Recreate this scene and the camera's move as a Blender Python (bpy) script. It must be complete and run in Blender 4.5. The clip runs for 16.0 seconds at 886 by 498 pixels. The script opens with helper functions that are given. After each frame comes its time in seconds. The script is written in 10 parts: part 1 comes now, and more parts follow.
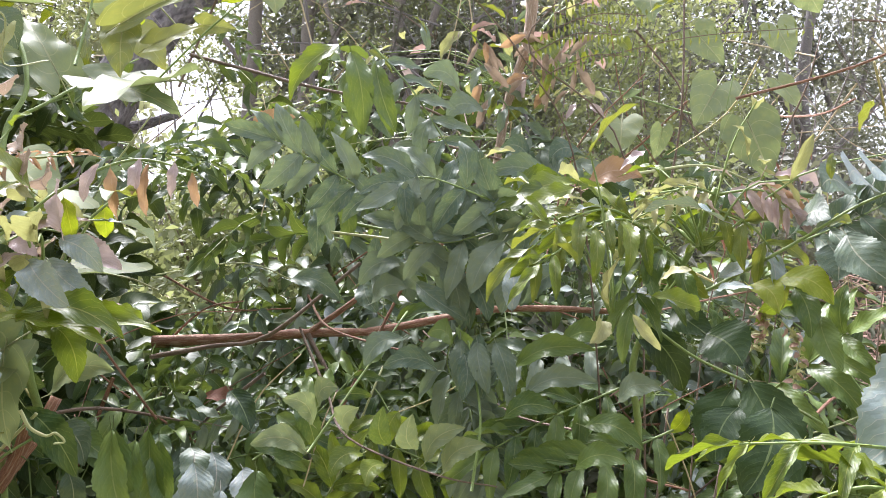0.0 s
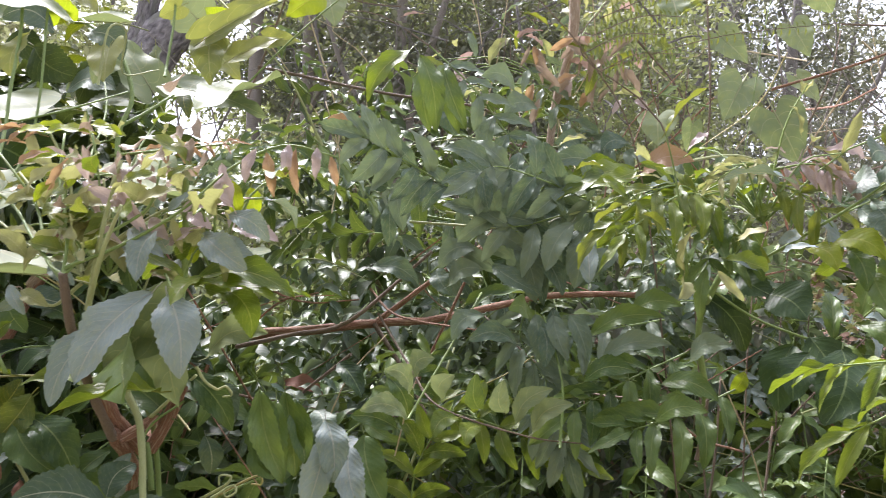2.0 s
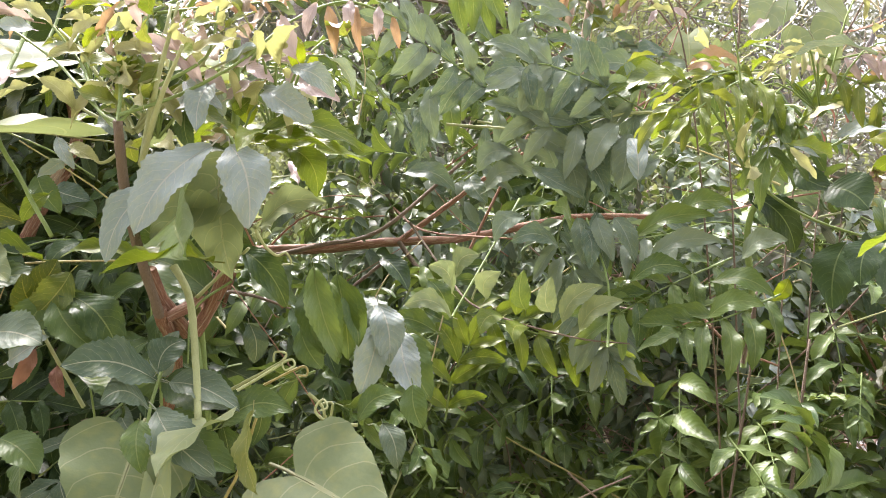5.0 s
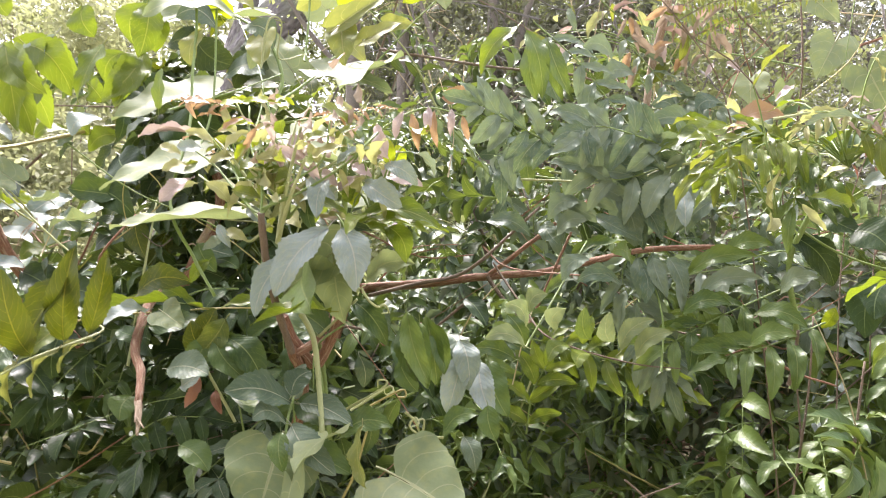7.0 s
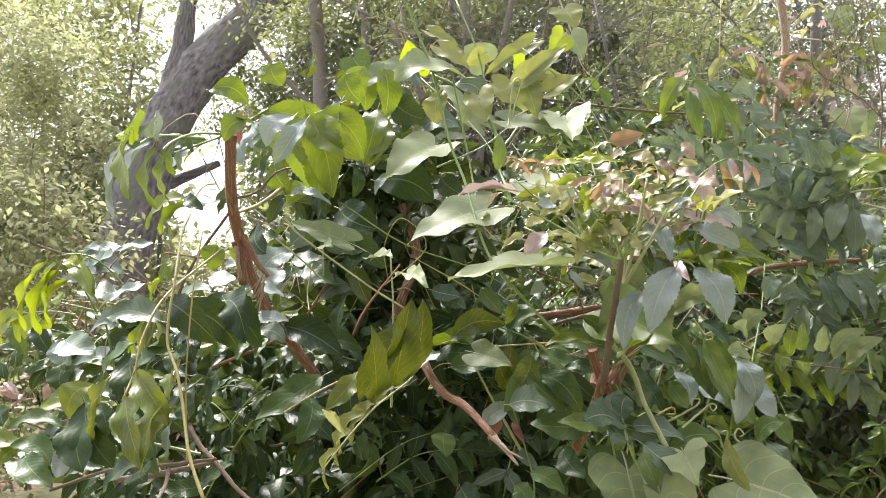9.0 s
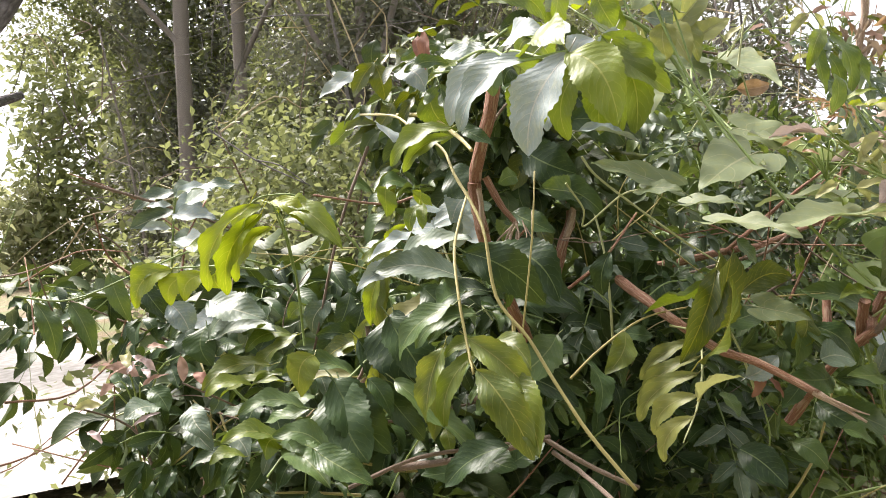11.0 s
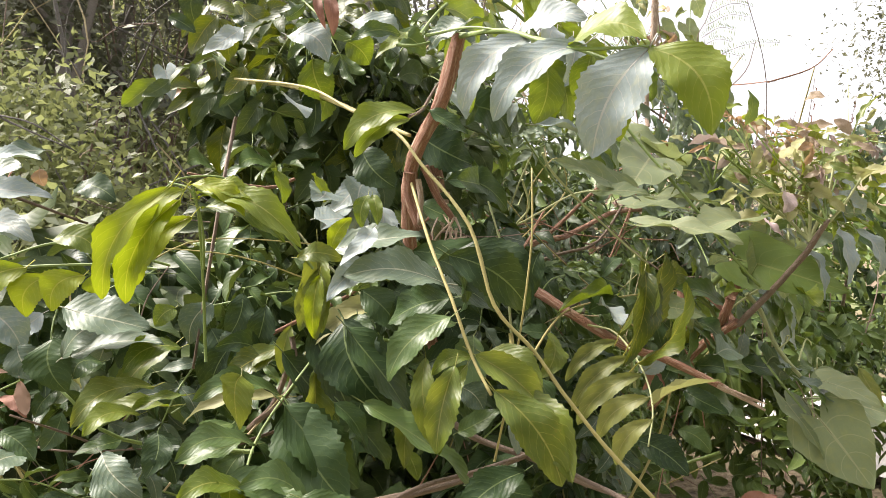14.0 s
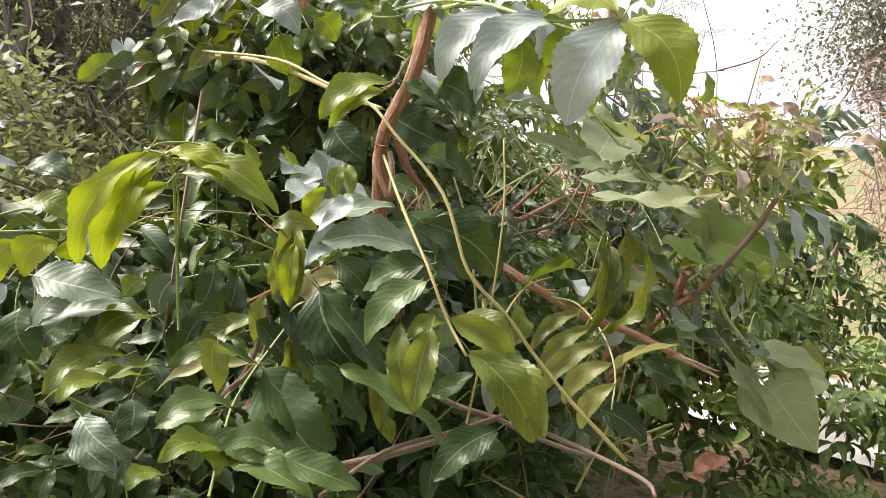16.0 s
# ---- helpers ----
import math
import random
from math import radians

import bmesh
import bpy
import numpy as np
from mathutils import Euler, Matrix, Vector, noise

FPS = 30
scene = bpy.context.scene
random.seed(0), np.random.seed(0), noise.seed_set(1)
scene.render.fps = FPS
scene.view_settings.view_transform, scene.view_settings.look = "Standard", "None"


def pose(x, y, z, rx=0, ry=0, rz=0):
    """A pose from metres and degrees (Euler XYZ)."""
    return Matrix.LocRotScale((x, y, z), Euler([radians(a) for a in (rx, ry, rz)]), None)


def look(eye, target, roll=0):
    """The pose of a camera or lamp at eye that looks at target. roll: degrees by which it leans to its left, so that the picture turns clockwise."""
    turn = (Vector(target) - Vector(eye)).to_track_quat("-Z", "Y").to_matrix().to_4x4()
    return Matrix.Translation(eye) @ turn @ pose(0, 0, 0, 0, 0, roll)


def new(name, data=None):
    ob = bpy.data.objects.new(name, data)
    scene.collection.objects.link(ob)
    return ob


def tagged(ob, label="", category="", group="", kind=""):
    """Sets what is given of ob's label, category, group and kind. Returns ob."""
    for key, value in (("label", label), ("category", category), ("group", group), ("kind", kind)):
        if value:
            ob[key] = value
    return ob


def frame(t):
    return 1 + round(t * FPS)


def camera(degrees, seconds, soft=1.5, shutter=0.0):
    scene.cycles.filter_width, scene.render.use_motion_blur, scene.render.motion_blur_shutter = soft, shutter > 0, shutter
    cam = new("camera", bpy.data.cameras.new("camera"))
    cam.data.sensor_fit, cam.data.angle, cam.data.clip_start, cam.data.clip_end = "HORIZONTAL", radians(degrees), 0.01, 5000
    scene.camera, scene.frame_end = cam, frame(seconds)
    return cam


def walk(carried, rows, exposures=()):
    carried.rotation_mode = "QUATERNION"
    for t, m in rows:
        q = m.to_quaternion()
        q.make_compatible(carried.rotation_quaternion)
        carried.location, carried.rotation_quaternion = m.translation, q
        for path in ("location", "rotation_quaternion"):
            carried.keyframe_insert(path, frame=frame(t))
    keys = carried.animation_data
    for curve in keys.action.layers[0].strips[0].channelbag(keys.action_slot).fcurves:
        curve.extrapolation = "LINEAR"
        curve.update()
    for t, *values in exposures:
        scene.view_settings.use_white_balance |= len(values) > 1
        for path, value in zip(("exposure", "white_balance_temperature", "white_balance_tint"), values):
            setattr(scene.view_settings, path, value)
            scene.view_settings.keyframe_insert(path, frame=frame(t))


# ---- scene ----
cam = camera(60.2, 16.0, soft=0.6, shutter=0.12)

PATH = [
    (0, (0.039, 0.039, 1.506), (0.042, 2.039, 1.507), -0.1),
    (0.5, (0.006, 0.008, 1.502), (0.036, 2.008, 1.542), -1.9),
    (1, (-0.02, -0.055, 1.491), (0.065, 1.941, 1.585), -2.6),
    (1.5, (-0.032, -0.09, 1.484), (0.116, 1.902, 1.592), -3.2),
    (2, (-0.119, -0.077, 1.445), (-0.087, 1.922, 1.495), -2.0),
    (2.5, (-0.289, -0.057, 1.419), (-0.414, 1.938, 1.497), -1.4),
    (3, (-0.39, -0.034, 1.438), (-0.627, 1.948, 1.551), -1.1),
    (3.5, (-0.42, -0.029, 1.439), (-0.611, 1.958, 1.562), -1.1),
    (4, (-0.392, -0.014, 1.389), (-0.515, 1.982, 1.428), -1.8),
    (4.5, (-0.304, -0.022, 1.349), (-0.296, 1.978, 1.333), -2.2),
    (4.7, (-0.267, -0.024, 1.322), (-0.189, 1.975, 1.297), -1.6),
    (6.8, (-0.155, -0.226, 1.345), (-0.243, 1.772, 1.333), -2.8),
    (7, (-0.162, -0.273, 1.379), (-0.369, 1.716, 1.398), -3.1),
    (7.5, (-0.226, -0.343, 1.434), (-0.457, 1.642, 1.5), -5.3),
    (8, (-0.423, -0.471, 1.461), (-0.465, 1.529, 1.465), -5.8),
    (8.5, (-0.663, -0.549, 1.448), (-0.762, 1.448, 1.422), -5.7),
    (9, (-0.83, -0.452, 1.468), (-0.798, 1.547, 1.525), -6.6),
    (9.5, (-1.009, -0.283, 1.493), (-0.866, 1.711, 1.542), -5.1),
    (10, (-1.31, -0.249, 1.519), (-0.957, 1.719, 1.512), -7.0),
    (10.2, (-1.423, -0.26, 1.527), (-1.052, 1.705, 1.488), -6.7),
    (12.3, (-1.775, 0.11, 1.601), (-0.781, 1.827, 1.349), -4.9),
    (12.5, (-1.825, 0.125, 1.608), (-0.778, 1.808, 1.344), -4.6),
    (13, (-1.919, 0.147, 1.61), (-0.757, 1.753, 1.344), -3.5),
    (13.5, (-1.945, 0.151, 1.611), (-0.738, 1.724, 1.346), -2.5),
    (14, (-1.942, 0.154, 1.609), (-0.684, 1.687, 1.351), -2.4),
    (14.5, (-1.973, 0.146, 1.608), (-0.651, 1.623, 1.344), -2.2),
    (15, (-2.012, 0.152, 1.594), (-0.63, 1.568, 1.303), -1.5),
    (15.5, (-2.03, 0.163, 1.583), (-0.627, 1.558, 1.291), -0.6),
    (16, (-1.988, 0.154, 1.583), (-0.633, 1.597, 1.297), -1.7),
]
BASE_STOPS, METER = 1.68, ((0.0, 0.35, 6010), (0.5, 0.39, 6000), (1.0, 0.29, 6000), (1.5, 0.18, 5990), (2.5, 0.11, 6200), (3.0, 0.17, 6310), (3.5, 0.16, 6390), (4.0, 0.22, 6460), (4.5, 0.7, 6440), (6.8, 0.86, 6420), (7.0, 0.76, 6410), (7.5, 0.35, 6310), (8.0, 0.18, 6260), (8.5, 0.40, 6210), (9.0, 0.28, 6380), (9.5, 0.0, 6470), (10.2, -0.1, 6570), (12.3, 0.3, 6730), (12.5, 0.3, 6750), (13.5, 0.05, 6760), (14.0, 0.0, 6760), (15.0, -0.05, 6770), (16.0, -0.05, 6780))
walk(cam, [(t, look(eye, target, roll)) for t, eye, target, roll in PATH], exposures=[(t, BASE_STOPS + e, kelvin - 150, 19 if t < 8.2 else 15) for t, e, kelvin in METER])
SKY, SUN, DENSITY = 0.088, 3.5, 1.0

# ---- light ----
world = bpy.data.worlds.new("overcast_sky")
scene.world = world
world.use_nodes = True
wn = world.node_tree
sky = wn.nodes.new("ShaderNodeTexSky")
sky.sky_type, sky.sun_disc = "NISHITA", False
sky.sun_elevation, sky.sun_rotation = radians(55), radians(-22)
sky.dust_density, sky.air_density = 1.5, 1.0
whiten = wn.nodes.new("ShaderNodeHueSaturation")
whiten.inputs["Saturation"].default_value = 0.2
wn.links.new(sky.outputs[0], whiten.inputs["Color"])
cloud = wn.nodes.new("ShaderNodeMix")  # an even layer of bright cloud
cloud.data_type, cloud.blend_type = "RGBA", "LIGHTEN"
cloud.inputs[0].default_value, cloud.inputs[7].default_value = 1.0, (4.6, 4.7, 4.9, 1)
wn.links.new(whiten.outputs[0], cloud.inputs[6])
wn.links.new(cloud.outputs[2], wn.nodes["Background"].inputs["Color"])
wn.nodes["Background"].inputs["Strength"].default_value = SKY
sun = new("sun", bpy.data.lights.new("sun", "SUN"))
sun.data.energy, sun.data.angle, sun.data.color = SUN, radians(24), (1.0, 0.95, 0.86)
sun.matrix_world = look((0, 0, 20), (math.sin(radians(22)) * 11.5, -math.cos(radians(22)) * 11.5, 20 - 16.4))

# ---- materials ----
MATS = {}


def nodes_of(name):
    m = bpy.data.materials.new(name)
    m.use_nodes = True
    t = m.node_tree
    return m, t, t.nodes, t.links, t.nodes["Principled BSDF"]


def math_node(t, op, a, b=None, c=None):
    n = t.nodes.new("ShaderNodeMath")
    n.operation = op
    for k, v in enumerate((a, b, c)):
        if v is None:
            continue
        if isinstance(v, (int, float)):
            n.inputs[k].default_value = v
        else:
            t.links.new(v, n.inputs[k])
    return n.outputs[0]


def mix_color(t, fac, a, b, mode="MIX"):
    n = t.nodes.new("ShaderNodeMix")
    n.data_type, n.blend_type = "RGBA", mode
    for k, v in ((0, fac), (6, a), (7, b)):
        if isinstance(v, (int, float)):
            n.inputs[k].default_value = v
        elif isinstance(v, tuple):
            n.inputs[k].default_value = (*v, 1)
        else:
            t.links.new(v, n.inputs[k])
    return n.outputs[2]


def ramp(t, fac, *stops):
    n = t.nodes.new("ShaderNodeValToRGB")
    e = n.color_ramp.elements
    while len(e) < len(stops):
        e.new(0.5)
    for k, (pos, col) in enumerate(stops):
        e[k].position, e[k].color = pos, (*col, 1)
    t.links.new(fac, n.inputs[0])
    return n.outputs[0]


def leaf_material(name, dark, light, vein, rough=0.36, through_light=0.35, back=None, veins=9.0, blotch=None, gloss=0.5, side_veins=0.5, blue=1.15):
    """A leaf blade: UV x runs across (0.5 is the midrib), y from base to tip."""
    dark, light, vein = ([(c[0] * 1.19, c[1] * 0.95, c[2] * blue * 1.12) for c in (dark, light, vein)])
    back = back and (back[0] * 1.0, back[1] * 0.86, back[2] * blue * 1.2)
    m, t, nodes, links, p = nodes_of(name)
    uv = nodes.new("ShaderNodeTexCoord")
    sep = nodes.new("ShaderNodeSeparateXYZ")
    links.new(uv.outputs["UV"], sep.inputs[0])
    across = math_node(t, "ABSOLUTE", math_node(t, "SUBTRACT", sep.outputs[0], 0.5))
    info, geo = nodes.new("ShaderNodeObjectInfo"), nodes.new("ShaderNodeNewGeometry")
    chance = math_node(t, "FRACT", math_node(t, "ADD", info.outputs["Random"], math_node(t, "MULTIPLY", geo.outputs["Random Per Island"], 3.7)))
    grain = nodes.new("ShaderNodeTexNoise")
    grain.inputs["Scale"].default_value, grain.inputs["Detail"].default_value = 38, 4
    links.new(uv.outputs["Object"], grain.inputs["Vector"])
    tone = math_node(t, "ADD", math_node(t, "MULTIPLY", chance, 0.75), math_node(t, "MULTIPLY", grain.outputs[0], 0.35))
    base = ramp(t, tone, (0.1, dark), (0.85, light))
    # side veins sweep forward from the midrib
    wave = math_node(t, "FRACT", math_node(t, "MULTIPLY", math_node(t, "SUBTRACT", sep.outputs[1], math_node(t, "ADD", math_node(t, "MULTIPLY", across, 0.25), math_node(t, "MULTIPLY", math_node(t, "MULTIPLY", across, across), 0.7))), veins))
    side = math_node(t, "LESS_THAN", math_node(t, "ABSOLUTE", math_node(t, "SUBTRACT", wave, 0.5)), 0.028)
    mid = math_node(t, "LESS_THAN", across, 0.018)
    line = math_node(t, "MAXIMUM", math_node(t, "MULTIPLY", side, side_veins), math_node(t, "MULTIPLY", mid, 0.75))
    base = mix_color(t, line, base, vein)
    # a slow drift towards yellow across the blade, and pale scuffs
    drift = nodes.new("ShaderNodeTexNoise")
    drift.inputs["Scale"].default_value, drift.inputs["Detail"].default_value = 9, 2
    links.new(uv.outputs["Object"], drift.inputs["Vector"])
    base = mix_color(t, ramp(t, drift.outputs[0], (0.48, (0, 0, 0)), (0.75, (0.4, 0.4, 0.4))), base, tuple(min(1, c * k) for c, k in zip(light, (1.3, 1.12, 0.7) if light[1] > light[0] else (1, 1, 1))))
    if blotch:
        spots = nodes.new("ShaderNodeTexNoise")
        spots.inputs["Scale"].default_value, spots.inputs["Detail"].default_value = 24, 3
        links.new(uv.outputs["Object"], spots.inputs["Vector"])
        base = mix_color(t, math_node(t, "MULTIPLY", math_node(t, "GREATER_THAN", spots.outputs[0], 0.64), 0.6), base, blotch)
    puff = math_node(t, "ABSOLUTE", math_node(t, "SUBTRACT", wave, 0.5))
    bump = nodes.new("ShaderNodeBump")
    bump.inputs["Strength"].default_value, bump.inputs["Distance"].default_value = 0.28, 0.002
    links.new(math_node(t, "ADD", math_node(t, "MULTIPLY", puff, -0.9), math_node(t, "MULTIPLY", grain.outputs[0], 0.45)), bump.inputs["Height"])
    links.new(base, p.inputs["Base Color"])
    links.new(bump.outputs[0], p.inputs["Normal"])
    links.new(math_node(t, "ADD", math_node(t, "MULTIPLY", grain.outputs[0], 0.25), rough - 0.1), p.inputs["Roughness"])
    p.inputs["Specular IOR Level"].default_value = gloss
    p.inputs["Coat Weight"].default_value, p.inputs["Coat Roughness"].default_value = 0.08 if rough < 0.33 else 0.0, 0.2
    glow = nodes.new("ShaderNodeBsdfTranslucent")
    links.new(mix_color(t, 0.75, base, back or tuple(min(1, c * 2.2) for c in light)), glow.inputs[0])
    both = nodes.new("ShaderNodeMixShader")
    both.inputs[0].default_value = through_light
    links.new(p.outputs[0], both.inputs[1])
    links.new(glow.outputs[0], both.inputs[2])
    links.new(both.outputs[0], nodes["Material Output"].inputs[0])
    MATS[name] = m
    return m


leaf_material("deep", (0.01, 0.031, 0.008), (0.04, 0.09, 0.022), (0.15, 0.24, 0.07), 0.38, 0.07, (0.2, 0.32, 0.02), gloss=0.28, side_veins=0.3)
leaf_material("mid", (0.03, 0.085, 0.016), (0.115, 0.21, 0.042), (0.24, 0.33, 0.09), 0.36, 0.2, (0.27, 0.4, 0.03), gloss=0.4, side_veins=0.35)
leaf_material("glossy", (0.02, 0.06, 0.012), (0.075, 0.15, 0.034), (0.2, 0.29, 0.08), 0.36, 0.14, (0.25, 0.38, 0.03), gloss=0.36, side_veins=0.32)
leaf_material("frond", (0.06, 0.125, 0.062), (0.16, 0.245, 0.125), (0.24, 0.33, 0.18), 0.42, 0.2, (0.25, 0.38, 0.08), veins=7, gloss=0.3, blue=1.2)
leaf_material("lime", (0.054, 0.115, 0.01), (0.138, 0.225, 0.022), (0.34, 0.42, 0.1), 0.4, 0.33, (0.27, 0.41, 0.012), blue=1.0)
leaf_material("lime_heart", (0.115, 0.175, 0.035), (0.21, 0.275, 0.065), (0.34, 0.4, 0.14), 0.45, 0.36, (0.38, 0.46, 0.05), veins=5)
leaf_material("yellow", (0.12, 0.21, 0.008), (0.235, 0.34, 0.016), (0.45, 0.5, 0.1), 0.42, 0.42, (0.42, 0.6, 0.01), blue=0.9)
leaf_material("olive", (0.048, 0.1, 0.01), (0.115, 0.19, 0.024), (0.32, 0.37, 0.09), 0.38, 0.3, (0.34, 0.42, 0.03), blotch=(0.15, 0.14, 0.03), blue=1.0)
# dark olive blades: the shade they hang in is put into the colour
leaf_material("shaded_olive", (0.03, 0.06, 0.006), (0.07, 0.115, 0.012), (0.3, 0.33, 0.05), 0.36, 0.16, (0.3, 0.4, 0.01), blotch=(0.13, 0.12, 0.02), blue=0.9)
# silvery blades; sky gloss is partly put into the base colours of these two
leaf_material("silver_sheen", (0.145, 0.24, 0.16), (0.26, 0.38, 0.27), (0.4, 0.47, 0.3), 0.46, 0.15, (0.28, 0.4, 0.08), gloss=0.4, blue=1.2)
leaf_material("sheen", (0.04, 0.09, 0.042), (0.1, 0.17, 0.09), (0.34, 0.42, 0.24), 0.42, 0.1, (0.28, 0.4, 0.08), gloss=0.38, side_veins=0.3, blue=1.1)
leaf_material("wilted", (0.2, 0.26, 0.075), (0.34, 0.4, 0.14), (0.4, 0.45, 0.18), 0.5, 0.35, (0.42, 0.5, 0.1))
leaf_material("heart", (0.122, 0.2, 0.082), (0.22, 0.318, 0.135), (0.35, 0.43, 0.2), 0.5, 0.29, (0.34, 0.47, 0.1), veins=5, gloss=0.3, blue=1.1)
leaf_material("pink", (0.28, 0.265, 0.19), (0.45, 0.42, 0.33), (0.5, 0.47, 0.34), 0.34, 0.3, (0.45, 0.42, 0.22), gloss=0.7, blue=1.1)
leaf_material("orange", (0.24, 0.17, 0.06), (0.34, 0.25, 0.1), (0.42, 0.36, 0.2), 0.4, 0.35, (0.45, 0.34, 0.1))
leaf_material("russet", (0.17, 0.16, 0.07), (0.28, 0.26, 0.13), (0.36, 0.33, 0.22), 0.45, 0.3, (0.38, 0.33, 0.15))
leaf_material("dead", (0.14, 0.07, 0.035), (0.3, 0.18, 0.09), (0.3, 0.2, 0.11), 0.7, 0.2, (0.35, 0.2, 0.08))
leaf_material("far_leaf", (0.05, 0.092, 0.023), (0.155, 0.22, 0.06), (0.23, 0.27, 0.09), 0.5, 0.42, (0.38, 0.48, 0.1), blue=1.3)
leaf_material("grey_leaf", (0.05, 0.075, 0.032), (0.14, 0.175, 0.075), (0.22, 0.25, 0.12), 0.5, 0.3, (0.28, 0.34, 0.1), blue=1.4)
# paler far leaf: the haze of distance is put into its colour
leaf_material("hazed_leaf", (0.14, 0.2, 0.07), (0.3, 0.37, 0.15), (0.3, 0.36, 0.16), 0.5, 0.5, (0.45, 0.55, 0.16), blue=1.2)
# very dark green: shade inside the foliage put into the leaf colour
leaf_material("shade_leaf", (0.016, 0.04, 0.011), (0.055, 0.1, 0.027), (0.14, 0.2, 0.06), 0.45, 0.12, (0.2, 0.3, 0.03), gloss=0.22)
leaf_material("straw", (0.2, 0.15, 0.08), (0.42, 0.34, 0.2), (0.42, 0.34, 0.2), 0.7, 0.3, (0.45, 0.36, 0.2))


def bark_material(name, dark, light, scale=30.0, bump_by=0.6, rough=0.75, stretch=6.0, patch=None, depth=0.004):
    m, t, nodes, links, p = nodes_of(name)
    tc, mp = nodes.new("ShaderNodeTexCoord"), nodes.new("ShaderNodeMapping")
    mp.inputs["Scale"].default_value = (stretch, 1, 1)
    links.new(tc.outputs["UV"], mp.inputs[0])
    a, b = nodes.new("ShaderNodeTexNoise"), nodes.new("ShaderNodeTexNoise")
    a.inputs["Scale"].default_value, a.inputs["Detail"].default_value = scale, 6
    b.inputs["Scale"].default_value, b.inputs["Detail"].default_value = scale / 6, 3
    for n in (a, b):
        links.new(mp.outputs[0], n.inputs[0])
    base = ramp(t, a.outputs[0], (0.3, dark), (0.7, light))
    if patch:
        base = mix_color(t, ramp(t, b.outputs[0], (0.52, (0, 0, 0)), (0.62, (0.85, 0.85, 0.85))), base, patch)
    bump = nodes.new("ShaderNodeBump")
    bump.inputs["Strength"].default_value, bump.inputs["Distance"].default_value = bump_by, depth
    links.new(a.outputs[0], bump.inputs["Height"])
    links.new(base, p.inputs["Base Color"])
    links.new(bump.outputs[0], p.inputs["Normal"])
    p.inputs["Roughness"].default_value = rough
    MATS[name] = m
    return m


bark_material("red_bark", (0.15, 0.06, 0.036), (0.4, 0.2, 0.125), 22, patch=(0.45, 0.31, 0.22))
bark_material("peeled_wood", (0.3, 0.2, 0.14), (0.55, 0.4, 0.3), 30, patch=(0.62, 0.5, 0.4))
bark_material("green_stem", (0.13, 0.2, 0.05), (0.26, 0.33, 0.1), 20, 0.2, 0.5)
bark_material("yellow_stem", (0.32, 0.27, 0.09), (0.48, 0.41, 0.17), 20, 0.3, 0.5)
bark_material("wilted_stem", (0.3, 0.32, 0.14), (0.44, 0.46, 0.24), 20, 0.2, 0.6)
bark_material("straw_stem", (0.35, 0.27, 0.15), (0.55, 0.45, 0.28), 20, 0.2, 0.6)
bark_material("twig", (0.13, 0.09, 0.065), (0.28, 0.2, 0.15), 26)
bark_material("grey_bark", (0.13, 0.11, 0.1), (0.33, 0.29, 0.26), 14, 1.0, 0.9)
bark_material("rough_bark", (0.09, 0.08, 0.085), (0.34, 0.31, 0.32), 0.8, 1.0, 0.95, 40.0, (0.2, 0.2, 0.17), 0.06)
bark_material("dark_bark", (0.1, 0.09, 0.085), (0.26, 0.235, 0.22), 10, 1.0, 0.9)


def ground_material():
    m, t, nodes, links, p = nodes_of("leaf_litter_soil")
    tc = nodes.new("ShaderNodeTexCoord")
    a, b = nodes.new("ShaderNodeTexNoise"), nodes.new("ShaderNodeTexNoise")
    a.inputs["Scale"].default_value, a.inputs["Detail"].default_value = 24, 8
    b.inputs["Scale"].default_value, b.inputs["Detail"].default_value = 0.8, 4
    for n in (a, b):
        links.new(tc.outputs["Object"], n.inputs[0])
    soil = ramp(t, a.outputs[0], (0.3, (0.11, 0.08, 0.05)), (0.7, (0.32, 0.25, 0.16)))
    links.new(mix_color(t, ramp(t, b.outputs[0], (0.42, (0, 0, 0)), (0.6, (0.75, 0.75, 0.75))), soil, (0.13, 0.17, 0.06)), p.inputs["Base Color"])
    bump = nodes.new("ShaderNodeBump")
    bump.inputs["Distance"].default_value = 0.03
    links.new(a.outputs[0], bump.inputs["Height"])
    links.new(bump.outputs[0], p.inputs["Normal"])
    p.inputs["Roughness"].default_value = 0.95
    return m


def sand_material():
    m, t, nodes, links, p = nodes_of("pale_sand")
    tc, a = nodes.new("ShaderNodeTexCoord"), nodes.new("ShaderNodeTexNoise")
    a.inputs["Scale"].default_value, a.inputs["Detail"].default_value = 9, 8
    links.new(tc.outputs["Object"], a.inputs[0])
    links.new(ramp(t, a.outputs[0], (0.3, (0.42, 0.39, 0.36)), (0.7, (0.66, 0.63, 0.62))), p.inputs["Base Color"])
    p.inputs["Roughness"].default_value = 0.9
    return m


# ---- leaf and stem shapes ----
def attach(ob, parent):
    """Makes ob a part of parent; its mesh and matrix are in the world's metres."""
    ob.parent = parent
    if parent is not None and parent.data is None:
        ob.matrix_parent_inverse = Matrix.Translation(-parent.location)


def blade(rows, cols, widest, bend, fold, ripple, teeth, heart=0.0, twist=0.0, seed=0, stalk=0.0, arch=0.0, sickle=0.0):
    """A leaf blade one long (y) and one wide (x): vertices, quads, UVs. bend: drop of the tip; fold: rise of the edges; teeth: how far the edge is notched; arch: rise of the middle; sickle: sideways bow."""
    rnd = random.Random(seed)
    vs, fs, uvs = [], [], []
    ph = [rnd.uniform(0, 6.3) for _ in range(4)]
    for i in range(rows + 1):
        v = i / rows
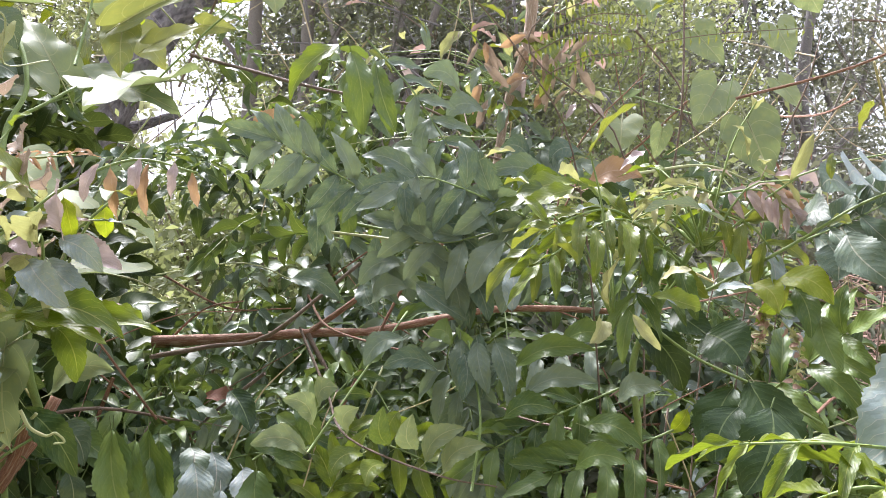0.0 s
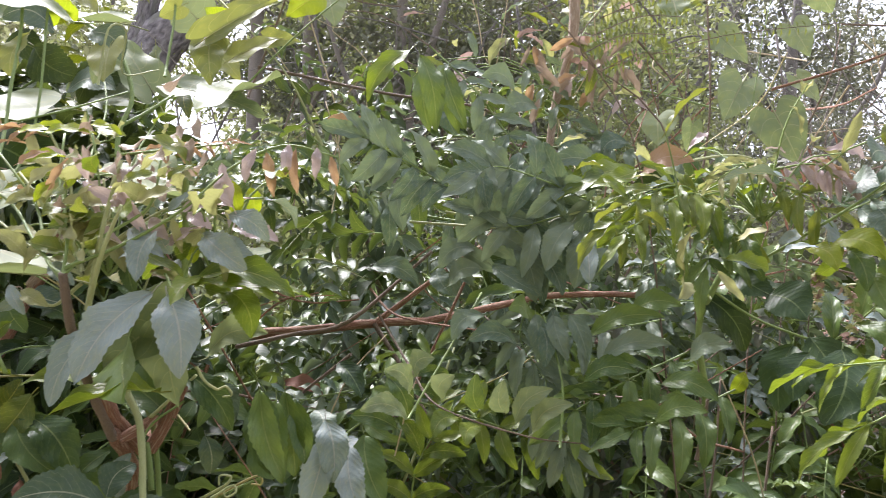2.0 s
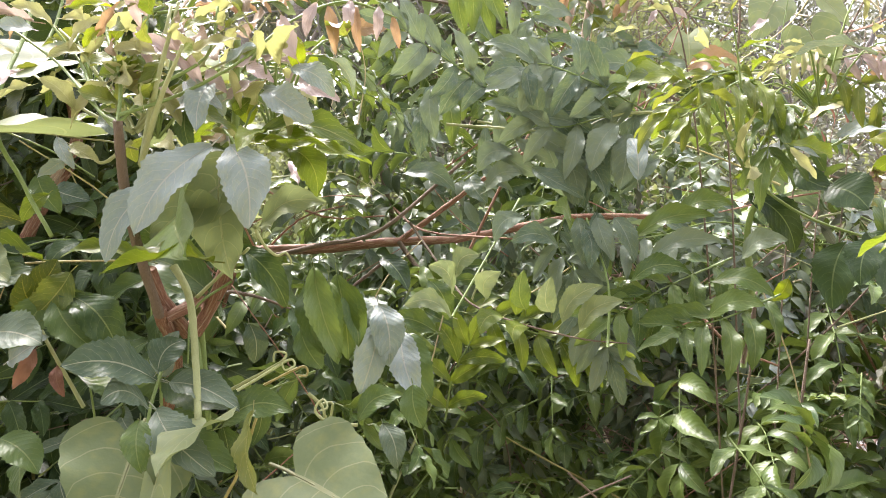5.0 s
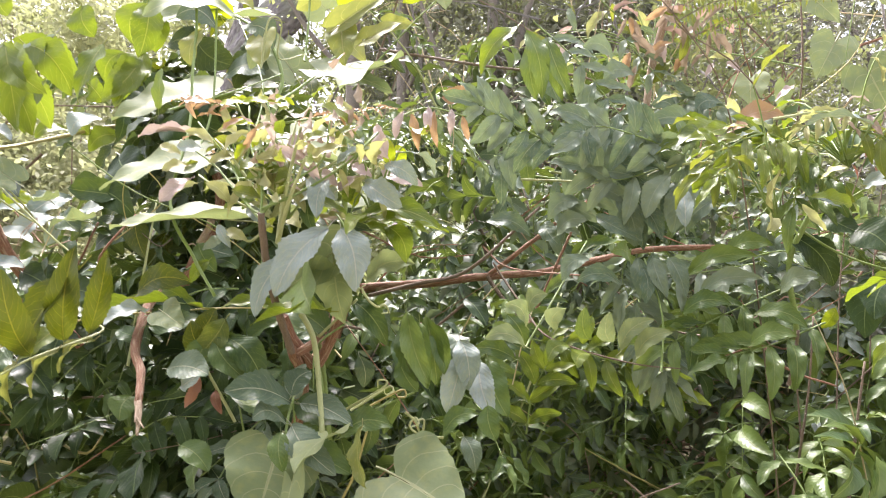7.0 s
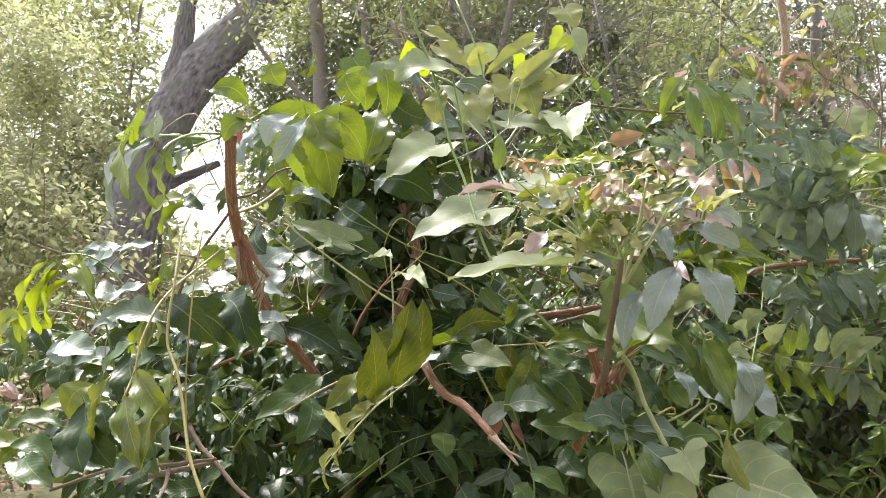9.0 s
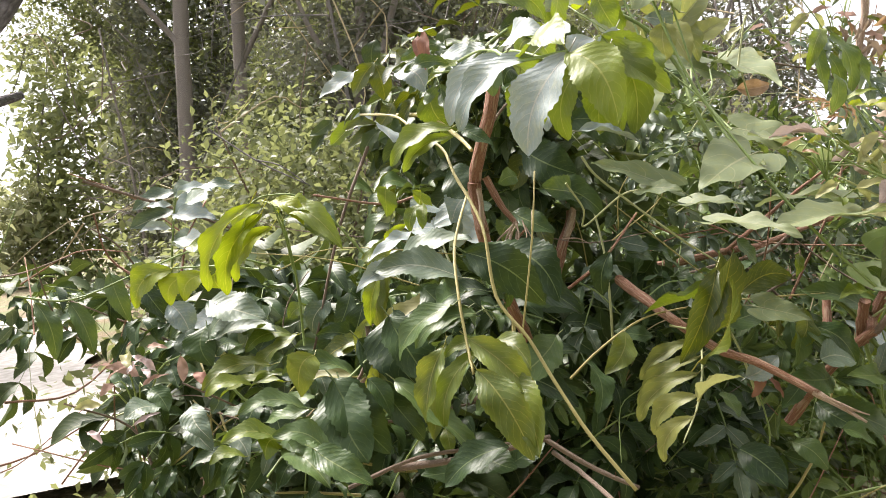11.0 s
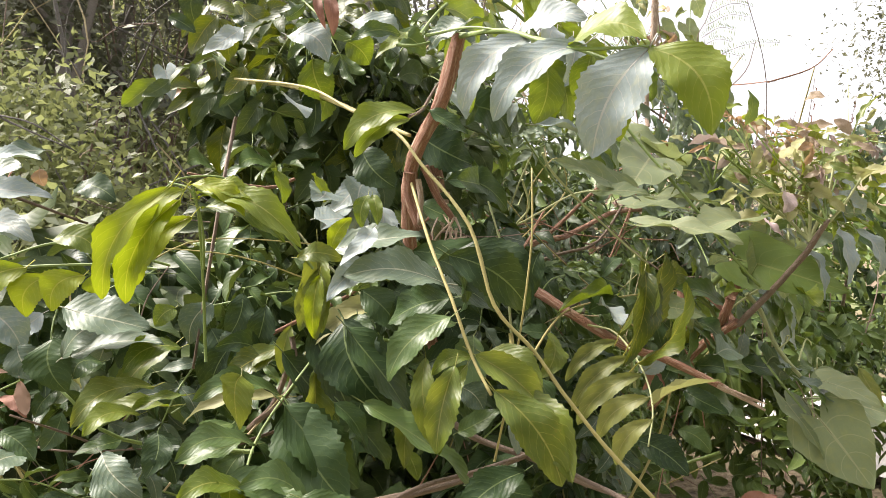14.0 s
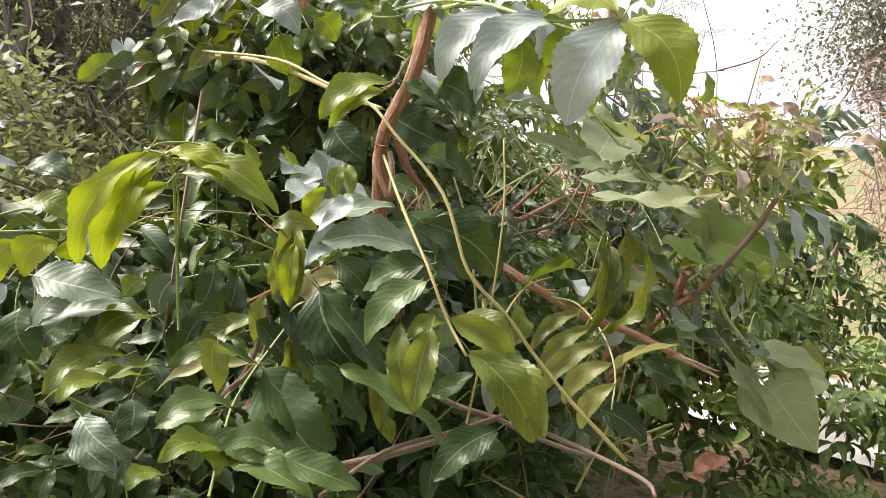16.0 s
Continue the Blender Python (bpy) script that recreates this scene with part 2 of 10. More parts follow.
        if heart:
            w = 0.5 * (1 - (max(0.0, v - 0.12) / 0.88) ** 1.6) ** 0.92 * (0.8 + 0.2 * min(1, v / 0.12))
        else:
            w = 0.48 * (math.sin(math.pi / 2 * v / widest) ** 0.68 if v < widest else max(0.0, math.cos(math.pi / 2 * (v - widest) / (1 - widest))) ** 0.7)
        if teeth and 0 < i < rows:
            w *= 1 + teeth * (1 if i % 2 else -1) * rnd.uniform(0.5, 1.5)
        for j in range(cols + 1):
            s = 2 * j / cols - 1
            x = s * w
            y = v - heart * math.sin(math.pi * 0.78 * abs(s)) * (1 - v) ** 3
            z = -bend * v * v + fold * abs(s) * w * 2 + ripple * math.sin(v * 15 + ph[0] + (2.2 if s > 0 else 0)) * abs(s) ** 1.5
            z += 0.02 * math.sin(v * 5 + ph[1])
            a = twist * (v - 0.3) * s
            bow = 4 * v * (1 - v)
            vs.append((x + sickle * bow, y, z + a * w + arch * bow))
            uvs.append((0.5 + s * 0.5, v))
    n = cols + 1
    for i in range(rows):
        for j in range(cols):
            fs.append((i * n + j, i * n + j + 1, (i + 1) * n + j + 1, (i + 1) * n + j))
    if stalk:
        # the stalk, which runs on as a ridge under the midrib
        first = len(vs)
        for k, v in enumerate((-stalk, -stalk / 2, 0.0, 0.2, 0.45, 0.7)):
            r = 0.009 if v <= 0 else 0.006 * (1 - v)
            bow = 4 * v * (1 - v) if v > 0 else 0.0
            z = -bend * v * v - (0.02 * v * v / 0.04 if v < 0 else 0.0) + 0.02 * math.sin(max(v, 0) * 5 + ph[1]) + arch * bow
            for x, dz in ((-1.6, 0), (1.6, 0), (0, -1.3)):
                vs.append((x * r + sickle * bow, v, z + dz * r + 0.002))
                uvs.append((0.5, 0.5))
            if k:
                for a, b in ((0, 1), (1, 2), (2, 0)):
                    q = first + 3 * (k - 1)
                    fs.append((q + a, q + b, q + 3 + b, q + 3 + a))
    return np.array(vs), np.array(fs), np.array(uvs)


def raw_mesh(name, vs, fs, uvs, smooth=True):
    me = bpy.data.meshes.new(name)
    me.vertices.add(len(vs))
    me.vertices.foreach_set("co", np.asarray(vs, np.float32).ravel())
    k = fs.shape[1]
    me.loops.add(len(fs) * k)
    me.loops.foreach_set("vertex_index", fs.astype(np.int32).ravel())
    me.polygons.add(len(fs))
    me.polygons.foreach_set("loop_start", np.arange(0, len(fs) * k, k, dtype=np.int32))
    me.polygons.foreach_set("use_smooth", np.full(len(fs), smooth))
    layer = me.uv_layers.new(name="UVMap")
    layer.data.foreach_set("uv", np.asarray(uvs, np.float32)[fs.ravel()].ravel())
    me.update()
    me.validate()
    return me


def joined(name, templates, mats, material, parent=None, label="", rnd=None):
    """One mesh of many blades: for each 4x4 matrix one of the templates."""
    rnd = rnd or random.Random(5)
    vs, fs, uvs, at = [], [], [], 0
    pick = np.array([rnd.randrange(len(templates)) for _ in mats])
    mats = np.asarray(mats)
    for k, (v, f, u) in enumerate(templates):
        mine = mats[pick == k]
        if not len(mine):
            continue
        hom = np.c_[v, np.ones(len(v))]
        vs.append(np.einsum("nij,vj->nvi", mine, hom)[:, :, :3].reshape(-1, 3))
        fs.append((f[None] + (np.arange(len(mine)) * len(v))[:, None, None]).reshape(-1, f.shape[1]) + at)
        uvs.append(np.tile(u, (len(mine), 1)))
        at += len(mine) * len(v)
    ob = new(name, raw_mesh(name, np.concatenate(vs), np.concatenate(fs), np.concatenate(uvs)))
    ob.data.materials.append(MATS[material])
    attach(ob, parent)
    return tagged(ob, label, kind="stuff")


BLADES = [blade(26, 4, m, b, f, r, 0.042, 0, w, k, 0.14, a, c) for k, (m, b, f, r, w, a, c) in enumerate((
    (0.42, 0.06, 0.07, 0.03, 0.15, 0.05, 0.14), (0.46, 0.1, 0.05, 0.036, -0.25, 0.07, -0.18), (0.44, 0.04, 0.1, 0.03, 0.35, 0.04, -0.1),
    (0.4, 0.1, 0.06, 0.03, 0.1, 0.1, 0.22), (0.48, 0.06, 0.12, 0.045, -0.4, 0.05, 0.1), (0.45, 0.0, 0.06, 0.03, 0.2, 0.1, 0.32), (0.45, 0.0, 0.06, 0.03, -0.2, 0.1, -0.32),
    (0.5, 0.0, 0.2, 0.03, 0.3, 0.06, 0.3)))]
HEARTS = [blade(14, 10, 0.4, b, f, r, 0.015, 0.24, w, k, 0.35) for k, (b, f, r, w) in enumerate(
    ((0.05, 0.07, 0.03, 0.1), (0.08, 0.05, 0.04, -0.2), (0.03, 0.09, 0.025, 0.15)))]
SMALL = [blade(8, 2, 0.44, b, f, 0.025, 0.04, 0, w, k, 0.0, a, c) for k, (b, f, w, a, c) in enumerate(
    ((0.12, 0.14, 0.2, 0.05, 0.12), (0.2, 0.1, -0.3, 0.08, -0.2), (0.05, 0.18, 0.1, 0.04, 0.2), (0.25, 0.12, 0.4, 0.1, -0.12)))]
TINY = [blade(2, 1, 0.45, 0.15 + 0.1 * k, 0.0, 0.0, 0.0, 0, 0.3, k) for k in range(3)]
# far leaves: one bent lozenge each
TINY = [(vs[[0, 3, 4, 2]], np.array([[0, 1, 2, 3]]), uvs[[0, 3, 4, 2]]) for vs, fs, uvs in TINY]
BLADE_MESH = [raw_mesh("leaf_blade", *b) for b in BLADES]
HEART_MESH = [raw_mesh("heart_blade", *b) for b in HEARTS]
for me in BLADE_MESH + HEART_MESH:
    me.materials.append(MATS["mid"])


def leaf_matrix(base, tip, width, normal):
    """Base to tip along y; x across; z as near to the normal as can be."""
    base, tip, normal = Vector(base), Vector(tip), Vector(normal)
    y = tip - base
    length = y.length or 1e-4
    y /= length
    x = y.cross(normal)
    x = x.normalized() if x.length > 1e-4 else y.orthogonal().normalized()
    z = x.cross(y)
    return Matrix(((x.x * width, y.x * length, z.x * length, base.x), (x.y * width, y.y * length, z.y * length, base.y),
                   (x.z * width, y.z * length, z.z * length, base.z), (0, 0, 0, 1)))


def leaf(parent, color, base, tip, width, normal, form=0, name="leaf"):
    """One leaf blade of its own."""
    ob = new(name, (HEART_MESH if name == "heart_leaf" else BLADE_MESH)[form % (3 if name == "heart_leaf" else len(BLADE_MESH))])
    ob.material_slots[0].link = "OBJECT"
    ob.material_slots[0].material = MATS[color]
    attach(ob, parent)
    ob.matrix_basis = leaf_matrix(base, tip, width, normal)
    return ob


def curve_points(points, steps):
    """A Catmull-Rom line through the points."""
    p = [Vector(q) for q in points]
    if len(p) == 2:
        return [p[0].lerp(p[1], k / steps) for k in range(steps + 1)]
    p = [2 * p[0] - p[1]] + p + [2 * p[-1] - p[-2]]
    out = []
    for i in range(1, len(p) - 2):
        a, b, c, d = p[i - 1 : i + 3]
        for k in range(steps):
            u = k / steps
            out.append(0.5 * (2 * b + (c - a) * u + (2 * a - 5 * b + 4 * c - d) * u * u + (3 * b - a - 3 * c + d) * u ** 3))
    return out + [p[-2]]


def tube_data(points, r0, r1, sides=8, steps=5, lumps=0.0, seed=0):
    line = curve_points(points, steps)
    rnd = random.Random(seed)
    vs, fs, uvs = [], [], []
    n, run = len(line), 0.0
    side = None
    for i, q in enumerate(line):
        ahead = (line[min(i + 1, n - 1)] - line[max(i - 1, 0)]).normalized()
        side = (side - ahead * side.dot(ahead)).normalized() if side else ahead.orthogonal().normalized()
        up = ahead.cross(side)
        if i:
            run += (q - line[i - 1]).length
        r = r0 + (r1 - r0) * i / (n - 1)
        for k in range(sides + 1):
            a = 2 * math.pi * k / sides
            w = r * (1 + lumps * math.sin(3 * a + i * 1.3 + seed) * 0.5 + (lumps * rnd.uniform(-1, 1) if k < sides else 0))
            if k == sides:
                vs.append(vs[-sides])
            else:
                vs.append(tuple(q + (side * math.cos(a) + up * math.sin(a)) * w))
            uvs.append((k / sides, run / 0.12))
    m = sides + 1
    for i in range(n - 1):
        for k in range(sides):
            fs.append((i * m + k, i * m + k + 1, (i + 1) * m + k + 1, (i + 1) * m + k))
    # closed ends
    for i, flip in ((0, True), (n - 1, False)):
        c = len(vs)
        vs.append(tuple(line[i]))
        uvs.append((0.5, 0))
        for k in range(sides):
            quad = (i * m + k, i * m + k + 1, c, c)
            fs.append(quad)
    return vs, fs, uvs


def stem(parent, material, points, r0, r1, name="stem", sides=8, lumps=0.12, label="", steps=5):
    """A tapered, slightly knobbly stem through the points."""
    vs, fs, uvs = tube_data(points, r0, r1, sides, steps, lumps, len(points) + int(abs(points[0][0]) * 100))
    me = bpy.data.meshes.new(name)
    faces = [tuple(dict.fromkeys(f)) for f in fs]
    me.from_pydata(vs, [], faces)
    layer = me.uv_layers.new(name="UVMap")
    for poly in me.polygons:
        poly.use_smooth = True
        for li in poly.loop_indices:
            layer.data[li].uv = uvs[me.loops[li].vertex_index]
    me.materials.append(MATS[material])
    ob = new(name, me)
    attach(ob, parent)
    return tagged(ob, label)


def frond_leaflets(points, pairs, length, ratio, droop, normal, rnd, start=0.14, angle=58, last=True):
    """Bases, tips, widths and normals of the leaflets of a feather leaf whose rachis runs through the points."""
    line = curve_points(points, 8)
    out = []
    nrm = Vector(normal).normalized()
    for k in range(pairs):
        u = start + (0.94 - start) * k / max(1, pairs - 1)
        i = min(len(line) - 2, int(u * (len(line) - 1)))
        base, ahead = line[i].lerp(line[i + 1], u * (len(line) - 1) - i), (line[i + 1] - line[i]).normalized()
        side = ahead.cross(nrm).normalized()
        size = length * (0.72 + 0.4 * math.sin(math.pi * (0.15 + 0.75 * u))) * rnd.uniform(0.88, 1.1)
        for s in (-1, 1):
            a = radians(angle - 14 * u + rnd.uniform(-9, 9))
            way = ahead * math.cos(a) + side * s * math.sin(a) + Vector((0, 0, -droop)) + Vector([rnd.uniform(-0.12, 0.12) for _ in range(3)])
            tip = base + way.normalized() * size
            out.append((base, tip, size * ratio * rnd.uniform(0.9, 1.1), nrm + side * s * 0.25 + Vector([rnd.uniform(-0.2, 0.2) for _ in range(3)])))
    if last:
        ahead = (line[-1] - line[-2]).normalized() + Vector((0, 0, -droop * 0.6))
        out.append((line[-1], line[-1] + ahead.normalized() * length, length * ratio, nrm))
    return out


def frond(parent, color, points, pairs, length, ratio, droop, normal, material="green_stem", last=True, angle=58):
    """A feather leaf: a rachis and its leaflets, each a piece of its own."""
    rnd = random.Random(int(abs(points[0][0] * 7919 + points[0][2] * 104729)))
    rachis = stem(parent, material, points, 0.0022, 0.0011, "feather_leaf", 5, 0.0)
    for b, t, w, n in frond_leaflets(points, pairs, length * 0.94, ratio * 0.86, droop, normal, rnd, last=last, angle=angle):
        leaf(rachis, color, b, t, w, n, rnd.randrange(5), "leaflet")
    return rachis


def thing(name, label, category, group="", place=(0, 0, 0)):
    ob = new(name)
    ob.location = place
    return tagged(ob, label, category, group)

# ---- the plants in front ----

cut_shrub = thing("cut_shrub", "cut-back shrub with red-brown broken branches and glossy serrated leaves", "shrub", place=(-1.15, 1.22, 0))
stem(cut_shrub, "red_bark", ((-1.186, 1.017, 1.775), (-1.204, 1.042, 1.681), (-1.215, 1.114, 1.576), (-1.187, 1.155, 1.438), (-1.132, 1.194, 1.323), (-1.087, 1.233, 1.234)), 0.0115, 0.011, "branch")
stem(cut_shrub, "red_bark", ((-0.890, 1.489, 1.647), (-0.867, 1.474, 1.558), (-0.874, 1.454, 1.485), (-0.908, 1.438, 1.425), (-0.962, 1.415, 1.306)), 0.012, 0.012, "branch")
stem(cut_shrub, "red_bark", ((-0.895, 1.22, 1.358), (-0.875, 1.1, 1.301), (-0.842, 0.995, 1.246), (-0.796, 0.925, 1.218), (-0.76, 0.845, 1.18)), 0.0105, 0.006, "branch")
stem(cut_shrub, "peeled_wood", ((-0.764, 0.852, 1.183), (-0.745, 0.815, 1.163), (-0.731, 0.782, 1.145)), 0.0065, 0.002, "broken_end")
stem(cut_shrub, "peeled_wood", ((-0.758, 0.838, 1.178), (-0.738, 0.79, 1.162)), 0.003, 0.001, "splinter")
stem(cut_shrub, "twig", ((-0.54, 1.56, 1.293), (-0.414, 1.525, 1.318), (-0.288, 1.492, 1.345), (-0.117, 1.504, 1.481)), 0.005, 0.0035, "branch")
stem(cut_shrub, "twig", ((-1.443, 0.948, 1.161), (-1.349, 0.898, 1.173), (-1.234, 0.859, 1.191)), 0.006, 0.004, "twig")
stem(cut_shrub, "twig", ((-1.304, 0.952, 1.244), (-1.272, 0.907, 1.211), (-1.234, 0.859, 1.191), (-1.186, 0.801, 1.156), (-1.142, 0.761, 1.133)), 0.005, 0.003, "twig")
stem(cut_shrub, "twig", ((-1.409, 1.172, 1.345), (-1.422, 1.173, 1.286), (-1.44, 1.192, 1.233), (-1.466, 1.221, 1.197)), 0.004, 0.005, "twig")
stem(cut_shrub, "green_stem", ((-1.387, 1.138, 1.32), (-1.421, 1.133, 1.286), (-1.449, 1.127, 1.264)), 0.0025, 0.002, "leaf_stalk")
stem(cut_shrub, "green_stem", ((-1.299, 1.021, 1.754), (-1.273, 0.999, 1.753), (-1.205, 1.011, 1.772)), 0.002, 0.002, "leaf_stalk")
stem(cut_shrub, "green_stem", ((-1.183, 1.021, 1.776), (-1.215, 0.887, 1.757), (-1.222, 0.783, 1.727), (-1.219, 0.711, 1.699)), 0.0022, 0.002, "leaf_stalk")
leaf(cut_shrub, "glossy", (-1.205, 1.011, 1.772), (-1.145, 0.967, 1.795), 0.023, (-0.279, -0.304, 0.911), 2)
leaf(cut_shrub, "glossy", (-1.329, 1.087, 1.769), (-1.26, 1.059, 1.781), 0.026, (-0.51, -0.723, 0.466), 1)
leaf(cut_shrub, "deep", (-1.274, 0.985, 1.664), (-1.236, 0.948, 1.631), 0.028, (-0.465, -0.549, 0.694), 0)
leaf(cut_shrub, "deep", (-1.308, 0.915, 1.472), (-1.218, 0.854, 1.392), 0.067, (-0.626, -0.672, 0.396), 1)
leaf(cut_shrub, "deep", (-1.336, 1.084, 1.409), (-1.309, 1.026, 1.35), 0.053, (-0.514, -0.747, 0.422), 2)
leaf(cut_shrub, "deep", (-1.311, 0.908, 1.414), (-1.355, 1.003, 1.378), 0.055, (-0.507, -0.668, 0.545), 4)
leaf(cut_shrub, "glossy", (-1.352, 0.862, 1.405), (-1.435, 0.892, 1.338), 0.047, (-0.37, -0.486, 0.792), 3)
leaf(cut_shrub, "olive", (-1.38, 0.825, 1.356), (-1.422, 0.817, 1.261), 0.042, (-0.537, -0.661, 0.524), 4)
leaf(cut_shrub, "olive", (-1.348, 0.793, 1.326), (-1.311, 0.718, 1.218), 0.055, (-0.543, -0.533, 0.649), 1)
leaf(cut_shrub, "olive", (-1.342, 0.833, 1.36), (-1.275, 0.764, 1.278), 0.046, (-0.491, -0.499, 0.714), 2)
leaf(cut_shrub, "wilted", (-1.452, 1.129, 1.265), (-1.575, 1.201, 1.25), 0.029, (-0.157, -0.371, 0.915), 3)
leaf(cut_shrub, "olive", (-1.388, 1.113, 1.485), (-1.408, 1.082, 1.359), 0.042, (-0.46, -0.797, 0.391), 4)
leaf(cut_shrub, "olive", (-1.383, 1.129, 1.449), (-1.417, 1.145, 1.376), 0.033, (-0.444, -0.805, 0.394), 1)
leaf(cut_shrub, "glossy", (-1.544, 1.07, 1.241), (-1.625, 1.109, 1.227), 0.033, (-0.203, -0.532, 0.822), 1)
leaf(cut_shrub, "glossy", (-1.604, 0.987, 1.234), (-1.554, 0.891, 1.212), 0.046, (-0.272, -0.588, 0.762), 2)
leaf(cut_shrub, "deep", (-1.279, 0.903, 1.149), (-1.218, 0.897, 1.181), 0.042, (-0.556, -0.597, 0.578), 0)
leaf(cut_shrub, "deep", (-1.581, 1.504, 1.314), (-1.65, 1.568, 1.356), 0.062, (-0.21, -0.888, 0.409), 0)
leaf(cut_shrub, "deep", (-1.489, 1.374, 1.375), (-1.468, 1.345, 1.309), 0.045, (-0.326, -0.847, 0.419), 1)
leaf(cut_shrub, "glossy", (-1.56, 1.351, 1.281), (-1.616, 1.395, 1.266), 0.044, (-0.228, -0.784, 0.578), 1)
leaf(cut_shrub, "olive", (-1.528, 1.332, 1.323), (-1.627, 1.335, 1.247), 0.044, (-0.143, -0.461, 0.876), 3)
leaf(cut_shrub, "lime", (-1.572, 1.252, 1.253), (-1.695, 1.323, 1.233), 0.036, (-0.09, -0.329, 0.94), 3)
leaf(cut_shrub, "sheen", (-1.678, 1.235, 1.179), (-1.65, 1.168, 1.152), 0.039, (-0.17, -0.64, 0.749), 1)
stem(cut_shrub, "green_stem", ((-1.531, 1.203, 1.321), (-1.535, 1.178, 1.456), (-1.555, 1.133, 1.56), (-1.578, 1.156, 1.582)), 0.0024, 0.0015, "leaf_stalk")
stem(cut_shrub, "green_stem", ((-1.555, 1.247, 1.46), (-1.636, 1.227, 1.492), (-1.698, 1.255, 1.508), (-1.76, 1.29, 1.491)), 0.002, 0.0015, "leaf_stalk")
stem(cut_shrub, "wilted_stem", ((-0.919, 1.01, 1.294), (-0.891, 0.971, 1.28), (-0.953, 0.873, 1.251), (-1.003, 0.817, 1.212), (-1.047, 0.794, 1.169)), 0.002, 0.0012, "leaf_stalk")
leaf(cut_shrub, "lime_heart", (-0.898, 0.962, 1.27), (-0.99, 1.002, 1.209), 0.028, (-0.588, -0.487, 0.645), 5)
leaf(cut_shrub, "lime_heart", (-0.933, 0.91, 1.259), (-1.017, 0.965, 1.173), 0.032, (-0.583, -0.472, 0.661), 5)
leaf(cut_shrub, "lime_heart", (-0.971, 0.861, 1.247), (-1.034, 0.938, 1.161), 0.035, (-0.615, -0.488, 0.62), 5)
leaf(cut_shrub, "lime_heart", (-0.998, 0.828, 1.224), (-1.033, 0.896, 1.15), 0.036, (-0.615, -0.47, 0.633), 5)
leaf(cut_shrub, "lime_heart", (-1.022, 0.805, 1.201), (-1.047, 0.851, 1.123), 0.032, (-0.61, -0.452, 0.651), 5)
leaf(cut_shrub, "shaded_olive", (-0.901, 0.953, 1.28), (-0.852, 0.936, 1.419), 0.044, (0.411, -0.876, 0.252), 0)
leaf(cut_shrub, "shaded_olive", (-0.923, 0.918, 1.273), (-0.87, 0.873, 1.424), 0.056, (0.443, -0.859, 0.255), 2)
leaf(cut_shrub, "shaded_olive", (-0.954, 0.876, 1.256), (-0.93, 0.786, 1.385), 0.056, (0.498, -0.819, 0.283), 1)
leaf(cut_shrub, "wilted", (-1.002, 0.817, 1.216), (-1.013, 0.706, 1.283), 0.016, (-0.494, -0.321, 0.808), 2)
leaf(cut_shrub, "lime", (-0.887, 1.205, 1.922), (-0.893, 1.161, 1.806), 0.062, (0.361, -0.93, -0.064), 2)
leaf(cut_shrub, "lime", (-0.904, 1.209, 1.827), (-0.955, 1.13, 1.722), 0.071, (0.385, -0.905, 0.182), 1)
leaf(cut_shrub, "lime", (-0.893, 1.211, 1.807), (-0.932, 1.133, 1.708), 0.056, (0.373, -0.908, 0.192), 4)
leaf(cut_shrub, "lime", (-1.03, 0.955, 1.787), (-0.997, 0.916, 1.632), 0.073, (0.004, -0.968, 0.249), 1)
leaf(cut_shrub, "lime", (-1.016, 0.964, 1.784), (-0.937, 0.911, 1.689), 0.064, (-0.025, -0.973, 0.231), 3)
leaf(cut_shrub, "silver_sheen", (-1.03, 0.935, 1.769), (-1.09, 0.901, 1.693), 0.041, (0.033, -0.772, 0.635), 2)
leaf(cut_shrub, "shaded_olive", (-0.884, 0.914, 1.395), (-0.986, 0.874, 1.263), 0.056, (-0.048, -0.775, 0.63), 2)
leaf(cut_shrub, "deep", (-1.305, 0.942, 1.464), (-1.205, 0.988, 1.372), 0.072, (0.174, -0.882, 0.439), 1)
leaf(cut_shrub, "glossy", (-1.426, 0.955, 1.292), (-1.329, 0.851, 1.189), 0.053, (0.188, -0.604, 0.774), 3)
leaf(cut_shrub, "deep", (-1.089, 1.005, 1.263), (-1.1, 0.927, 1.196), 0.051, (0.48, -0.706, 0.52), 1)
leaf(cut_shrub, "deep", (-1.015, 1.052, 1.271), (-1.011, 1.016, 1.197), 0.049, (0.418, -0.748, 0.516), 0)
stem(cut_shrub, "yellow_stem", ((-1.133, 0.972, 1.242), (-1.057, 1.007, 1.274), (-0.948, 1.056, 1.302), (-0.843, 1.096, 1.303), (-0.717, 1.078, 1.306), (-0.575, 1.022, 1.304)), 0.0022, 0.0014, "leaf_stalk")
leaf(cut_shrub, "lime", (-0.75, 1.075, 1.307), (-0.939, 1.056, 1.325), 0.042, (0.137, -0.352, 0.926), 4)
leaf(cut_shrub, "silver_sheen", (-0.841, 1.046, 1.311), (-0.877, 0.963, 1.299), 0.046, (0.26, -0.611, 0.748), 4)
leaf(cut_shrub, "deep", (-0.849, 1.066, 1.3), (-0.755, 1.035, 1.288), 0.060, (0.261, -0.737, 0.624), 1)

young_shoot = thing("young_shoot", "young shrub shoot with green stalk, broad leaves and pink-orange tips", "shrub", place=(-0.51, 0.91, 0))
stem(young_shoot, "red_bark", ((-0.608, 1.105, 1.039), (-0.555, 1.032, 1.164), (-0.545, 0.938, 1.244)), 0.01, 0.009, "stem")
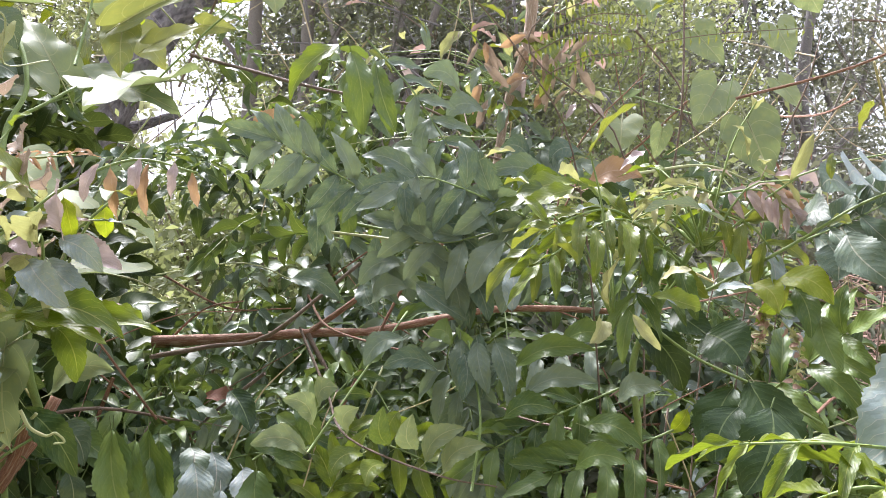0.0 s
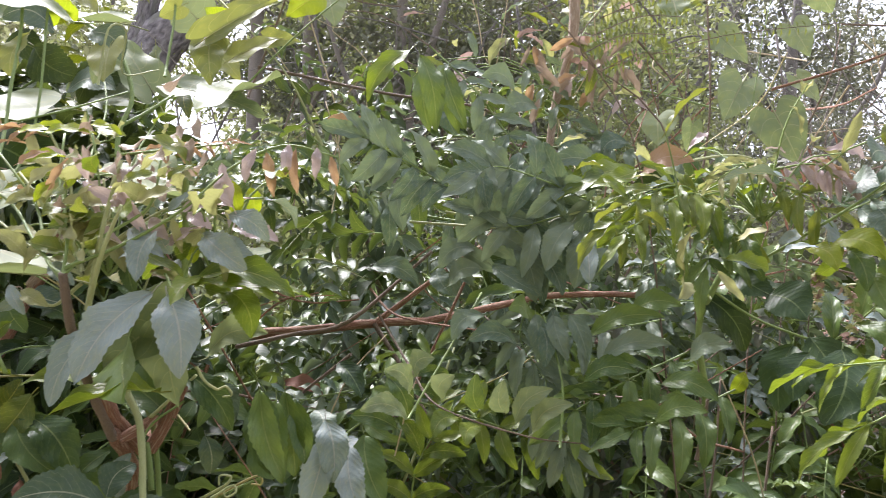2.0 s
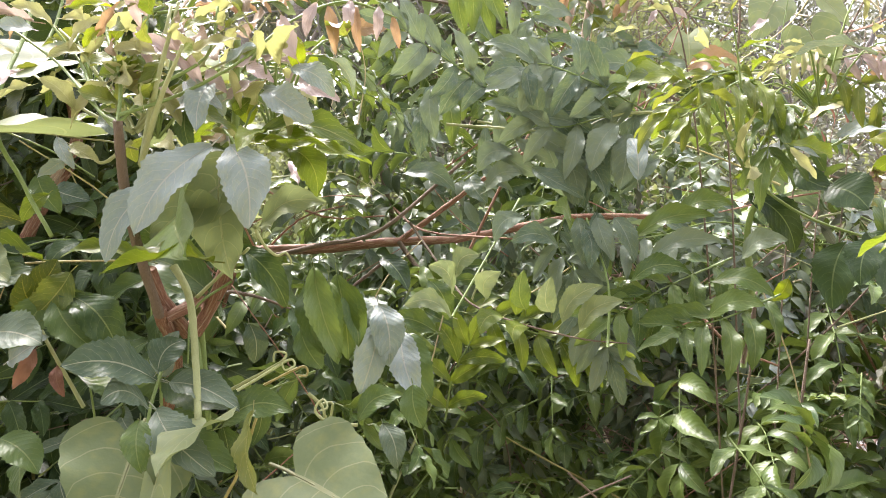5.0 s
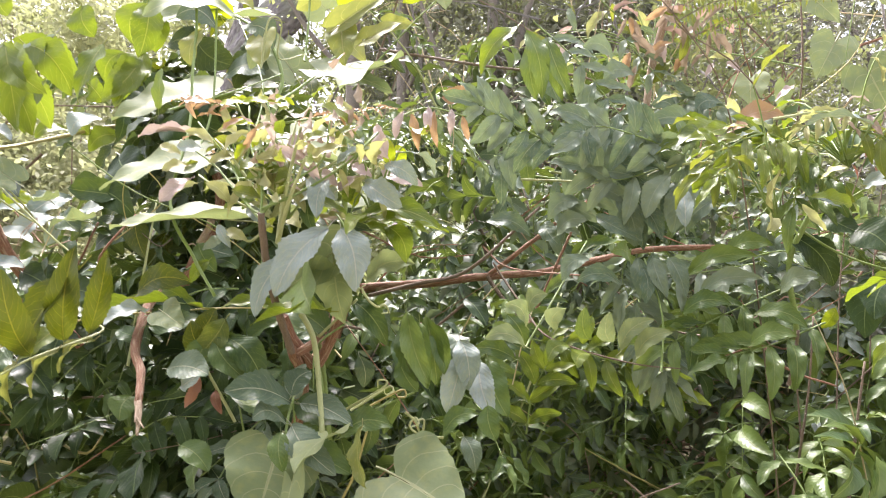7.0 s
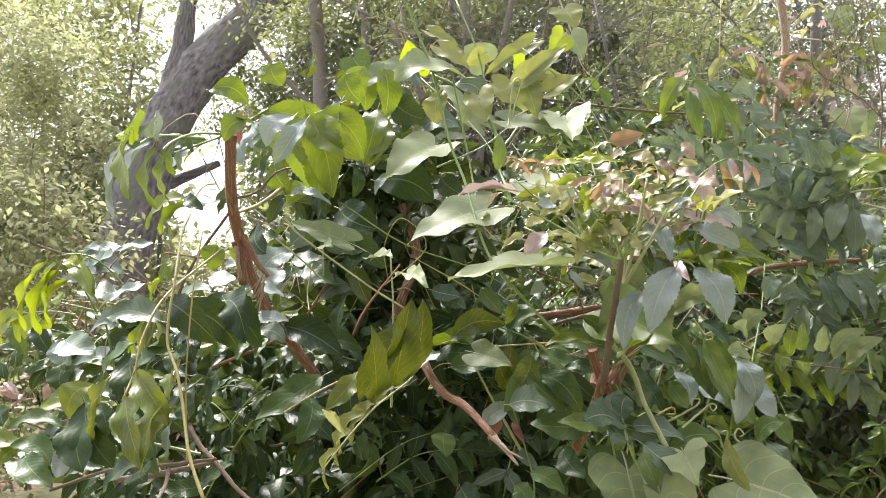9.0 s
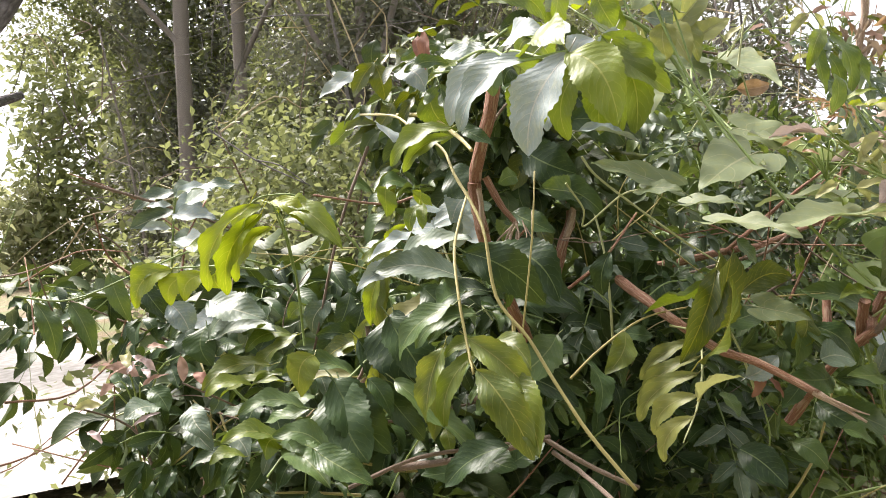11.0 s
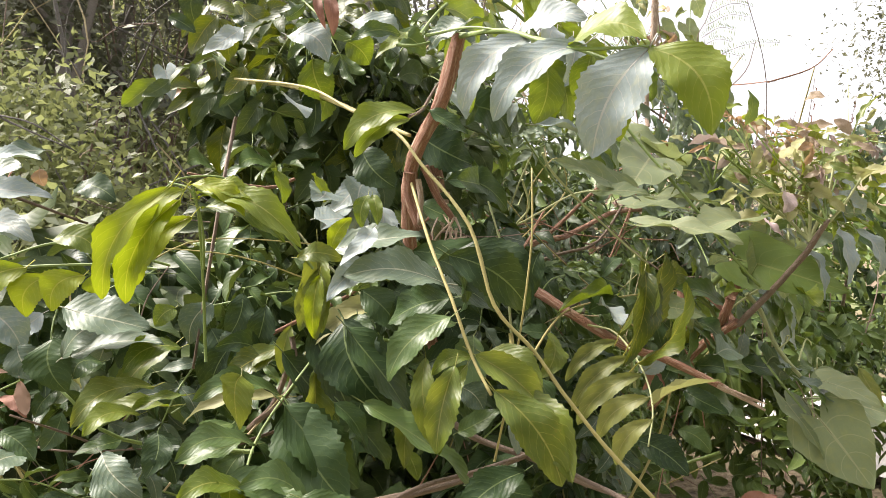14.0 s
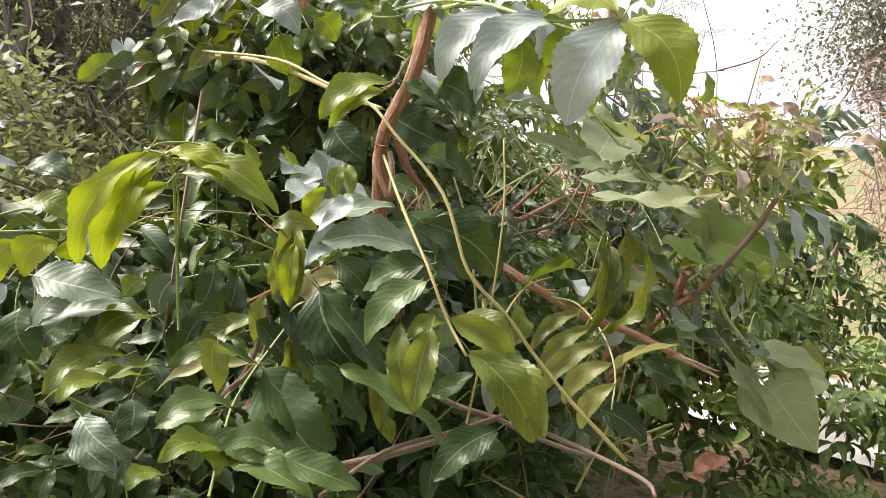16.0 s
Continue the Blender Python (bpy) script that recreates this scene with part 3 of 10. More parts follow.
stem(young_shoot, "twig", ((-0.544, 0.938, 1.237), (-0.542, 0.862, 1.324), (-0.535, 0.809, 1.393), (-0.527, 0.775, 1.454)), 0.0065, 0.005, "stem")
stem(young_shoot, "red_bark", ((-0.542, 0.949, 1.232), (-0.51, 0.981, 1.25), (-0.488, 1.051, 1.284)), 0.008, 0.007, "stem")
stem(young_shoot, "green_stem", ((-0.527, 0.776, 1.451), (-0.559, 0.801, 1.474), (-0.604, 0.873, 1.539), (-0.667, 0.903, 1.615)), 0.0022, 0.0014, "shoot")
stem(young_shoot, "green_stem", ((-0.53, 0.781, 1.445), (-0.58, 0.818, 1.494), (-0.631, 0.871, 1.54), (-0.693, 0.892, 1.586)), 0.0022, 0.0014, "shoot")
stem(young_shoot, "green_stem", ((-0.527, 0.776, 1.451), (-0.495, 0.796, 1.491), (-0.446, 0.819, 1.529), (-0.433, 0.827, 1.586)), 0.0022, 0.0014, "shoot")
stem(young_shoot, "green_stem", ((-0.527, 0.776, 1.451), (-0.533, 0.802, 1.504), (-0.566, 0.855, 1.569), (-0.58, 0.9, 1.633)), 0.0022, 0.0014, "shoot")
stem(young_shoot, "green_stem", ((-0.525, 0.775, 1.46), (-0.471, 0.799, 1.484), (-0.409, 0.813, 1.521), (-0.363, 0.834, 1.566)), 0.0022, 0.0014, "shoot")
stem(young_shoot, "green_stem", ((-0.415, 0.853, 1.518), (-0.369, 0.854, 1.569), (-0.3, 0.878, 1.605), (-0.237, 0.905, 1.593)), 0.002, 0.0012, "leaf_stalk")
leaf(young_shoot, "pink", (-0.328, 0.856, 1.598), (-0.341, 0.847, 1.557), 0.015, (-0.093, -0.959, 0.267), 0)
leaf(young_shoot, "orange", (-0.316, 0.857, 1.594), (-0.309, 0.852, 1.538), 0.016, (-0.119, -0.987, 0.109), 1)
leaf(young_shoot, "pink", (-0.292, 0.879, 1.606), (-0.295, 0.861, 1.566), 0.015, (-0.138, -0.986, 0.09), 2)
leaf(young_shoot, "orange", (-0.284, 0.88, 1.6), (-0.281, 0.864, 1.543), 0.013, (-0.15, -0.983, 0.106), 0)
leaf(young_shoot, "pink", (-0.259, 0.893, 1.604), (-0.263, 0.885, 1.562), 0.014, (-0.17, -0.981, 0.098), 1)
leaf(young_shoot, "orange", (-0.243, 0.905, 1.594), (-0.236, 0.898, 1.554), 0.011, (-0.189, -0.976, 0.109), 2)
leaf(young_shoot, "yellow", (-0.36, 0.845, 1.561), (-0.349, 0.839, 1.512), 0.023, (-0.074, -0.988, 0.138), 1)
leaf(young_shoot, "lime", (-0.396, 0.819, 1.437), (-0.291, 0.79, 1.421), 0.031, (-0.036, -0.391, 0.92), 3)
leaf(young_shoot, "lime", (-0.387, 0.82, 1.433), (-0.341, 0.826, 1.414), 0.020, (-0.046, -0.699, 0.713), 0)
leaf(young_shoot, "lime", (-0.461, 0.882, 1.302), (-0.547, 0.772, 1.307), 0.042, (0.05, -0.51, 0.859), 4)
leaf(young_shoot, "silver_sheen", (-0.385, 0.827, 1.493), (-0.328, 0.784, 1.455), 0.036, (-0.064, -0.845, 0.53), 4)
leaf(young_shoot, "silver_sheen", (-0.356, 0.828, 1.517), (-0.307, 0.815, 1.487), 0.029, (-0.088, -0.855, 0.511), 1)
leaf(young_shoot, "silver_sheen", (-0.441, 0.821, 1.503), (-0.447, 0.774, 1.444), 0.031, (0.025, -0.848, 0.53), 0)
leaf(young_shoot, "pink", (-0.462, 0.818, 1.516), (-0.489, 0.813, 1.555), 0.011, (0.05, -0.744, 0.666), 3)
leaf(young_shoot, "pink", (-0.533, 0.858, 1.569), (-0.504, 0.824, 1.518), 0.013, (0.099, -0.87, 0.483), 4)
leaf(young_shoot, "silver_sheen", (-0.425, 0.821, 1.522), (-0.37, 0.835, 1.547), 0.022, (-0.015, -0.582, 0.813), 2)
leaf(young_shoot, "pink", (-0.562, 0.874, 1.593), (-0.589, 0.87, 1.613), 0.007, (0.102, -0.588, 0.802), 2)
frond(young_shoot, "orange", ((-0.525, 0.907, 1.604), (-0.447, 0.894, 1.607), (-0.369, 0.892, 1.612)), 7, 0.03, .26, .2, (0.018, -0.597, 0.802))
frond(young_shoot, "orange", ((-0.601, 0.898, 1.633), (-0.636, 0.894, 1.641), (-0.677, 0.89, 1.649)), 5, 0.03, .26, .2, (0.138, -0.588, 0.797))
stem(young_shoot, "green_stem", ((-0.49, 1.052, 1.278), (-0.47, 0.977, 1.368), (-0.445, 0.943, 1.47), (-0.436, 0.92, 1.539), (-0.433, 0.918, 1.574)), 0.006, 0.004, "stem")
leaf(young_shoot, "orange", (-0.608, 0.897, 1.633), (-0.674, 0.89, 1.645), 0.009, (0.098, -0.406, 0.908), 1)
leaf(young_shoot, "orange", (-0.622, 0.897, 1.62), (-0.664, 0.892, 1.624), 0.007, (0.098, -0.405, 0.909), 0)
leaf(young_shoot, "yellow", (-0.566, 0.901, 1.638), (-0.504, 0.887, 1.636), 0.013, (0.052, -0.415, 0.908), 1)
leaf(young_shoot, "yellow", (-0.573, 0.9, 1.64), (-0.615, 0.896, 1.644), 0.013, (0.112, -0.594, 0.797), 2)
leaf(young_shoot, "yellow", (-0.549, 0.875, 1.592), (-0.567, 0.856, 1.553), 0.019, (0.135, -0.875, 0.466), 1)
leaf(young_shoot, "olive", (-0.491, 0.824, 1.531), (-0.515, 0.805, 1.485), 0.019, (0.072, -0.732, 0.678), 2)
leaf(young_shoot, "wilted", (-0.617, 0.871, 1.553), (-0.576, 0.873, 1.593), 0.020, (0.114, -0.579, 0.808), 1)
leaf(young_shoot, "wilted", (-0.558, 0.839, 1.508), (-0.592, 0.809, 1.456), 0.021, (0.13, -0.713, 0.689), 4)
leaf(young_shoot, "wilted", (-0.662, 0.879, 1.514), (-0.71, 0.876, 1.494), 0.018, (0.206, -0.701, 0.682), 4)
leaf(young_shoot, "pink", (-0.665, 0.894, 1.593), (-0.77, 0.904, 1.605), 0.007, (0.076, -0.237, 0.969), 2)
leaf(young_shoot, "wilted", (-0.531, 0.824, 1.468), (-0.56, 0.811, 1.474), 0.013, (0.106, -0.712, 0.694), 1)
leaf(young_shoot, "lime", (-0.423, 0.835, 1.472), (-0.401, 0.826, 1.484), 0.021, (-0.009, -0.98, 0.201), 0)
leaf(young_shoot, "glossy", (-0.359, 0.994, 1.277), (-0.343, 0.951, 1.179), 0.045, (-0.062, -0.904, 0.422), 0)
leaf(young_shoot, "mid", (-0.329, 0.997, 1.28), (-0.314, 0.965, 1.169), 0.042, (-0.087, -0.902, 0.423), 2)
leaf(young_shoot, "silver_sheen", (-0.275, 1.004, 1.238), (-0.263, 0.96, 1.164), 0.048, (-0.122, -0.821, 0.558), 1)
leaf(young_shoot, "glossy", (-0.567, 1.028, 1.142), (-0.676, 0.998, 1.167), 0.064, (0.249, -0.814, 0.524), 1)
leaf(young_shoot, "glossy", (-0.559, 1.028, 1.137), (-0.447, 0.977, 1.104), 0.054, (0.159, -0.82, 0.549), 2)
leaf(young_shoot, "glossy", (-0.576, 1.027, 1.095), (-0.467, 0.976, 1.03), 0.069, (0.176, -0.832, 0.527), 0)
leaf(young_shoot, "glossy", (-0.238, 1.177, 1.178), (-0.206, 1.126, 1.082), 0.062, (-0.062, -0.883, 0.465), 0)
stem(young_shoot, "green_stem", ((-0.549, 1.029, 1.292), (-0.52, 1.008, 1.251), (-0.509, 0.998, 1.191), (-0.498, 0.977, 1.083)), 0.005, 0.0035, "leaf_stalk")

heart_vine = thing("heart_vine", "climbing vine with pale green heart-shaped leaves", "vine", place=(-0.67, 1.26, 0))
stem(heart_vine, "green_stem", ((-0.83, 1.244, 2.101), (-0.784, 1.195, 1.91), (-0.767, 1.118, 1.738), (-0.747, 1.049, 1.633), (-0.729, 0.921, 1.489), (-0.676, 0.879, 1.4), (-0.631, 0.847, 1.338)), 0.003, 0.0025, "stem")
stem(heart_vine, "green_stem", ((-0.741, 1.192, 1.895), (-0.73, 1.117, 1.682), (-0.73, 0.999, 1.548)), 0.0022, 0.002, "stem")
stem(heart_vine, "green_stem", ((-0.799, 1.081, 1.677), (-0.7, 1.144, 1.716), (-0.63, 1.238, 1.767)), 0.002, 0.0015, "leaf_stalk")
stem(heart_vine, "green_stem", ((-0.659, 1.144, 1.632), (-0.686, 1.284, 1.765), (-0.814, 1.51, 1.981)), 0.002, 0.0015, "tendril")
stem(heart_vine, "wilted_stem", ((-0.638, 1.138, 1.755), (-0.618, 1.135, 1.843), (-0.599, 1.157, 1.845), (-0.619, 1.189, 1.786), (-0.579, 1.242, 1.804)), 0.002, 0.0012, "tendril")
leaf(heart_vine, "heart", (-0.793, 1.284, 1.756), (-0.899, 1.058, 1.674), 0.130, (0.19, -0.534, 0.824), 0, "heart_leaf")
leaf(heart_vine, "heart", (-0.715, 1.021, 1.579), (-0.871, 0.948, 1.54), 0.130, (0.177, -0.481, 0.859), 1, "heart_leaf")
leaf(heart_vine, "heart", (-0.463, 1.425, 1.818), (-0.5, 1.179, 1.727), 0.130, (-0.104, -0.312, 0.944), 0, "heart_leaf")
leaf(heart_vine, "heart", (-0.617, 0.893, 1.456), (-0.806, 0.867, 1.462), 0.110, (-0.053, -0.206, 0.977), 2, "heart_leaf")
leaf(heart_vine, "heart", (-0.811, 1.609, 2.019), (-1.011, 1.49, 1.994), 0.110, (0.127, -0.407, 0.905), 0, "heart_leaf")
leaf(heart_vine, "heart", (-0.599, 1.44, 1.821), (-0.431, 1.409, 1.768), 0.100, (0.04, -0.608, 0.793), 1, "heart_leaf")
leaf(heart_vine, "lime_heart", (-0.547, 1.439, 1.922), (-0.418, 1.496, 2.016), 0.061, (0.04, -0.942, 0.333), 2, "heart_leaf")
leaf(heart_vine, "yellow", (-0.543, 1.537, 1.975), (-0.561, 1.483, 1.993), 0.070, (0.085, -0.991, 0.101), 1, "heart_leaf")
leaf(heart_vine, "lime_heart", (-0.492, 1.446, 1.886), (-0.403, 1.453, 1.923), 0.061, (0.015, -0.806, 0.592), 0, "heart_leaf")
leaf(heart_vine, "lime_heart", (-0.547, 1.44, 1.909), (-0.534, 1.396, 1.818), 0.076, (0.083, -0.996, -0.032), 1, "heart_leaf")
leaf(heart_vine, "lime_heart", (-0.752, 1.314, 1.985), (-0.694, 1.274, 1.92), 0.053, (0.212, -0.924, 0.317), 0, "heart_leaf")
leaf(heart_vine, "heart", (-0.625, 1.626, 2.023), (-0.674, 1.618, 2.074), 0.120, (0.131, -0.937, 0.325), 2, "heart_leaf")
leaf(heart_vine, "heart", (-0.457, 0.923, 1.401), (-0.549, 0.912, 1.332), 0.100, (-0.367, -0.87, 0.329), 0, "heart_leaf")
leaf(heart_vine, "heart", (-0.459, 0.904, 1.374), (-0.446, 0.885, 1.281), 0.090, (-0.399, -0.846, 0.354), 1, "heart_leaf")
leaf(heart_vine, "heart", (-0.543, 0.836, 1.101), (-0.553, 0.755, 1.016), 0.150, (0.26, -0.72, 0.644), 0, "heart_leaf")
leaf(heart_vine, "heart", (-0.365, 0.834, 1.062), (-0.258, 0.756, 1.026), 0.160, (0.104, -0.746, 0.658), 2, "heart_leaf")
leaf(heart_vine, "heart", (-0.507, 0.789, 1.068), (-0.504, 0.69, 0.959), 0.150, (-0.708, -0.288, 0.644), 2, "heart_leaf")
leaf(heart_vine, "heart", (-0.419, 1.099, 1.476), (-0.619, 1.136, 1.498), 0.090, (-0.197, -0.133, 0.971), 1, "heart_leaf")
leaf(heart_vine, "heart", (-0.504, 1.13, 1.571), (-0.684, 1.061, 1.625), 0.110, (-0.188, -0.354, 0.916), 0, "heart_leaf")
leaf(heart_vine, "yellow", (-0.818, 1.397, 1.959), (-0.829, 1.346, 2.019), 0.080, (-0.111, -0.993, -0.037), 1, "heart_leaf")
leaf(heart_vine, "heart", (-0.842, 1.398, 1.974), (-0.961, 1.308, 1.919), 0.090, (-0.052, -0.794, 0.606), 0, "heart_leaf")
leaf(heart_vine, "lime_heart", (-0.681, 1.289, 1.859), (-0.674, 1.24, 1.788), 0.076, (-0.204, -0.953, 0.223), 2, "heart_leaf")
leaf(heart_vine, "lime_heart", (-0.485, 1.691, 2.078), (-0.625, 1.651, 1.999), 0.068, (0.238, -0.767, 0.596), 0, "heart_leaf")
leaf(heart_vine, "lime_heart", (-0.378, 1.682, 2.163), (-0.357, 1.634, 2.1), 0.099, (0.198, -0.975, -0.099), 1, "heart_leaf")
leaf(heart_vine, "yellow", (-0.378, 1.735, 2.102), (-0.435, 1.69, 2.043), 0.080, (0.213, -0.975, -0.059), 0, "heart_leaf")
leaf(heart_vine, "heart", (-0.347, 1.783, 2.117), (-0.328, 1.736, 2.033), 0.090, (0.172, -0.984, -0.055), 2, "heart_leaf")
leaf(heart_vine, "lime_heart", (-0.482, 1.695, 1.994), (-0.405, 1.692, 1.984), 0.053, (0.232, -0.958, 0.166), 0, "heart_leaf")
leaf(heart_vine, "lime_heart", (-0.602, 1.651, 1.966), (-0.526, 1.602, 1.883), 0.084, (0.302, -0.934, 0.192), 1, "heart_leaf")
leaf(heart_vine, "lime_heart", (-0.635, 1.55, 2.024), (-0.683, 1.553, 2.003), 0.053, (0.369, -0.928, -0.041), 0, "heart_leaf")
leaf(heart_vine, "heart", (-0.67, 1.46, 1.828), (-0.766, 1.508, 1.969), 0.100, (0.324, -0.715, 0.619), 1, "heart_leaf")
leaf(heart_vine, "heart", (-0.721, 1.463, 1.808), (-0.814, 1.466, 1.824), 0.090, (0.34, -0.692, 0.637), 2, "heart_leaf")
leaf(heart_vine, "lime_heart", (-0.762, 1.552, 2.095), (-0.684, 1.502, 2.022), 0.046, (0.38, -0.856, 0.35), 2, "heart_leaf")
stem(heart_vine, "green_stem", ((-0.643, 1.219, 1.6), (-0.659, 1.265, 1.7), (-0.651, 1.311, 1.777), (-0.696, 1.358, 1.881), (-0.782, 1.409, 1.952)), 0.005, 0.0035, "stem")
stem(heart_vine, "green_stem", ((-0.663, 1.285, 1.718), (-0.627, 1.312, 1.746), (-0.591, 1.358, 1.788)), 0.0035, 0.0025, "leaf_stalk")
stem(heart_vine, "green_stem", ((-0.641, 1.458, 1.849), (-0.646, 1.55, 2.025), (-0.681, 1.643, 2.209)), 0.003, 0.002, "stem")
stem(heart_vine, "twig", ((-0.533, 1.703, 1.86), (-0.455, 1.721, 2.06), (-0.399, 1.731, 2.223)), 0.003, 0.002, "stem")

dry_vine = thing("dry_vine", "bare yellowish vine strands hanging over the cut shrub", "vine", place=(-0.87, 1.24, 0))
stem(dry_vine, "yellow_stem", ((-1.341, 1.446, 1.748), (-1.314, 1.249, 1.717), (-1.307, 1.131, 1.673), (-1.289, 1.045, 1.636), (-1.291, 0.987, 1.591), (-1.283, 0.901, 1.509), (-1.29, 0.851, 1.411), (-1.265, 0.808, 1.354), (-1.249, 0.772, 1.3), (-1.229, 0.719, 1.236), (-1.197, 0.669, 1.173)), 0.0022, 0.0026, "strand")
stem(dry_vine, "yellow_stem", ((-1.244, 1.073, 1.56), (-1.313, 0.948, 1.486), (-1.337, 0.878, 1.422), (-1.345, 0.835, 1.359), (-1.352, 0.795, 1.32)), 0.0024, 0.002, "strand")
stem(dry_vine, "yellow_stem", ((-1.271, 0.842, 1.372), (-1.28, 0.829, 1.332)), 0.003, 0.0024, "strand")
stem(dry_vine, "green_stem", ((-0.998, 1.078, 1.627), (-0.884, 1.099, 1.533), (-0.755, 1.113, 1.47), (-0.693, 1.121, 1.429)), 0.0016, 0.0012, "strand")
stem(dry_vine, "yellow_stem", ((-0.947, 1.136, 1.444), (-0.839, 1.126, 1.519), (-0.882, 1.107, 1.585), (-0.924, 1.132, 1.535), (-0.926, 1.148, 1.462)), 0.0013, 0.001, "strand")
stem(dry_vine, "yellow_stem", ((-1.284, 0.867, 1.196), (-1.263, 0.842, 1.338), (-1.234, 0.837, 1.483), (-1.213, 0.853, 1.58)), 0.0016, 0.0012, "strand")
stem(dry_vine, "yellow_stem", ((-0.47, 1.077, 1.107), (-0.425, 1.077, 1.13), (-0.388, 1.077, 1.145), (-0.384, 1.077, 1.132), (-0.399, 1.077, 1.133)), 0.002, 0.0015, "tendril")
stem(dry_vine, "green_stem", ((-0.465, 0.984, 1.275), (-0.509, 0.962, 1.24), (-0.511, 0.935, 1.176)), 0.0018, 0.0012, "tendril")
stem(dry_vine, "twig", ((-0.505, 1.694, 1.928), (-0.366, 1.66, 1.886), (-0.193, 1.58, 1.827), (-0.017, 1.598, 1.8), (0.076, 1.61, 1.762)), 0.004, 0.0025, "strand")

tall_shrub = thing("tall_shrub", "feather-leaved green shrub with a reddish horizontal branch", "shrub", place=(0.09, 1.61, 0))
stem(tall_shrub, "red_bark", ((-0.59, 1.7, 1.307), (-0.436, 1.72, 1.31), (-0.257, 1.74, 1.32), (-0.129, 1.759, 1.32)), 0.013, 0.009, "branch")
stem(tall_shrub, "red_bark", ((-0.129, 1.759, 1.32), (0.01, 1.779, 1.343), (0.154, 1.809, 1.366), (0.302, 1.839, 1.366), (0.469, 1.869, 1.354)), 0.009, 0.007, "branch")
stem(tall_shrub, "red_bark", ((-0.259, 1.74, 1.32), (-0.175, 1.72, 1.378), (-0.062, 1.699, 1.456), (0.043, 1.679, 1.52)), 0.007, 0.004, "branch")
stem(tall_shrub, "twig", ((-0.258, 1.73, 1.319), (-0.192, 1.66, 1.221), (-0.136, 1.59, 1.118)), 0.006, 0.003, "twig")
frond(tall_shrub, "frond", ((-0.058, 1.395, 1.586), (-0.147, 1.346, 1.639), (-0.235, 1.298, 1.688)), 6, 0.09, .44, .35, (0.086, -0.947, 0.31))
frond(tall_shrub, "frond", ((0.23, 1.385, 1.541), (0.12, 1.337, 1.59), (0.017, 1.32, 1.627), (-0.029, 1.292, 1.613)), 6, 0.095, .45, .3, (-0.027, -0.973, 0.23))
frond(tall_shrub, "frond", ((-0.107, 1.532, 1.917), (-0.017, 1.483, 1.808), (0.056, 1.436, 1.684), (0.101, 1.358, 1.598)), 8, 0.08, .42, .2, (-0.047, -0.923, 0.382))
leaf(tall_shrub, "lime", (-0.146, 1.435, 1.882), (-0.234, 1.394, 1.779), 0.045, (0.09, -0.777, 0.623), 3)
leaf(tall_shrub, "mid", (-0.127, 1.435, 1.87), (-0.1, 1.391, 1.717), 0.048, (0.063, -0.997, 0.05), 1)
leaf(tall_shrub, "mid", (-0.081, 1.434, 1.845), (-0.042, 1.398, 1.716), 0.042, (0.028, -0.998, 0.058), 0)
frond(tall_shrub, "frond", ((-0.121, 1.455, 1.437), (-0.007, 1.396, 1.519), (0.09, 1.359, 1.577)), 7, 0.09, .42, .3, (-0.008, -0.925, 0.379))
leaf(tall_shrub, "frond", (0.088, 1.448, 1.394), (0.03, 1.395, 1.507), 0.052, (-0.051, -0.962, 0.268), 1)
leaf(tall_shrub, "frond", (0.11, 1.447, 1.399), (0.106, 1.391, 1.525), 0.053, (-0.083, -0.962, 0.261), 0)
leaf(tall_shrub, "frond", (0.133, 1.445, 1.425), (0.231, 1.384, 1.562), 0.054, (-0.125, -0.911, 0.393), 2)
leaf(tall_shrub, "frond", (0.167, 1.443, 1.424), (0.173, 1.419, 1.501), 0.040, (-0.122, -0.958, 0.26), 1)
leaf(tall_shrub, "mid", (0.222, 1.382, 1.611), (0.126, 1.358, 1.576), 0.044, (-0.116, -0.851, 0.513), 1)
leaf(tall_shrub, "lime", (0.276, 1.379, 1.624), (0.161, 1.335, 1.588), 0.051, (-0.123, -0.725, 0.678), 0)
leaf(tall_shrub, "orange", (0.402, 1.523, 1.646), (0.301, 1.479, 1.61), 0.046, (-0.171, -0.716, 0.676), 1)
leaf(tall_shrub, "deep", (0.385, 1.425, 1.608), (0.285, 1.43, 1.596), 0.051, (-0.219, -0.916, 0.336), 2)
frond(tall_shrub, "lime", ((-0.182, 1.419, 1.195), (-0.065, 1.385, 1.165), (0.037, 1.362, 1.128), (0.136, 1.34, 1.083)), 7, 0.08, .42, .1, (-0.035, -0.857, 0.515))
frond(tall_shrub, "lime", ((-0.176, 1.378, 0.988), (-0.16, 1.353, 1.076), (-0.127, 1.349, 1.136)), 4, 0.08, .45, .1, (0.079, -0.8, 0.595))
frond(tall_shrub, "mid", ((-0.293, 1.376, 1.138), (-0.211, 1.39, 1.192), (-0.17, 1.417, 1.227), (-0.117, 1.462, 1.282)), 5, 0.08, .4, .2, (0.086, -0.848, 0.523))
frond(tall_shrub, "frond", ((0.082, 1.454, 1.272), (0.092, 1.356, 1.203), (0.114, 1.31, 1.113)), 6, 0.1, .36, .3, (-0.067, -0.839, 0.539))
frond(tall_shrub, "frond", ((0.076, 1.449, 1.373), (0.048, 1.404, 1.303), (0.093, 1.355, 1.224)), 6, 0.09, .36, .4, (-0.04, -0.871, 0.49))
frond(tall_shrub, "mid", ((0.354, 1.342, 1.274), (0.219, 1.3, 1.228), (0.112, 1.256, 1.184)), 6, 0.1, .34, .2, (-0.131, -0.743, 0.657))
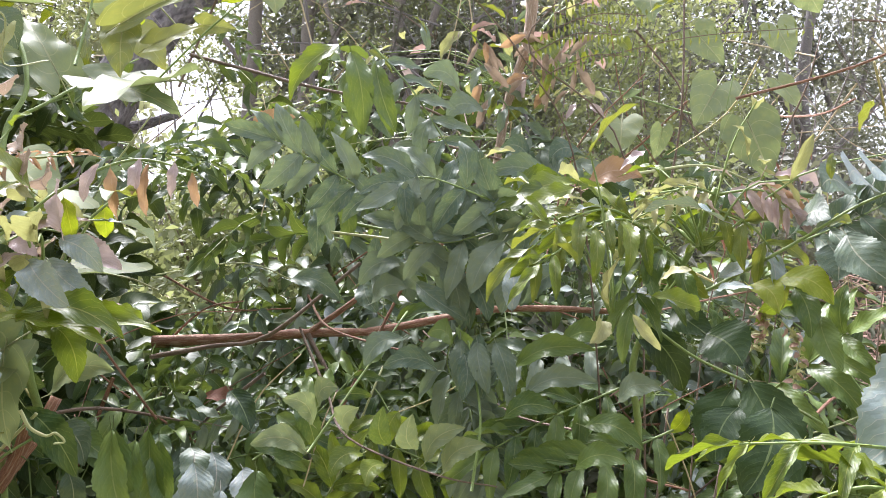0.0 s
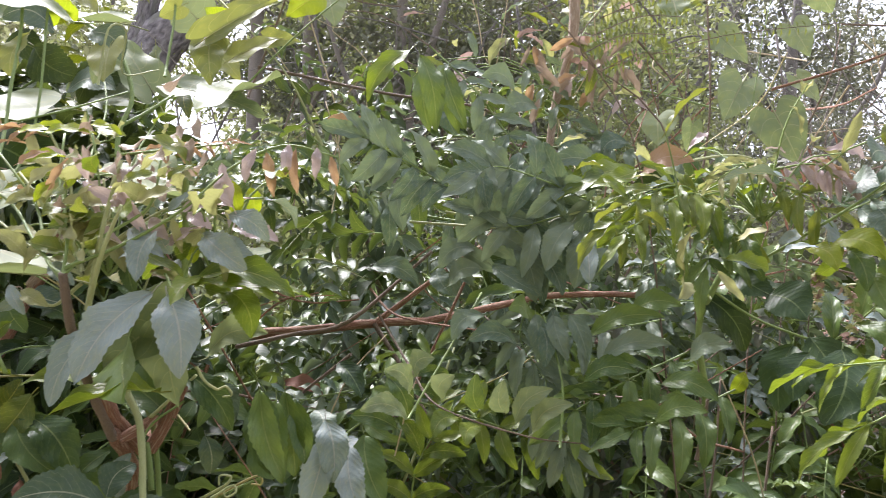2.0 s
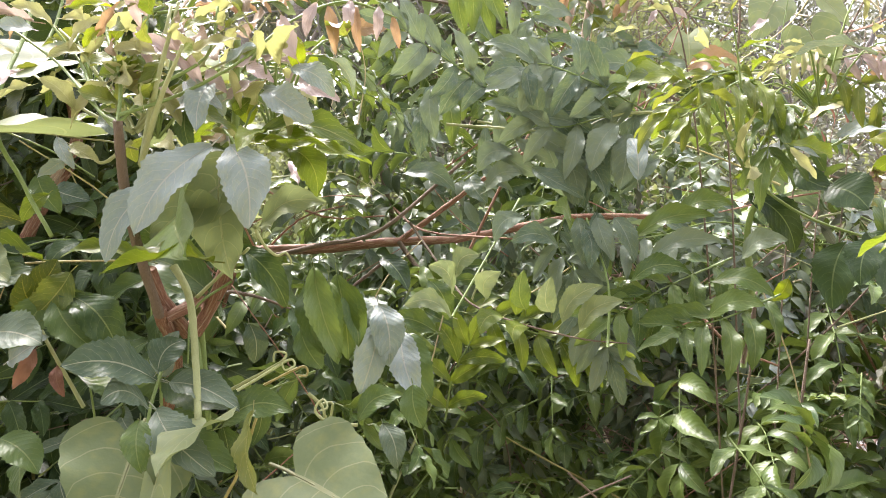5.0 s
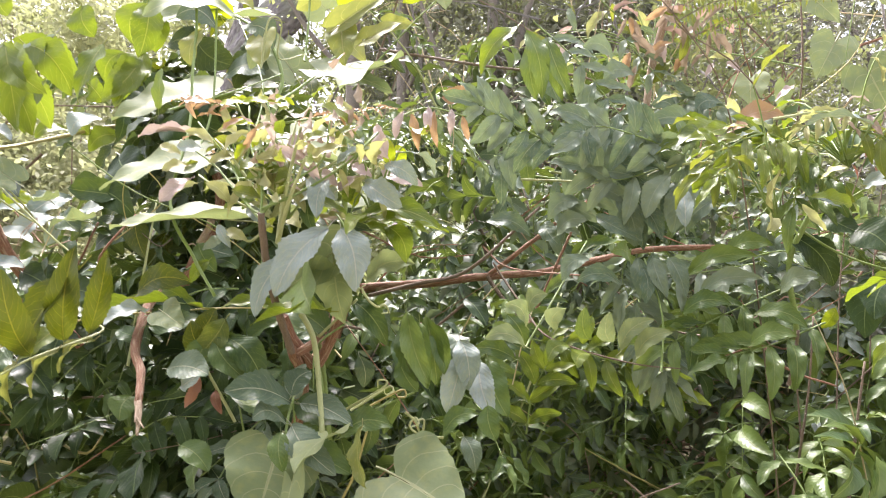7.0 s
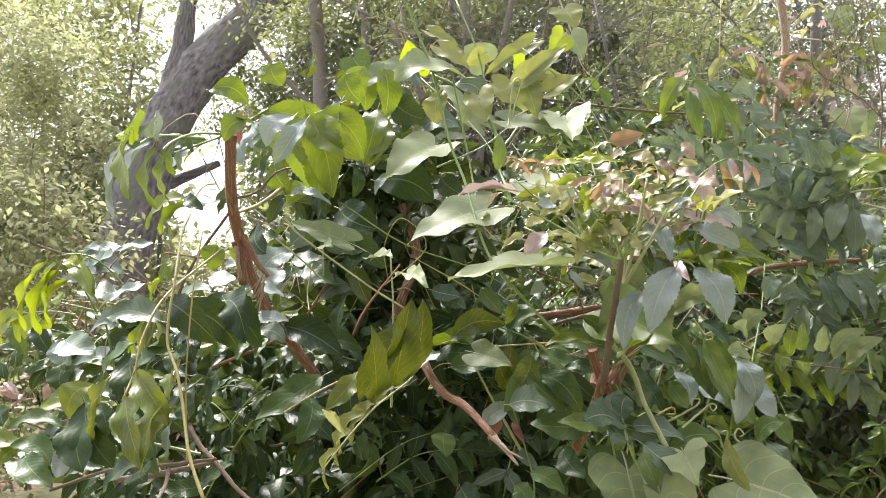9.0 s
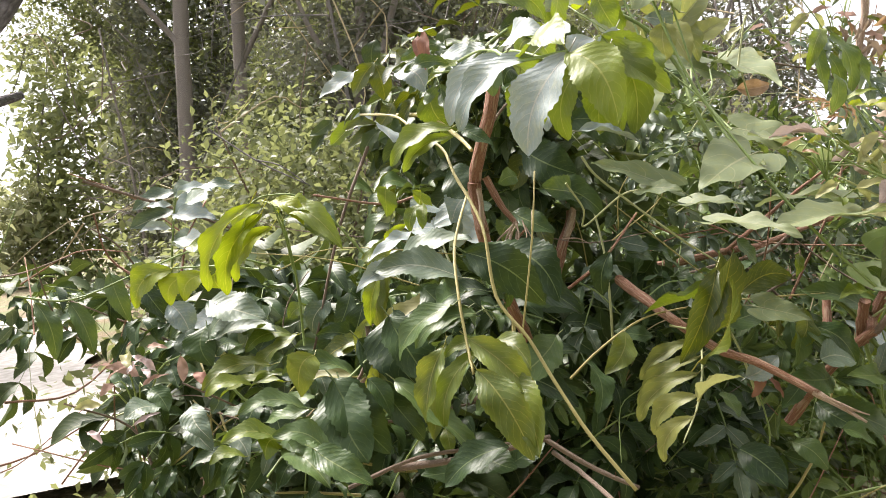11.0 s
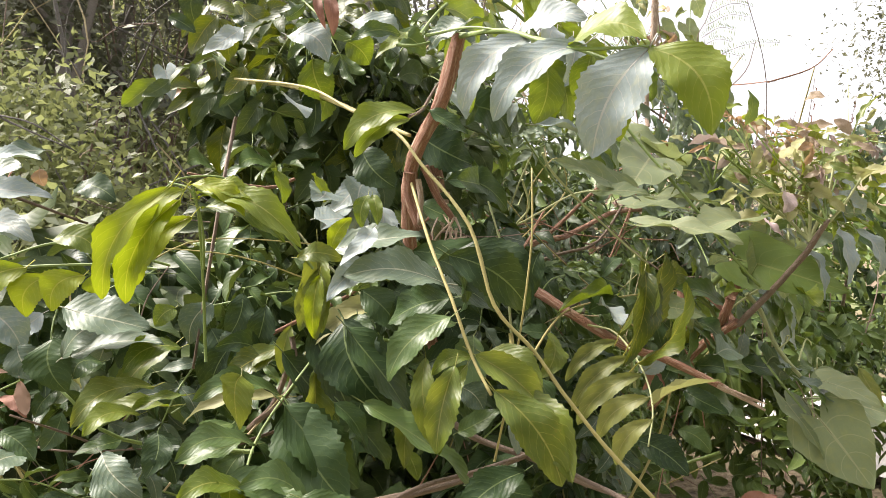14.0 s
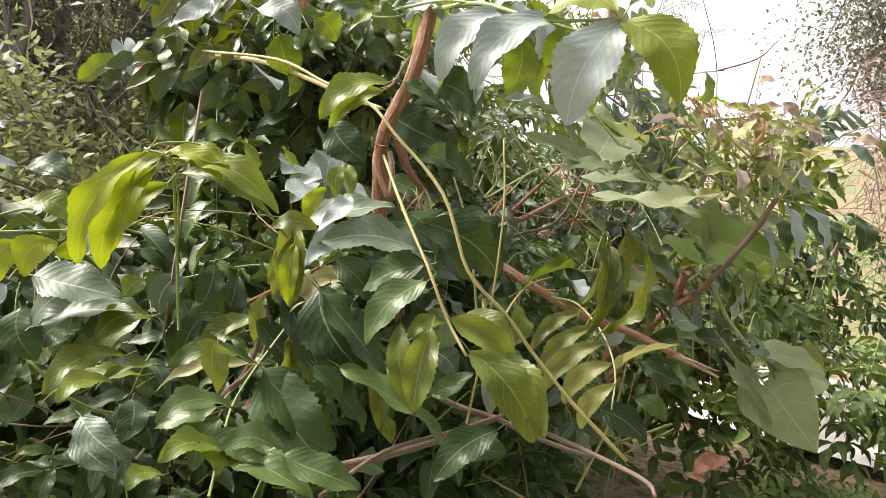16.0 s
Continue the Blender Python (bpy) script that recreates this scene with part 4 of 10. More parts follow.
frond(tall_shrub, "frond", ((0.34, 1.44, 1.327), (0.22, 1.396, 1.316), (0.128, 1.35, 1.305)), 5, 0.1, .33, .2, (-0.108, -0.655, 0.748))
frond(tall_shrub, "mid", ((0.418, 1.292, 1.209), (0.303, 1.249, 1.176), (0.207, 1.203, 1.164)), 5, 0.1, .34, .2, (-0.177, -0.714, 0.677))
frond(tall_shrub, "frond", ((0.091, 1.673, 1.935), (0.183, 1.626, 1.792), (0.246, 1.577, 1.695)), 6, 0.07, .36, .3, (-0.092, -0.761, 0.642))
frond(tall_shrub, "frond", ((0.154, 1.631, 1.706), (0.235, 1.577, 1.708), (0.308, 1.526, 1.674)), 5, 0.08, .36, .4, (-0.116, -0.743, 0.66))

olive_sapling = thing("olive_sapling", "sapling with drooping olive and pinkish feather leaves", "sapling", place=(0.38, 1.21, 0))
stem(olive_sapling, "green_stem", ((0.352, 1.301, 1.082), (0.354, 1.265, 1.208), (0.339, 1.24, 1.328), (0.375, 1.214, 1.423), (0.411, 1.178, 1.506), (0.436, 1.143, 1.594)), 0.006, 0.005, "stem")
stem(olive_sapling, "green_stem", ((0.375, 1.214, 1.423), (0.323, 1.182, 1.5), (0.281, 1.152, 1.547)), 0.003, 0.002, "shoot")
frond(olive_sapling, "olive", ((0.402, 1.201, 1.46), (0.303, 1.131, 1.554), (0.221, 1.084, 1.55), (0.147, 1.06, 1.498)), 6, 0.085, .3, .5, (-0.15, -0.709, 0.689))
frond(olive_sapling, "lime", ((0.412, 1.2, 1.478), (0.329, 1.13, 1.535), (0.264, 1.083, 1.544), (0.168, 1.039, 1.488)), 5, 0.08, .28, .6, (-0.175, -0.701, 0.691))
frond(olive_sapling, "mid", ((0.375, 1.214, 1.423), (0.386, 1.151, 1.479), (0.33, 1.112, 1.507), (0.301, 1.086, 1.431)), 5, 0.09, .3, .6, (-0.205, -0.682, 0.702))
frond(olive_sapling, "olive", ((0.426, 1.145, 1.567), (0.48, 1.124, 1.537), (0.521, 1.105, 1.472)), 4, 0.07, .34, .5, (-0.33, -0.778, 0.534))
frond(olive_sapling, "pink", ((0.436, 1.144, 1.585), (0.491, 1.121, 1.589), (0.525, 1.101, 1.56)), 5, 0.045, .34, .6, (-0.343, -0.789, 0.51))
frond(olive_sapling, "wilted", ((0.436, 1.144, 1.585), (0.385, 1.125, 1.594), (0.333, 1.109, 1.568)), 5, 0.045, .28, .4, (-0.239, -0.696, 0.677))
frond(olive_sapling, "orange", ((0.508, 1.16, 1.602), (0.535, 1.139, 1.585)), 2, 0.05, .4, .7, (-0.362, -0.778, 0.513))
frond(olive_sapling, "sheen", ((0.621, 1.269, 1.519), (0.676, 1.215, 1.552), (0.753, 1.159, 1.605)), 7, 0.09, .42, .25, (-0.43, -0.785, 0.445))
frond(olive_sapling, "mid", ((0.548, 1.233, 1.28), (0.593, 1.178, 1.34), (0.615, 1.125, 1.388)), 4, 0.1, .4, .4, (-0.351, -0.706, 0.615))
leaf(olive_sapling, "deep", (0.476, 1.185, 1.299), (0.429, 1.142, 1.197), 0.072, (-0.331, -0.853, 0.403), 0)
leaf(olive_sapling, "deep", (0.341, 1.237, 1.385), (0.417, 1.218, 1.288), 0.062, (-0.234, -0.751, 0.618), 1)
leaf(olive_sapling, "yellow", (0.456, 1.339, 1.233), (0.428, 1.343, 1.193), 0.029, (-0.287, -0.868, 0.405), 1)
leaf(olive_sapling, "deep", (0.479, 1.134, 1.315), (0.496, 1.04, 1.18), 0.083, (-0.343, -0.773, 0.534), 2)
stem(olive_sapling, "green_stem", ((0.324, 1.236, 1.424), (0.416, 1.206, 1.346), (0.505, 1.154, 1.302), (0.558, 1.083, 1.267)), 0.0025, 0.002, "leaf_stalk")
stem(olive_sapling, "twig", ((0.329, 1.251, 1.097), (0.341, 1.248, 1.145), (0.351, 1.245, 1.202)), 0.004, 0.003, "twig")
leaf(olive_sapling, "silver_sheen", (0.524, 0.777, 1.414), (0.422, 0.736, 1.315), 0.103, (-0.404, -0.665, 0.627), 1)
frond(olive_sapling, "lime", ((0.512, 0.752, 1.313), (0.399, 0.736, 1.328), (0.319, 0.76, 1.322)), 4, 0.08, .22, .5, (-0.171, -0.322, 0.931))
frond(olive_sapling, "lime", ((0.476, 0.685, 1.278), (0.399, 0.687, 1.304), (0.322, 0.723, 1.26)), 4, 0.09, .24, .5, (-0.243, -0.431, 0.869))

pale_vine = thing("pale_vine", "thin vine with pale grey-green heart leaves", "vine", place=(0.69, 1.90, 0))
stem(pale_vine, "twig", ((0.603, 1.914, 1.68), (0.625, 1.905, 1.841), (0.644, 1.943, 2.077), (0.654, 1.982, 2.309)), 0.003, 0.0025, "stem")
stem(pale_vine, "green_stem", ((0.646, 1.816, 1.583), (0.718, 1.85, 1.857), (0.775, 1.889, 2.056), (0.848, 1.926, 2.25)), 0.0016, 0.0014, "stem")
leaf(pale_vine, "heart", (0.712, 1.898, 1.904), (0.641, 1.856, 1.8), 0.120, (-0.339, -0.941, 0.004), 0, "heart_leaf")
leaf(pale_vine, "heart", (0.726, 1.753, 1.792), (0.758, 1.707, 1.664), 0.130, (-0.392, -0.918, 0.056), 1, "heart_leaf")
leaf(pale_vine, "heart", (0.458, 1.814, 1.802), (0.443, 1.768, 1.726), 0.100, (-0.246, -0.963, 0.109), 2, "heart_leaf")
leaf(pale_vine, "heart", (0.673, 1.944, 2.046), (0.726, 1.895, 1.955), 0.090, (-0.336, -0.922, 0.195), 0, "heart_leaf")
leaf(pale_vine, "heart", (0.892, 1.983, 2.073), (0.912, 1.936, 1.982), 0.090, (-0.408, -0.892, 0.195), 1, "heart_leaf")
leaf(pale_vine, "heart", (0.901, 1.989, 1.933), (0.937, 1.941, 1.852), 0.061, (-0.323, -0.696, 0.641), 0, "heart_leaf")
leaf(pale_vine, "heart", (0.57, 1.993, 2.158), (0.568, 1.946, 2.081), 0.090, (-0.276, -0.95, 0.148), 1, "heart_leaf")
leaf(pale_vine, "heart", (0.579, 1.909, 1.799), (0.561, 1.913, 1.726), 0.053, (-0.285, -0.951, 0.119), 0, "heart_leaf")
leaf(pale_vine, "heart", (0.958, 1.976, 2.171), (1.002, 1.977, 2.107), 0.100, (-0.409, -0.831, 0.377), 1, "heart_leaf")
stem(cut_shrub, "peeled_wood", ((-1.217, 1.091, 1.565), (-1.217, 1.086, 1.537), (-1.217, 1.093, 1.495)), 0.005, 0.004, "bark_strip")
stem(cut_shrub, "peeled_wood", ((-1.117, 1.154, 1.499), (-1.122, 1.128, 1.472), (-1.139, 1.124, 1.446)), 0.0015, 0.0006, "splinter")
stem(cut_shrub, "peeled_wood", ((-1.125, 1.16, 1.495), (-1.148, 1.149, 1.469), (-1.15, 1.132, 1.437)), 0.0015, 0.0006, "splinter")
stem(cut_shrub, "peeled_wood", ((-1.114, 1.15, 1.49), (-1.108, 1.127, 1.457)), 0.0013, 0.0006, "splinter")
stem(cut_shrub, "peeled_wood", ((-0.921, 1.409, 1.437), (-0.898, 1.384, 1.437), (-0.877, 1.359, 1.422)), 0.002, 0.0008, "splinter")
stem(cut_shrub, "peeled_wood", ((-0.873, 1.437, 1.517), (-0.881, 1.438, 1.479), (-0.905, 1.427, 1.437)), 0.009, 0.008, "bark_strip")
stem(cut_shrub, "peeled_wood", ((-0.748, 0.812, 1.166), (-0.722, 0.785, 1.154)), 0.0025, 0.001, "splinter")
stem(dry_vine, "yellow_stem", ((-1.466, 2.339, 2.003), (-1.52, 2.362, 1.927), (-1.588, 2.37, 1.864), (-1.63, 2.387, 1.881), (-1.628, 2.395, 1.939), (-1.605, 2.383, 1.955)), 0.0016, 0.001, "tendril")
stem(dry_vine, "yellow_stem", ((-1.588, 2.37, 1.864), (-1.617, 2.377, 1.868), (-1.614, 2.378, 1.888), (-1.599, 2.369, 1.887), (-1.601, 2.368, 1.873)), 0.0012, 0.0008, "tendril")
stem(cut_shrub, "dark_bark", ((-1.652, 2.916, 1.911), (-1.497, 2.738, 1.765), (-1.345, 2.567, 1.656)), 0.004, 0.0025, "twig")
stem(cut_shrub, "dark_bark", ((-1.497, 2.738, 1.765), (-1.422, 2.626, 1.731), (-1.332, 2.557, 1.646)), 0.003, 0.002, "twig")
stem(cut_shrub, "green_stem", ((-1.768, 1.604, 1.42), (-1.753, 1.587, 1.516), (-1.733, 1.555, 1.618)), 0.0025, 0.002, "leaf_stalk")
leaf(cut_shrub, "silver_sheen", (-1.738, 1.552, 1.581), (-1.659, 1.441, 1.567), 0.052, (-0.075, -0.819, 0.569), 0)
leaf(cut_shrub, "silver_sheen", (-1.734, 1.554, 1.616), (-1.66, 1.474, 1.624), 0.039, (-0.065, -0.707, 0.704), 2)
leaf(cut_shrub, "silver_sheen", (-1.752, 1.574, 1.517), (-1.686, 1.472, 1.509), 0.049, (-0.051, -0.681, 0.731), 1)
leaf(cut_shrub, "silver_sheen", (-1.742, 1.557, 1.6), (-1.797, 1.557, 1.605), 0.022, (-0.027, -0.705, 0.708), 1)
leaf(cut_shrub, "silver_sheen", (-1.75, 1.566, 1.55), (-1.812, 1.558, 1.553), 0.025, (-0.025, -0.816, 0.577), 3)
leaf(cut_shrub, "orange", (-1.33, 3.043, 1.6), (-1.325, 3.029, 1.542), 0.054, (-0.202, -0.946, 0.254), 0)
leaf(cut_shrub, "orange", (-1.181, 2.169, 1.79), (-1.136, 2.095, 1.722), 0.066, (-0.347, -0.874, 0.339), 1)
leaf(cut_shrub, "lime", (-1.203, 2.193, 1.823), (-1.297, 2.233, 1.756), 0.055, (-0.275, -0.818, 0.505), 2)
leaf(cut_shrub, "silver_sheen", (-1.197, 2.165, 1.842), (-1.202, 2.117, 1.762), 0.060, (-0.346, -0.925, 0.158), 0, "heart_leaf")
leaf(cut_shrub, "deep", (-1.356, 2.532, 1.541), (-1.286, 2.405, 1.517), 0.088, (-0.213, -0.791, 0.574), 1)
leaf(cut_shrub, "glossy", (-1.17, 1.903, 1.809), (-1.155, 1.819, 1.693), 0.101, (-0.409, -0.896, 0.172), 0)
leaf(cut_shrub, "lime", (-1.187, 1.981, 1.803), (-1.162, 1.886, 1.749), 0.067, (-0.375, -0.868, 0.325), 1)
leaf(cut_shrub, "glossy", (-1.138, 1.808, 1.788), (-1.103, 1.725, 1.7), 0.076, (-0.428, -0.84, 0.335), 2)
leaf(cut_shrub, "deep", (-1.107, 1.71, 1.748), (-1.065, 1.641, 1.694), 0.068, (-0.461, -0.819, 0.343), 0)
leaf(cut_shrub, "glossy", (-1.128, 1.785, 1.704), (-1.116, 1.724, 1.628), 0.069, (-0.446, -0.869, 0.214), 1)
leaf(cut_shrub, "deep", (-1.13, 1.608, 1.804), (-1.086, 1.54, 1.769), 0.053, (-0.442, -0.751, 0.49), 0)
leaf(cut_shrub, "glossy", (-0.989, 1.845, 1.963), (-1.1, 1.858, 1.885), 0.068, (-0.452, -0.853, 0.261), 2)
leaf(cut_shrub, "deep", (-1.059, 1.893, 1.905), (-1.143, 1.898, 1.914), 0.051, (-0.419, -0.867, 0.268), 1)
leaf(cut_shrub, "lime", (-1.08, 1.99, 1.993), (-1.053, 1.931, 1.931), 0.054, (-0.435, -0.897, 0.078), 0)
leaf(cut_shrub, "glossy", (-1.138, 1.495, 1.872), (-1.188, 1.502, 1.822), 0.036, (-0.483, -0.833, 0.27), 0)
leaf(cut_shrub, "dead", (-1.225, 1.308, 1.884), (-1.237, 1.279, 1.807), 0.025, (-0.513, -0.821, 0.251), 2)
leaf(cut_shrub, "dead", (-1.229, 1.337, 1.884), (-1.235, 1.306, 1.824), 0.017, (-0.503, -0.828, 0.248), 3)
leaf(cut_shrub, "deep", (-1.211, 1.251, 1.615), (-1.186, 1.194, 1.551), 0.071, (-0.552, -0.792, 0.261), 0)
leaf(cut_shrub, "lime", (-1.335, 1.055, 1.55), (-1.358, 1.041, 1.507), 0.025, (-0.527, -0.791, 0.31), 3)
leaf(cut_shrub, "lime", (-1.33, 1.051, 1.55), (-1.341, 1.027, 1.51), 0.019, (-0.538, -0.784, 0.309), 2)
leaf(cut_shrub, "glossy", (-1.116, 1.564, 1.614), (-1.17, 1.571, 1.547), 0.043, (-0.45, -0.795, 0.408), 1)
leaf(cut_shrub, "silver_sheen", (-1.671, 1.523, 1.371), (-1.741, 1.511, 1.344), 0.046, (-0.129, -0.747, 0.652), 1)
leaf(cut_shrub, "deep", (-1.635, 1.556, 1.355), (-1.596, 1.482, 1.267), 0.067, (-0.204, -0.851, 0.484), 0)
leaf(cut_shrub, "deep", (-1.671, 1.606, 1.325), (-1.65, 1.547, 1.232), 0.056, (-0.162, -0.816, 0.555), 2)
leaf(cut_shrub, "glossy", (-1.617, 1.378, 1.315), (-1.622, 1.377, 1.363), 0.019, (-0.214, -0.81, 0.546), 1)
leaf(cut_shrub, "glossy", (-1.614, 1.375, 1.313), (-1.597, 1.342, 1.357), 0.029, (-0.225, -0.805, 0.549), 2)
leaf(cut_shrub, "glossy", (-1.619, 1.378, 1.307), (-1.668, 1.376, 1.29), 0.026, (-0.173, -0.71, 0.682), 0)
leaf(cut_shrub, "lime", (-1.503, 1.385, 1.371), (-1.542, 1.373, 1.349), 0.037, (-0.296, -0.864, 0.408), 0)
leaf(cut_shrub, "deep", (-1.428, 1.288, 1.395), (-1.465, 1.281, 1.329), 0.045, (-0.366, -0.833, 0.414), 1)
leaf(cut_shrub, "deep", (-1.411, 1.245, 1.379), (-1.45, 1.238, 1.297), 0.045, (-0.384, -0.815, 0.434), 2)
leaf(cut_shrub, "deep", (-1.451, 1.27, 1.328), (-1.502, 1.273, 1.257), 0.044, (-0.314, -0.755, 0.576), 0)
leaf(cut_shrub, "olive", (-1.421, 1.179, 1.324), (-1.505, 1.201, 1.282), 0.034, (-0.256, -0.552, 0.793), 3)
leaf(cut_shrub, "glossy", (-1.668, 1.499, 1.246), (-1.707, 1.487, 1.212), 0.032, (-0.134, -0.705, 0.697), 0)
leaf(cut_shrub, "deep", (-1.676, 1.437, 1.225), (-1.714, 1.434, 1.173), 0.039, (-0.151, -0.78, 0.607), 1)
leaf(cut_shrub, "lime", (-1.551, 1.237, 1.268), (-1.639, 1.255, 1.252), 0.020, (-0.123, -0.388, 0.914), 3)
leaf(cut_shrub, "glossy", (-1.623, 1.324, 1.196), (-1.692, 1.316, 1.2), 0.035, (-0.109, -0.447, 0.888), 1)
leaf(cut_shrub, "deep", (-1.602, 1.27, 1.213), (-1.591, 1.2, 1.162), 0.052, (-0.235, -0.733, 0.638), 2)
leaf(cut_shrub, "glossy", (-1.545, 1.069, 1.228), (-1.596, 1.049, 1.175), 0.038, (-0.285, -0.694, 0.661), 0)
leaf(cut_shrub, "lime", (-1.501, 1.058, 1.226), (-1.485, 1.015, 1.203), 0.026, (-0.303, -0.595, 0.745), 2)
leaf(cut_shrub, "deep", (-1.375, 1.04, 1.27), (-1.417, 1.039, 1.215), 0.041, (-0.447, -0.724, 0.525), 1)
leaf(cut_shrub, "lime", (-1.352, 0.971, 1.2), (-1.356, 0.942, 1.169), 0.025, (-0.485, -0.661, 0.573), 2)
leaf(cut_shrub, "glossy", (-1.326, 0.891, 1.242), (-1.293, 0.844, 1.276), 0.033, (-0.452, -0.509, 0.733), 0)
leaf(cut_shrub, "deep", (-0.593, 1.057, 1.149), (-0.654, 1.07, 1.087), 0.044, (-0.657, -0.453, 0.602), 1)
leaf(cut_shrub, "deep", (-0.624, 1.01, 1.106), (-0.604, 0.922, 1.074), 0.048, (-0.593, -0.362, 0.72), 0)
leaf(cut_shrub, "deep", (-0.826, 0.973, 1.066), (-0.804, 0.882, 1.022), 0.062, (-0.62, -0.425, 0.66), 2)
leaf(cut_shrub, "glossy", (-0.726, 0.956, 1.064), (-0.708, 0.896, 1.031), 0.042, (-0.646, -0.407, 0.646), 1)
leaf(cut_shrub, "glossy", (-0.489, 0.989, 1.255), (-0.613, 1.036, 1.316), 0.058, (-0.54, -0.333, 0.773), 0)
leaf(cut_shrub, "deep", (-0.887, 1.12, 1.255), (-0.956, 1.141, 1.275), 0.038, (-0.529, -0.506, 0.681), 1)
leaf(cut_shrub, "deep", (-0.779, 1.245, 1.36), (-0.798, 1.183, 1.287), 0.039, (-0.675, -0.62, 0.4), 0)
leaf(heart_vine, "heart", (-0.456, 0.81, 1.13), (-0.476, 0.694, 1.119), 0.080, (-0.317, -0.129, 0.94), 1, "heart_leaf")
leaf(heart_vine, "lime_heart", (-0.397, 0.766, 1.151), (-0.389, 0.721, 1.079), 0.029, (-0.663, -0.252, 0.705), 0)
leaf(cut_shrub, "deep", (-1.415, 1.002, 1.383), (-1.365, 0.931, 1.269), 0.079, (0.255, -0.835, 0.489), 0)
leaf(cut_shrub, "glossy", (-1.079, 1.131, 1.284), (-1.213, 1.062, 1.23), 0.072, (0.076, -0.759, 0.646), 1)
leaf(cut_shrub, "glossy", (-0.967, 1.217, 1.537), (-1.062, 1.173, 1.56), 0.059, (0.003, -0.846, 0.533), 2)
leaf(cut_shrub, "glossy", (-1.107, 1.228, 1.516), (-1.043, 1.174, 1.472), 0.057, (0.037, -0.831, 0.554), 0)
leaf(cut_shrub, "deep", (-1.155, 1.154, 1.393), (-1.034, 1.107, 1.324), 0.073, (0.054, -0.884, 0.465), 2)
leaf(cut_shrub, "olive", (-0.998, 1.025, 1.292), (-1.059, 0.98, 1.24), 0.046, (0.013, -0.853, 0.522), 1)
leaf(cut_shrub, "deep", (-1.032, 1.32, 1.641), (-0.944, 1.265, 1.582), 0.107, (-0.012, -0.942, 0.334), 0)
leaf(cut_shrub, "deep", (-0.933, 1.311, 1.691), (-0.81, 1.284, 1.637), 0.096, (-0.082, -0.948, 0.308), 1)
leaf(cut_shrub, "silver_sheen", (-1.08, 0.972, 1.641), (-0.999, 0.917, 1.615), 0.030, (0.014, -0.581, 0.814), 2)
leaf(cut_shrub, "silver_sheen", (-1.369, 0.996, 1.509), (-1.446, 0.952, 1.481), 0.028, (0.168, -0.529, 0.832), 1)
leaf(cut_shrub, "silver_sheen", (-1.364, 0.997, 1.453), (-1.467, 0.955, 1.438), 0.039, (0.191, -0.592, 0.783), 3)
leaf(heart_vine, "heart", (-0.77, 0.958, 1.312), (-0.711, 0.904, 1.289), 0.060, (-0.166, -0.752, 0.638), 0, "heart_leaf")
leaf(heart_vine, "heart", (-0.603, 1.189, 1.636), (-0.502, 1.103, 1.579), 0.110, (-0.174, -0.546, 0.819), 1, "heart_leaf")
leaf(heart_vine, "mid", (-0.965, 1.406, 2.01), (-0.932, 1.385, 1.951), 0.080, (-0.035, -0.987, 0.154), 0, "heart_leaf")
leaf(young_shoot, "wilted", (-0.607, 0.89, 1.597), (-0.622, 0.895, 1.641), 0.014, (0.159, -0.754, 0.637), 1)
leaf(young_shoot, "silver_sheen", (-0.473, 0.828, 1.505), (-0.426, 0.804, 1.471), 0.025, (0.03, -0.853, 0.521), 0)
leaf(young_shoot, "wilted", (-0.498, 0.826, 1.493), (-0.473, 0.811, 1.454), 0.017, (0.066, -0.845, 0.531), 2)
leaf(young_shoot, "silver_sheen", (-0.641, 0.907, 1.431), (-0.664, 0.886, 1.411), 0.022, (0.202, -0.8, 0.566), 1)
leaf(young_shoot, "lime", (-0.683, 0.955, 1.394), (-0.708, 0.935, 1.359), 0.024, (0.245, -0.864, 0.441), 0)
leaf(young_shoot, "glossy", (-0.741, 1.048, 1.427), (-0.705, 1.035, 1.374), 0.039, (0.247, -0.873, 0.42), 0)
leaf(young_shoot, "glossy", (-0.664, 0.965, 1.264), (-0.591, 0.926, 1.191), 0.055, (0.175, -0.82, 0.545), 1)
leaf(young_shoot, "silver_sheen", (-0.771, 1.011, 1.176), (-0.711, 0.994, 1.211), 0.043, (0.22, -0.706, 0.673), 0)
leaf(young_shoot, "glossy", (-0.69, 0.962, 1.269), (-0.73, 0.932, 1.203), 0.045, (0.26, -0.873, 0.414), 2)
leaf(young_shoot, "glossy", (-0.448, 0.932, 1.322), (-0.381, 0.913, 1.249), 0.040, (-0.004, -0.767, 0.642), 1)
leaf(young_shoot, "mid", (-0.532, 0.924, 1.316), (-0.573, 0.918, 1.359), 0.030, (0.122, -0.873, 0.473), 0)
leaf(tall_shrub, "orange", (-0.334, 1.54, 1.758), (-0.247, 1.519, 1.765), 0.049, (0.209, -0.943, 0.258), 0)
leaf(tall_shrub, "frond", (0.273, 1.489, 1.475), (0.184, 1.459, 1.402), 0.047, (-0.118, -0.895, 0.429), 0)
leaf(tall_shrub, "frond", (0.23, 1.489, 1.518), (0.14, 1.439, 1.445), 0.044, (-0.093, -0.909, 0.407), 1)
leaf(tall_shrub, "mid", (-0.052, 1.539, 1.364), (0.091, 1.519, 1.392), 0.044, (0.009, -0.676, 0.737), 2)
leaf(tall_shrub, "mid", (0.119, 1.439, 1.3), (0.067, 1.419, 1.364), 0.030, (-0.036, -0.935, 0.352), 1)
leaf(tall_shrub, "deep", (-0.389, 1.29, 1.185), (-0.354, 1.24, 1.1), 0.042, (0.279, -0.834, 0.476), 0)
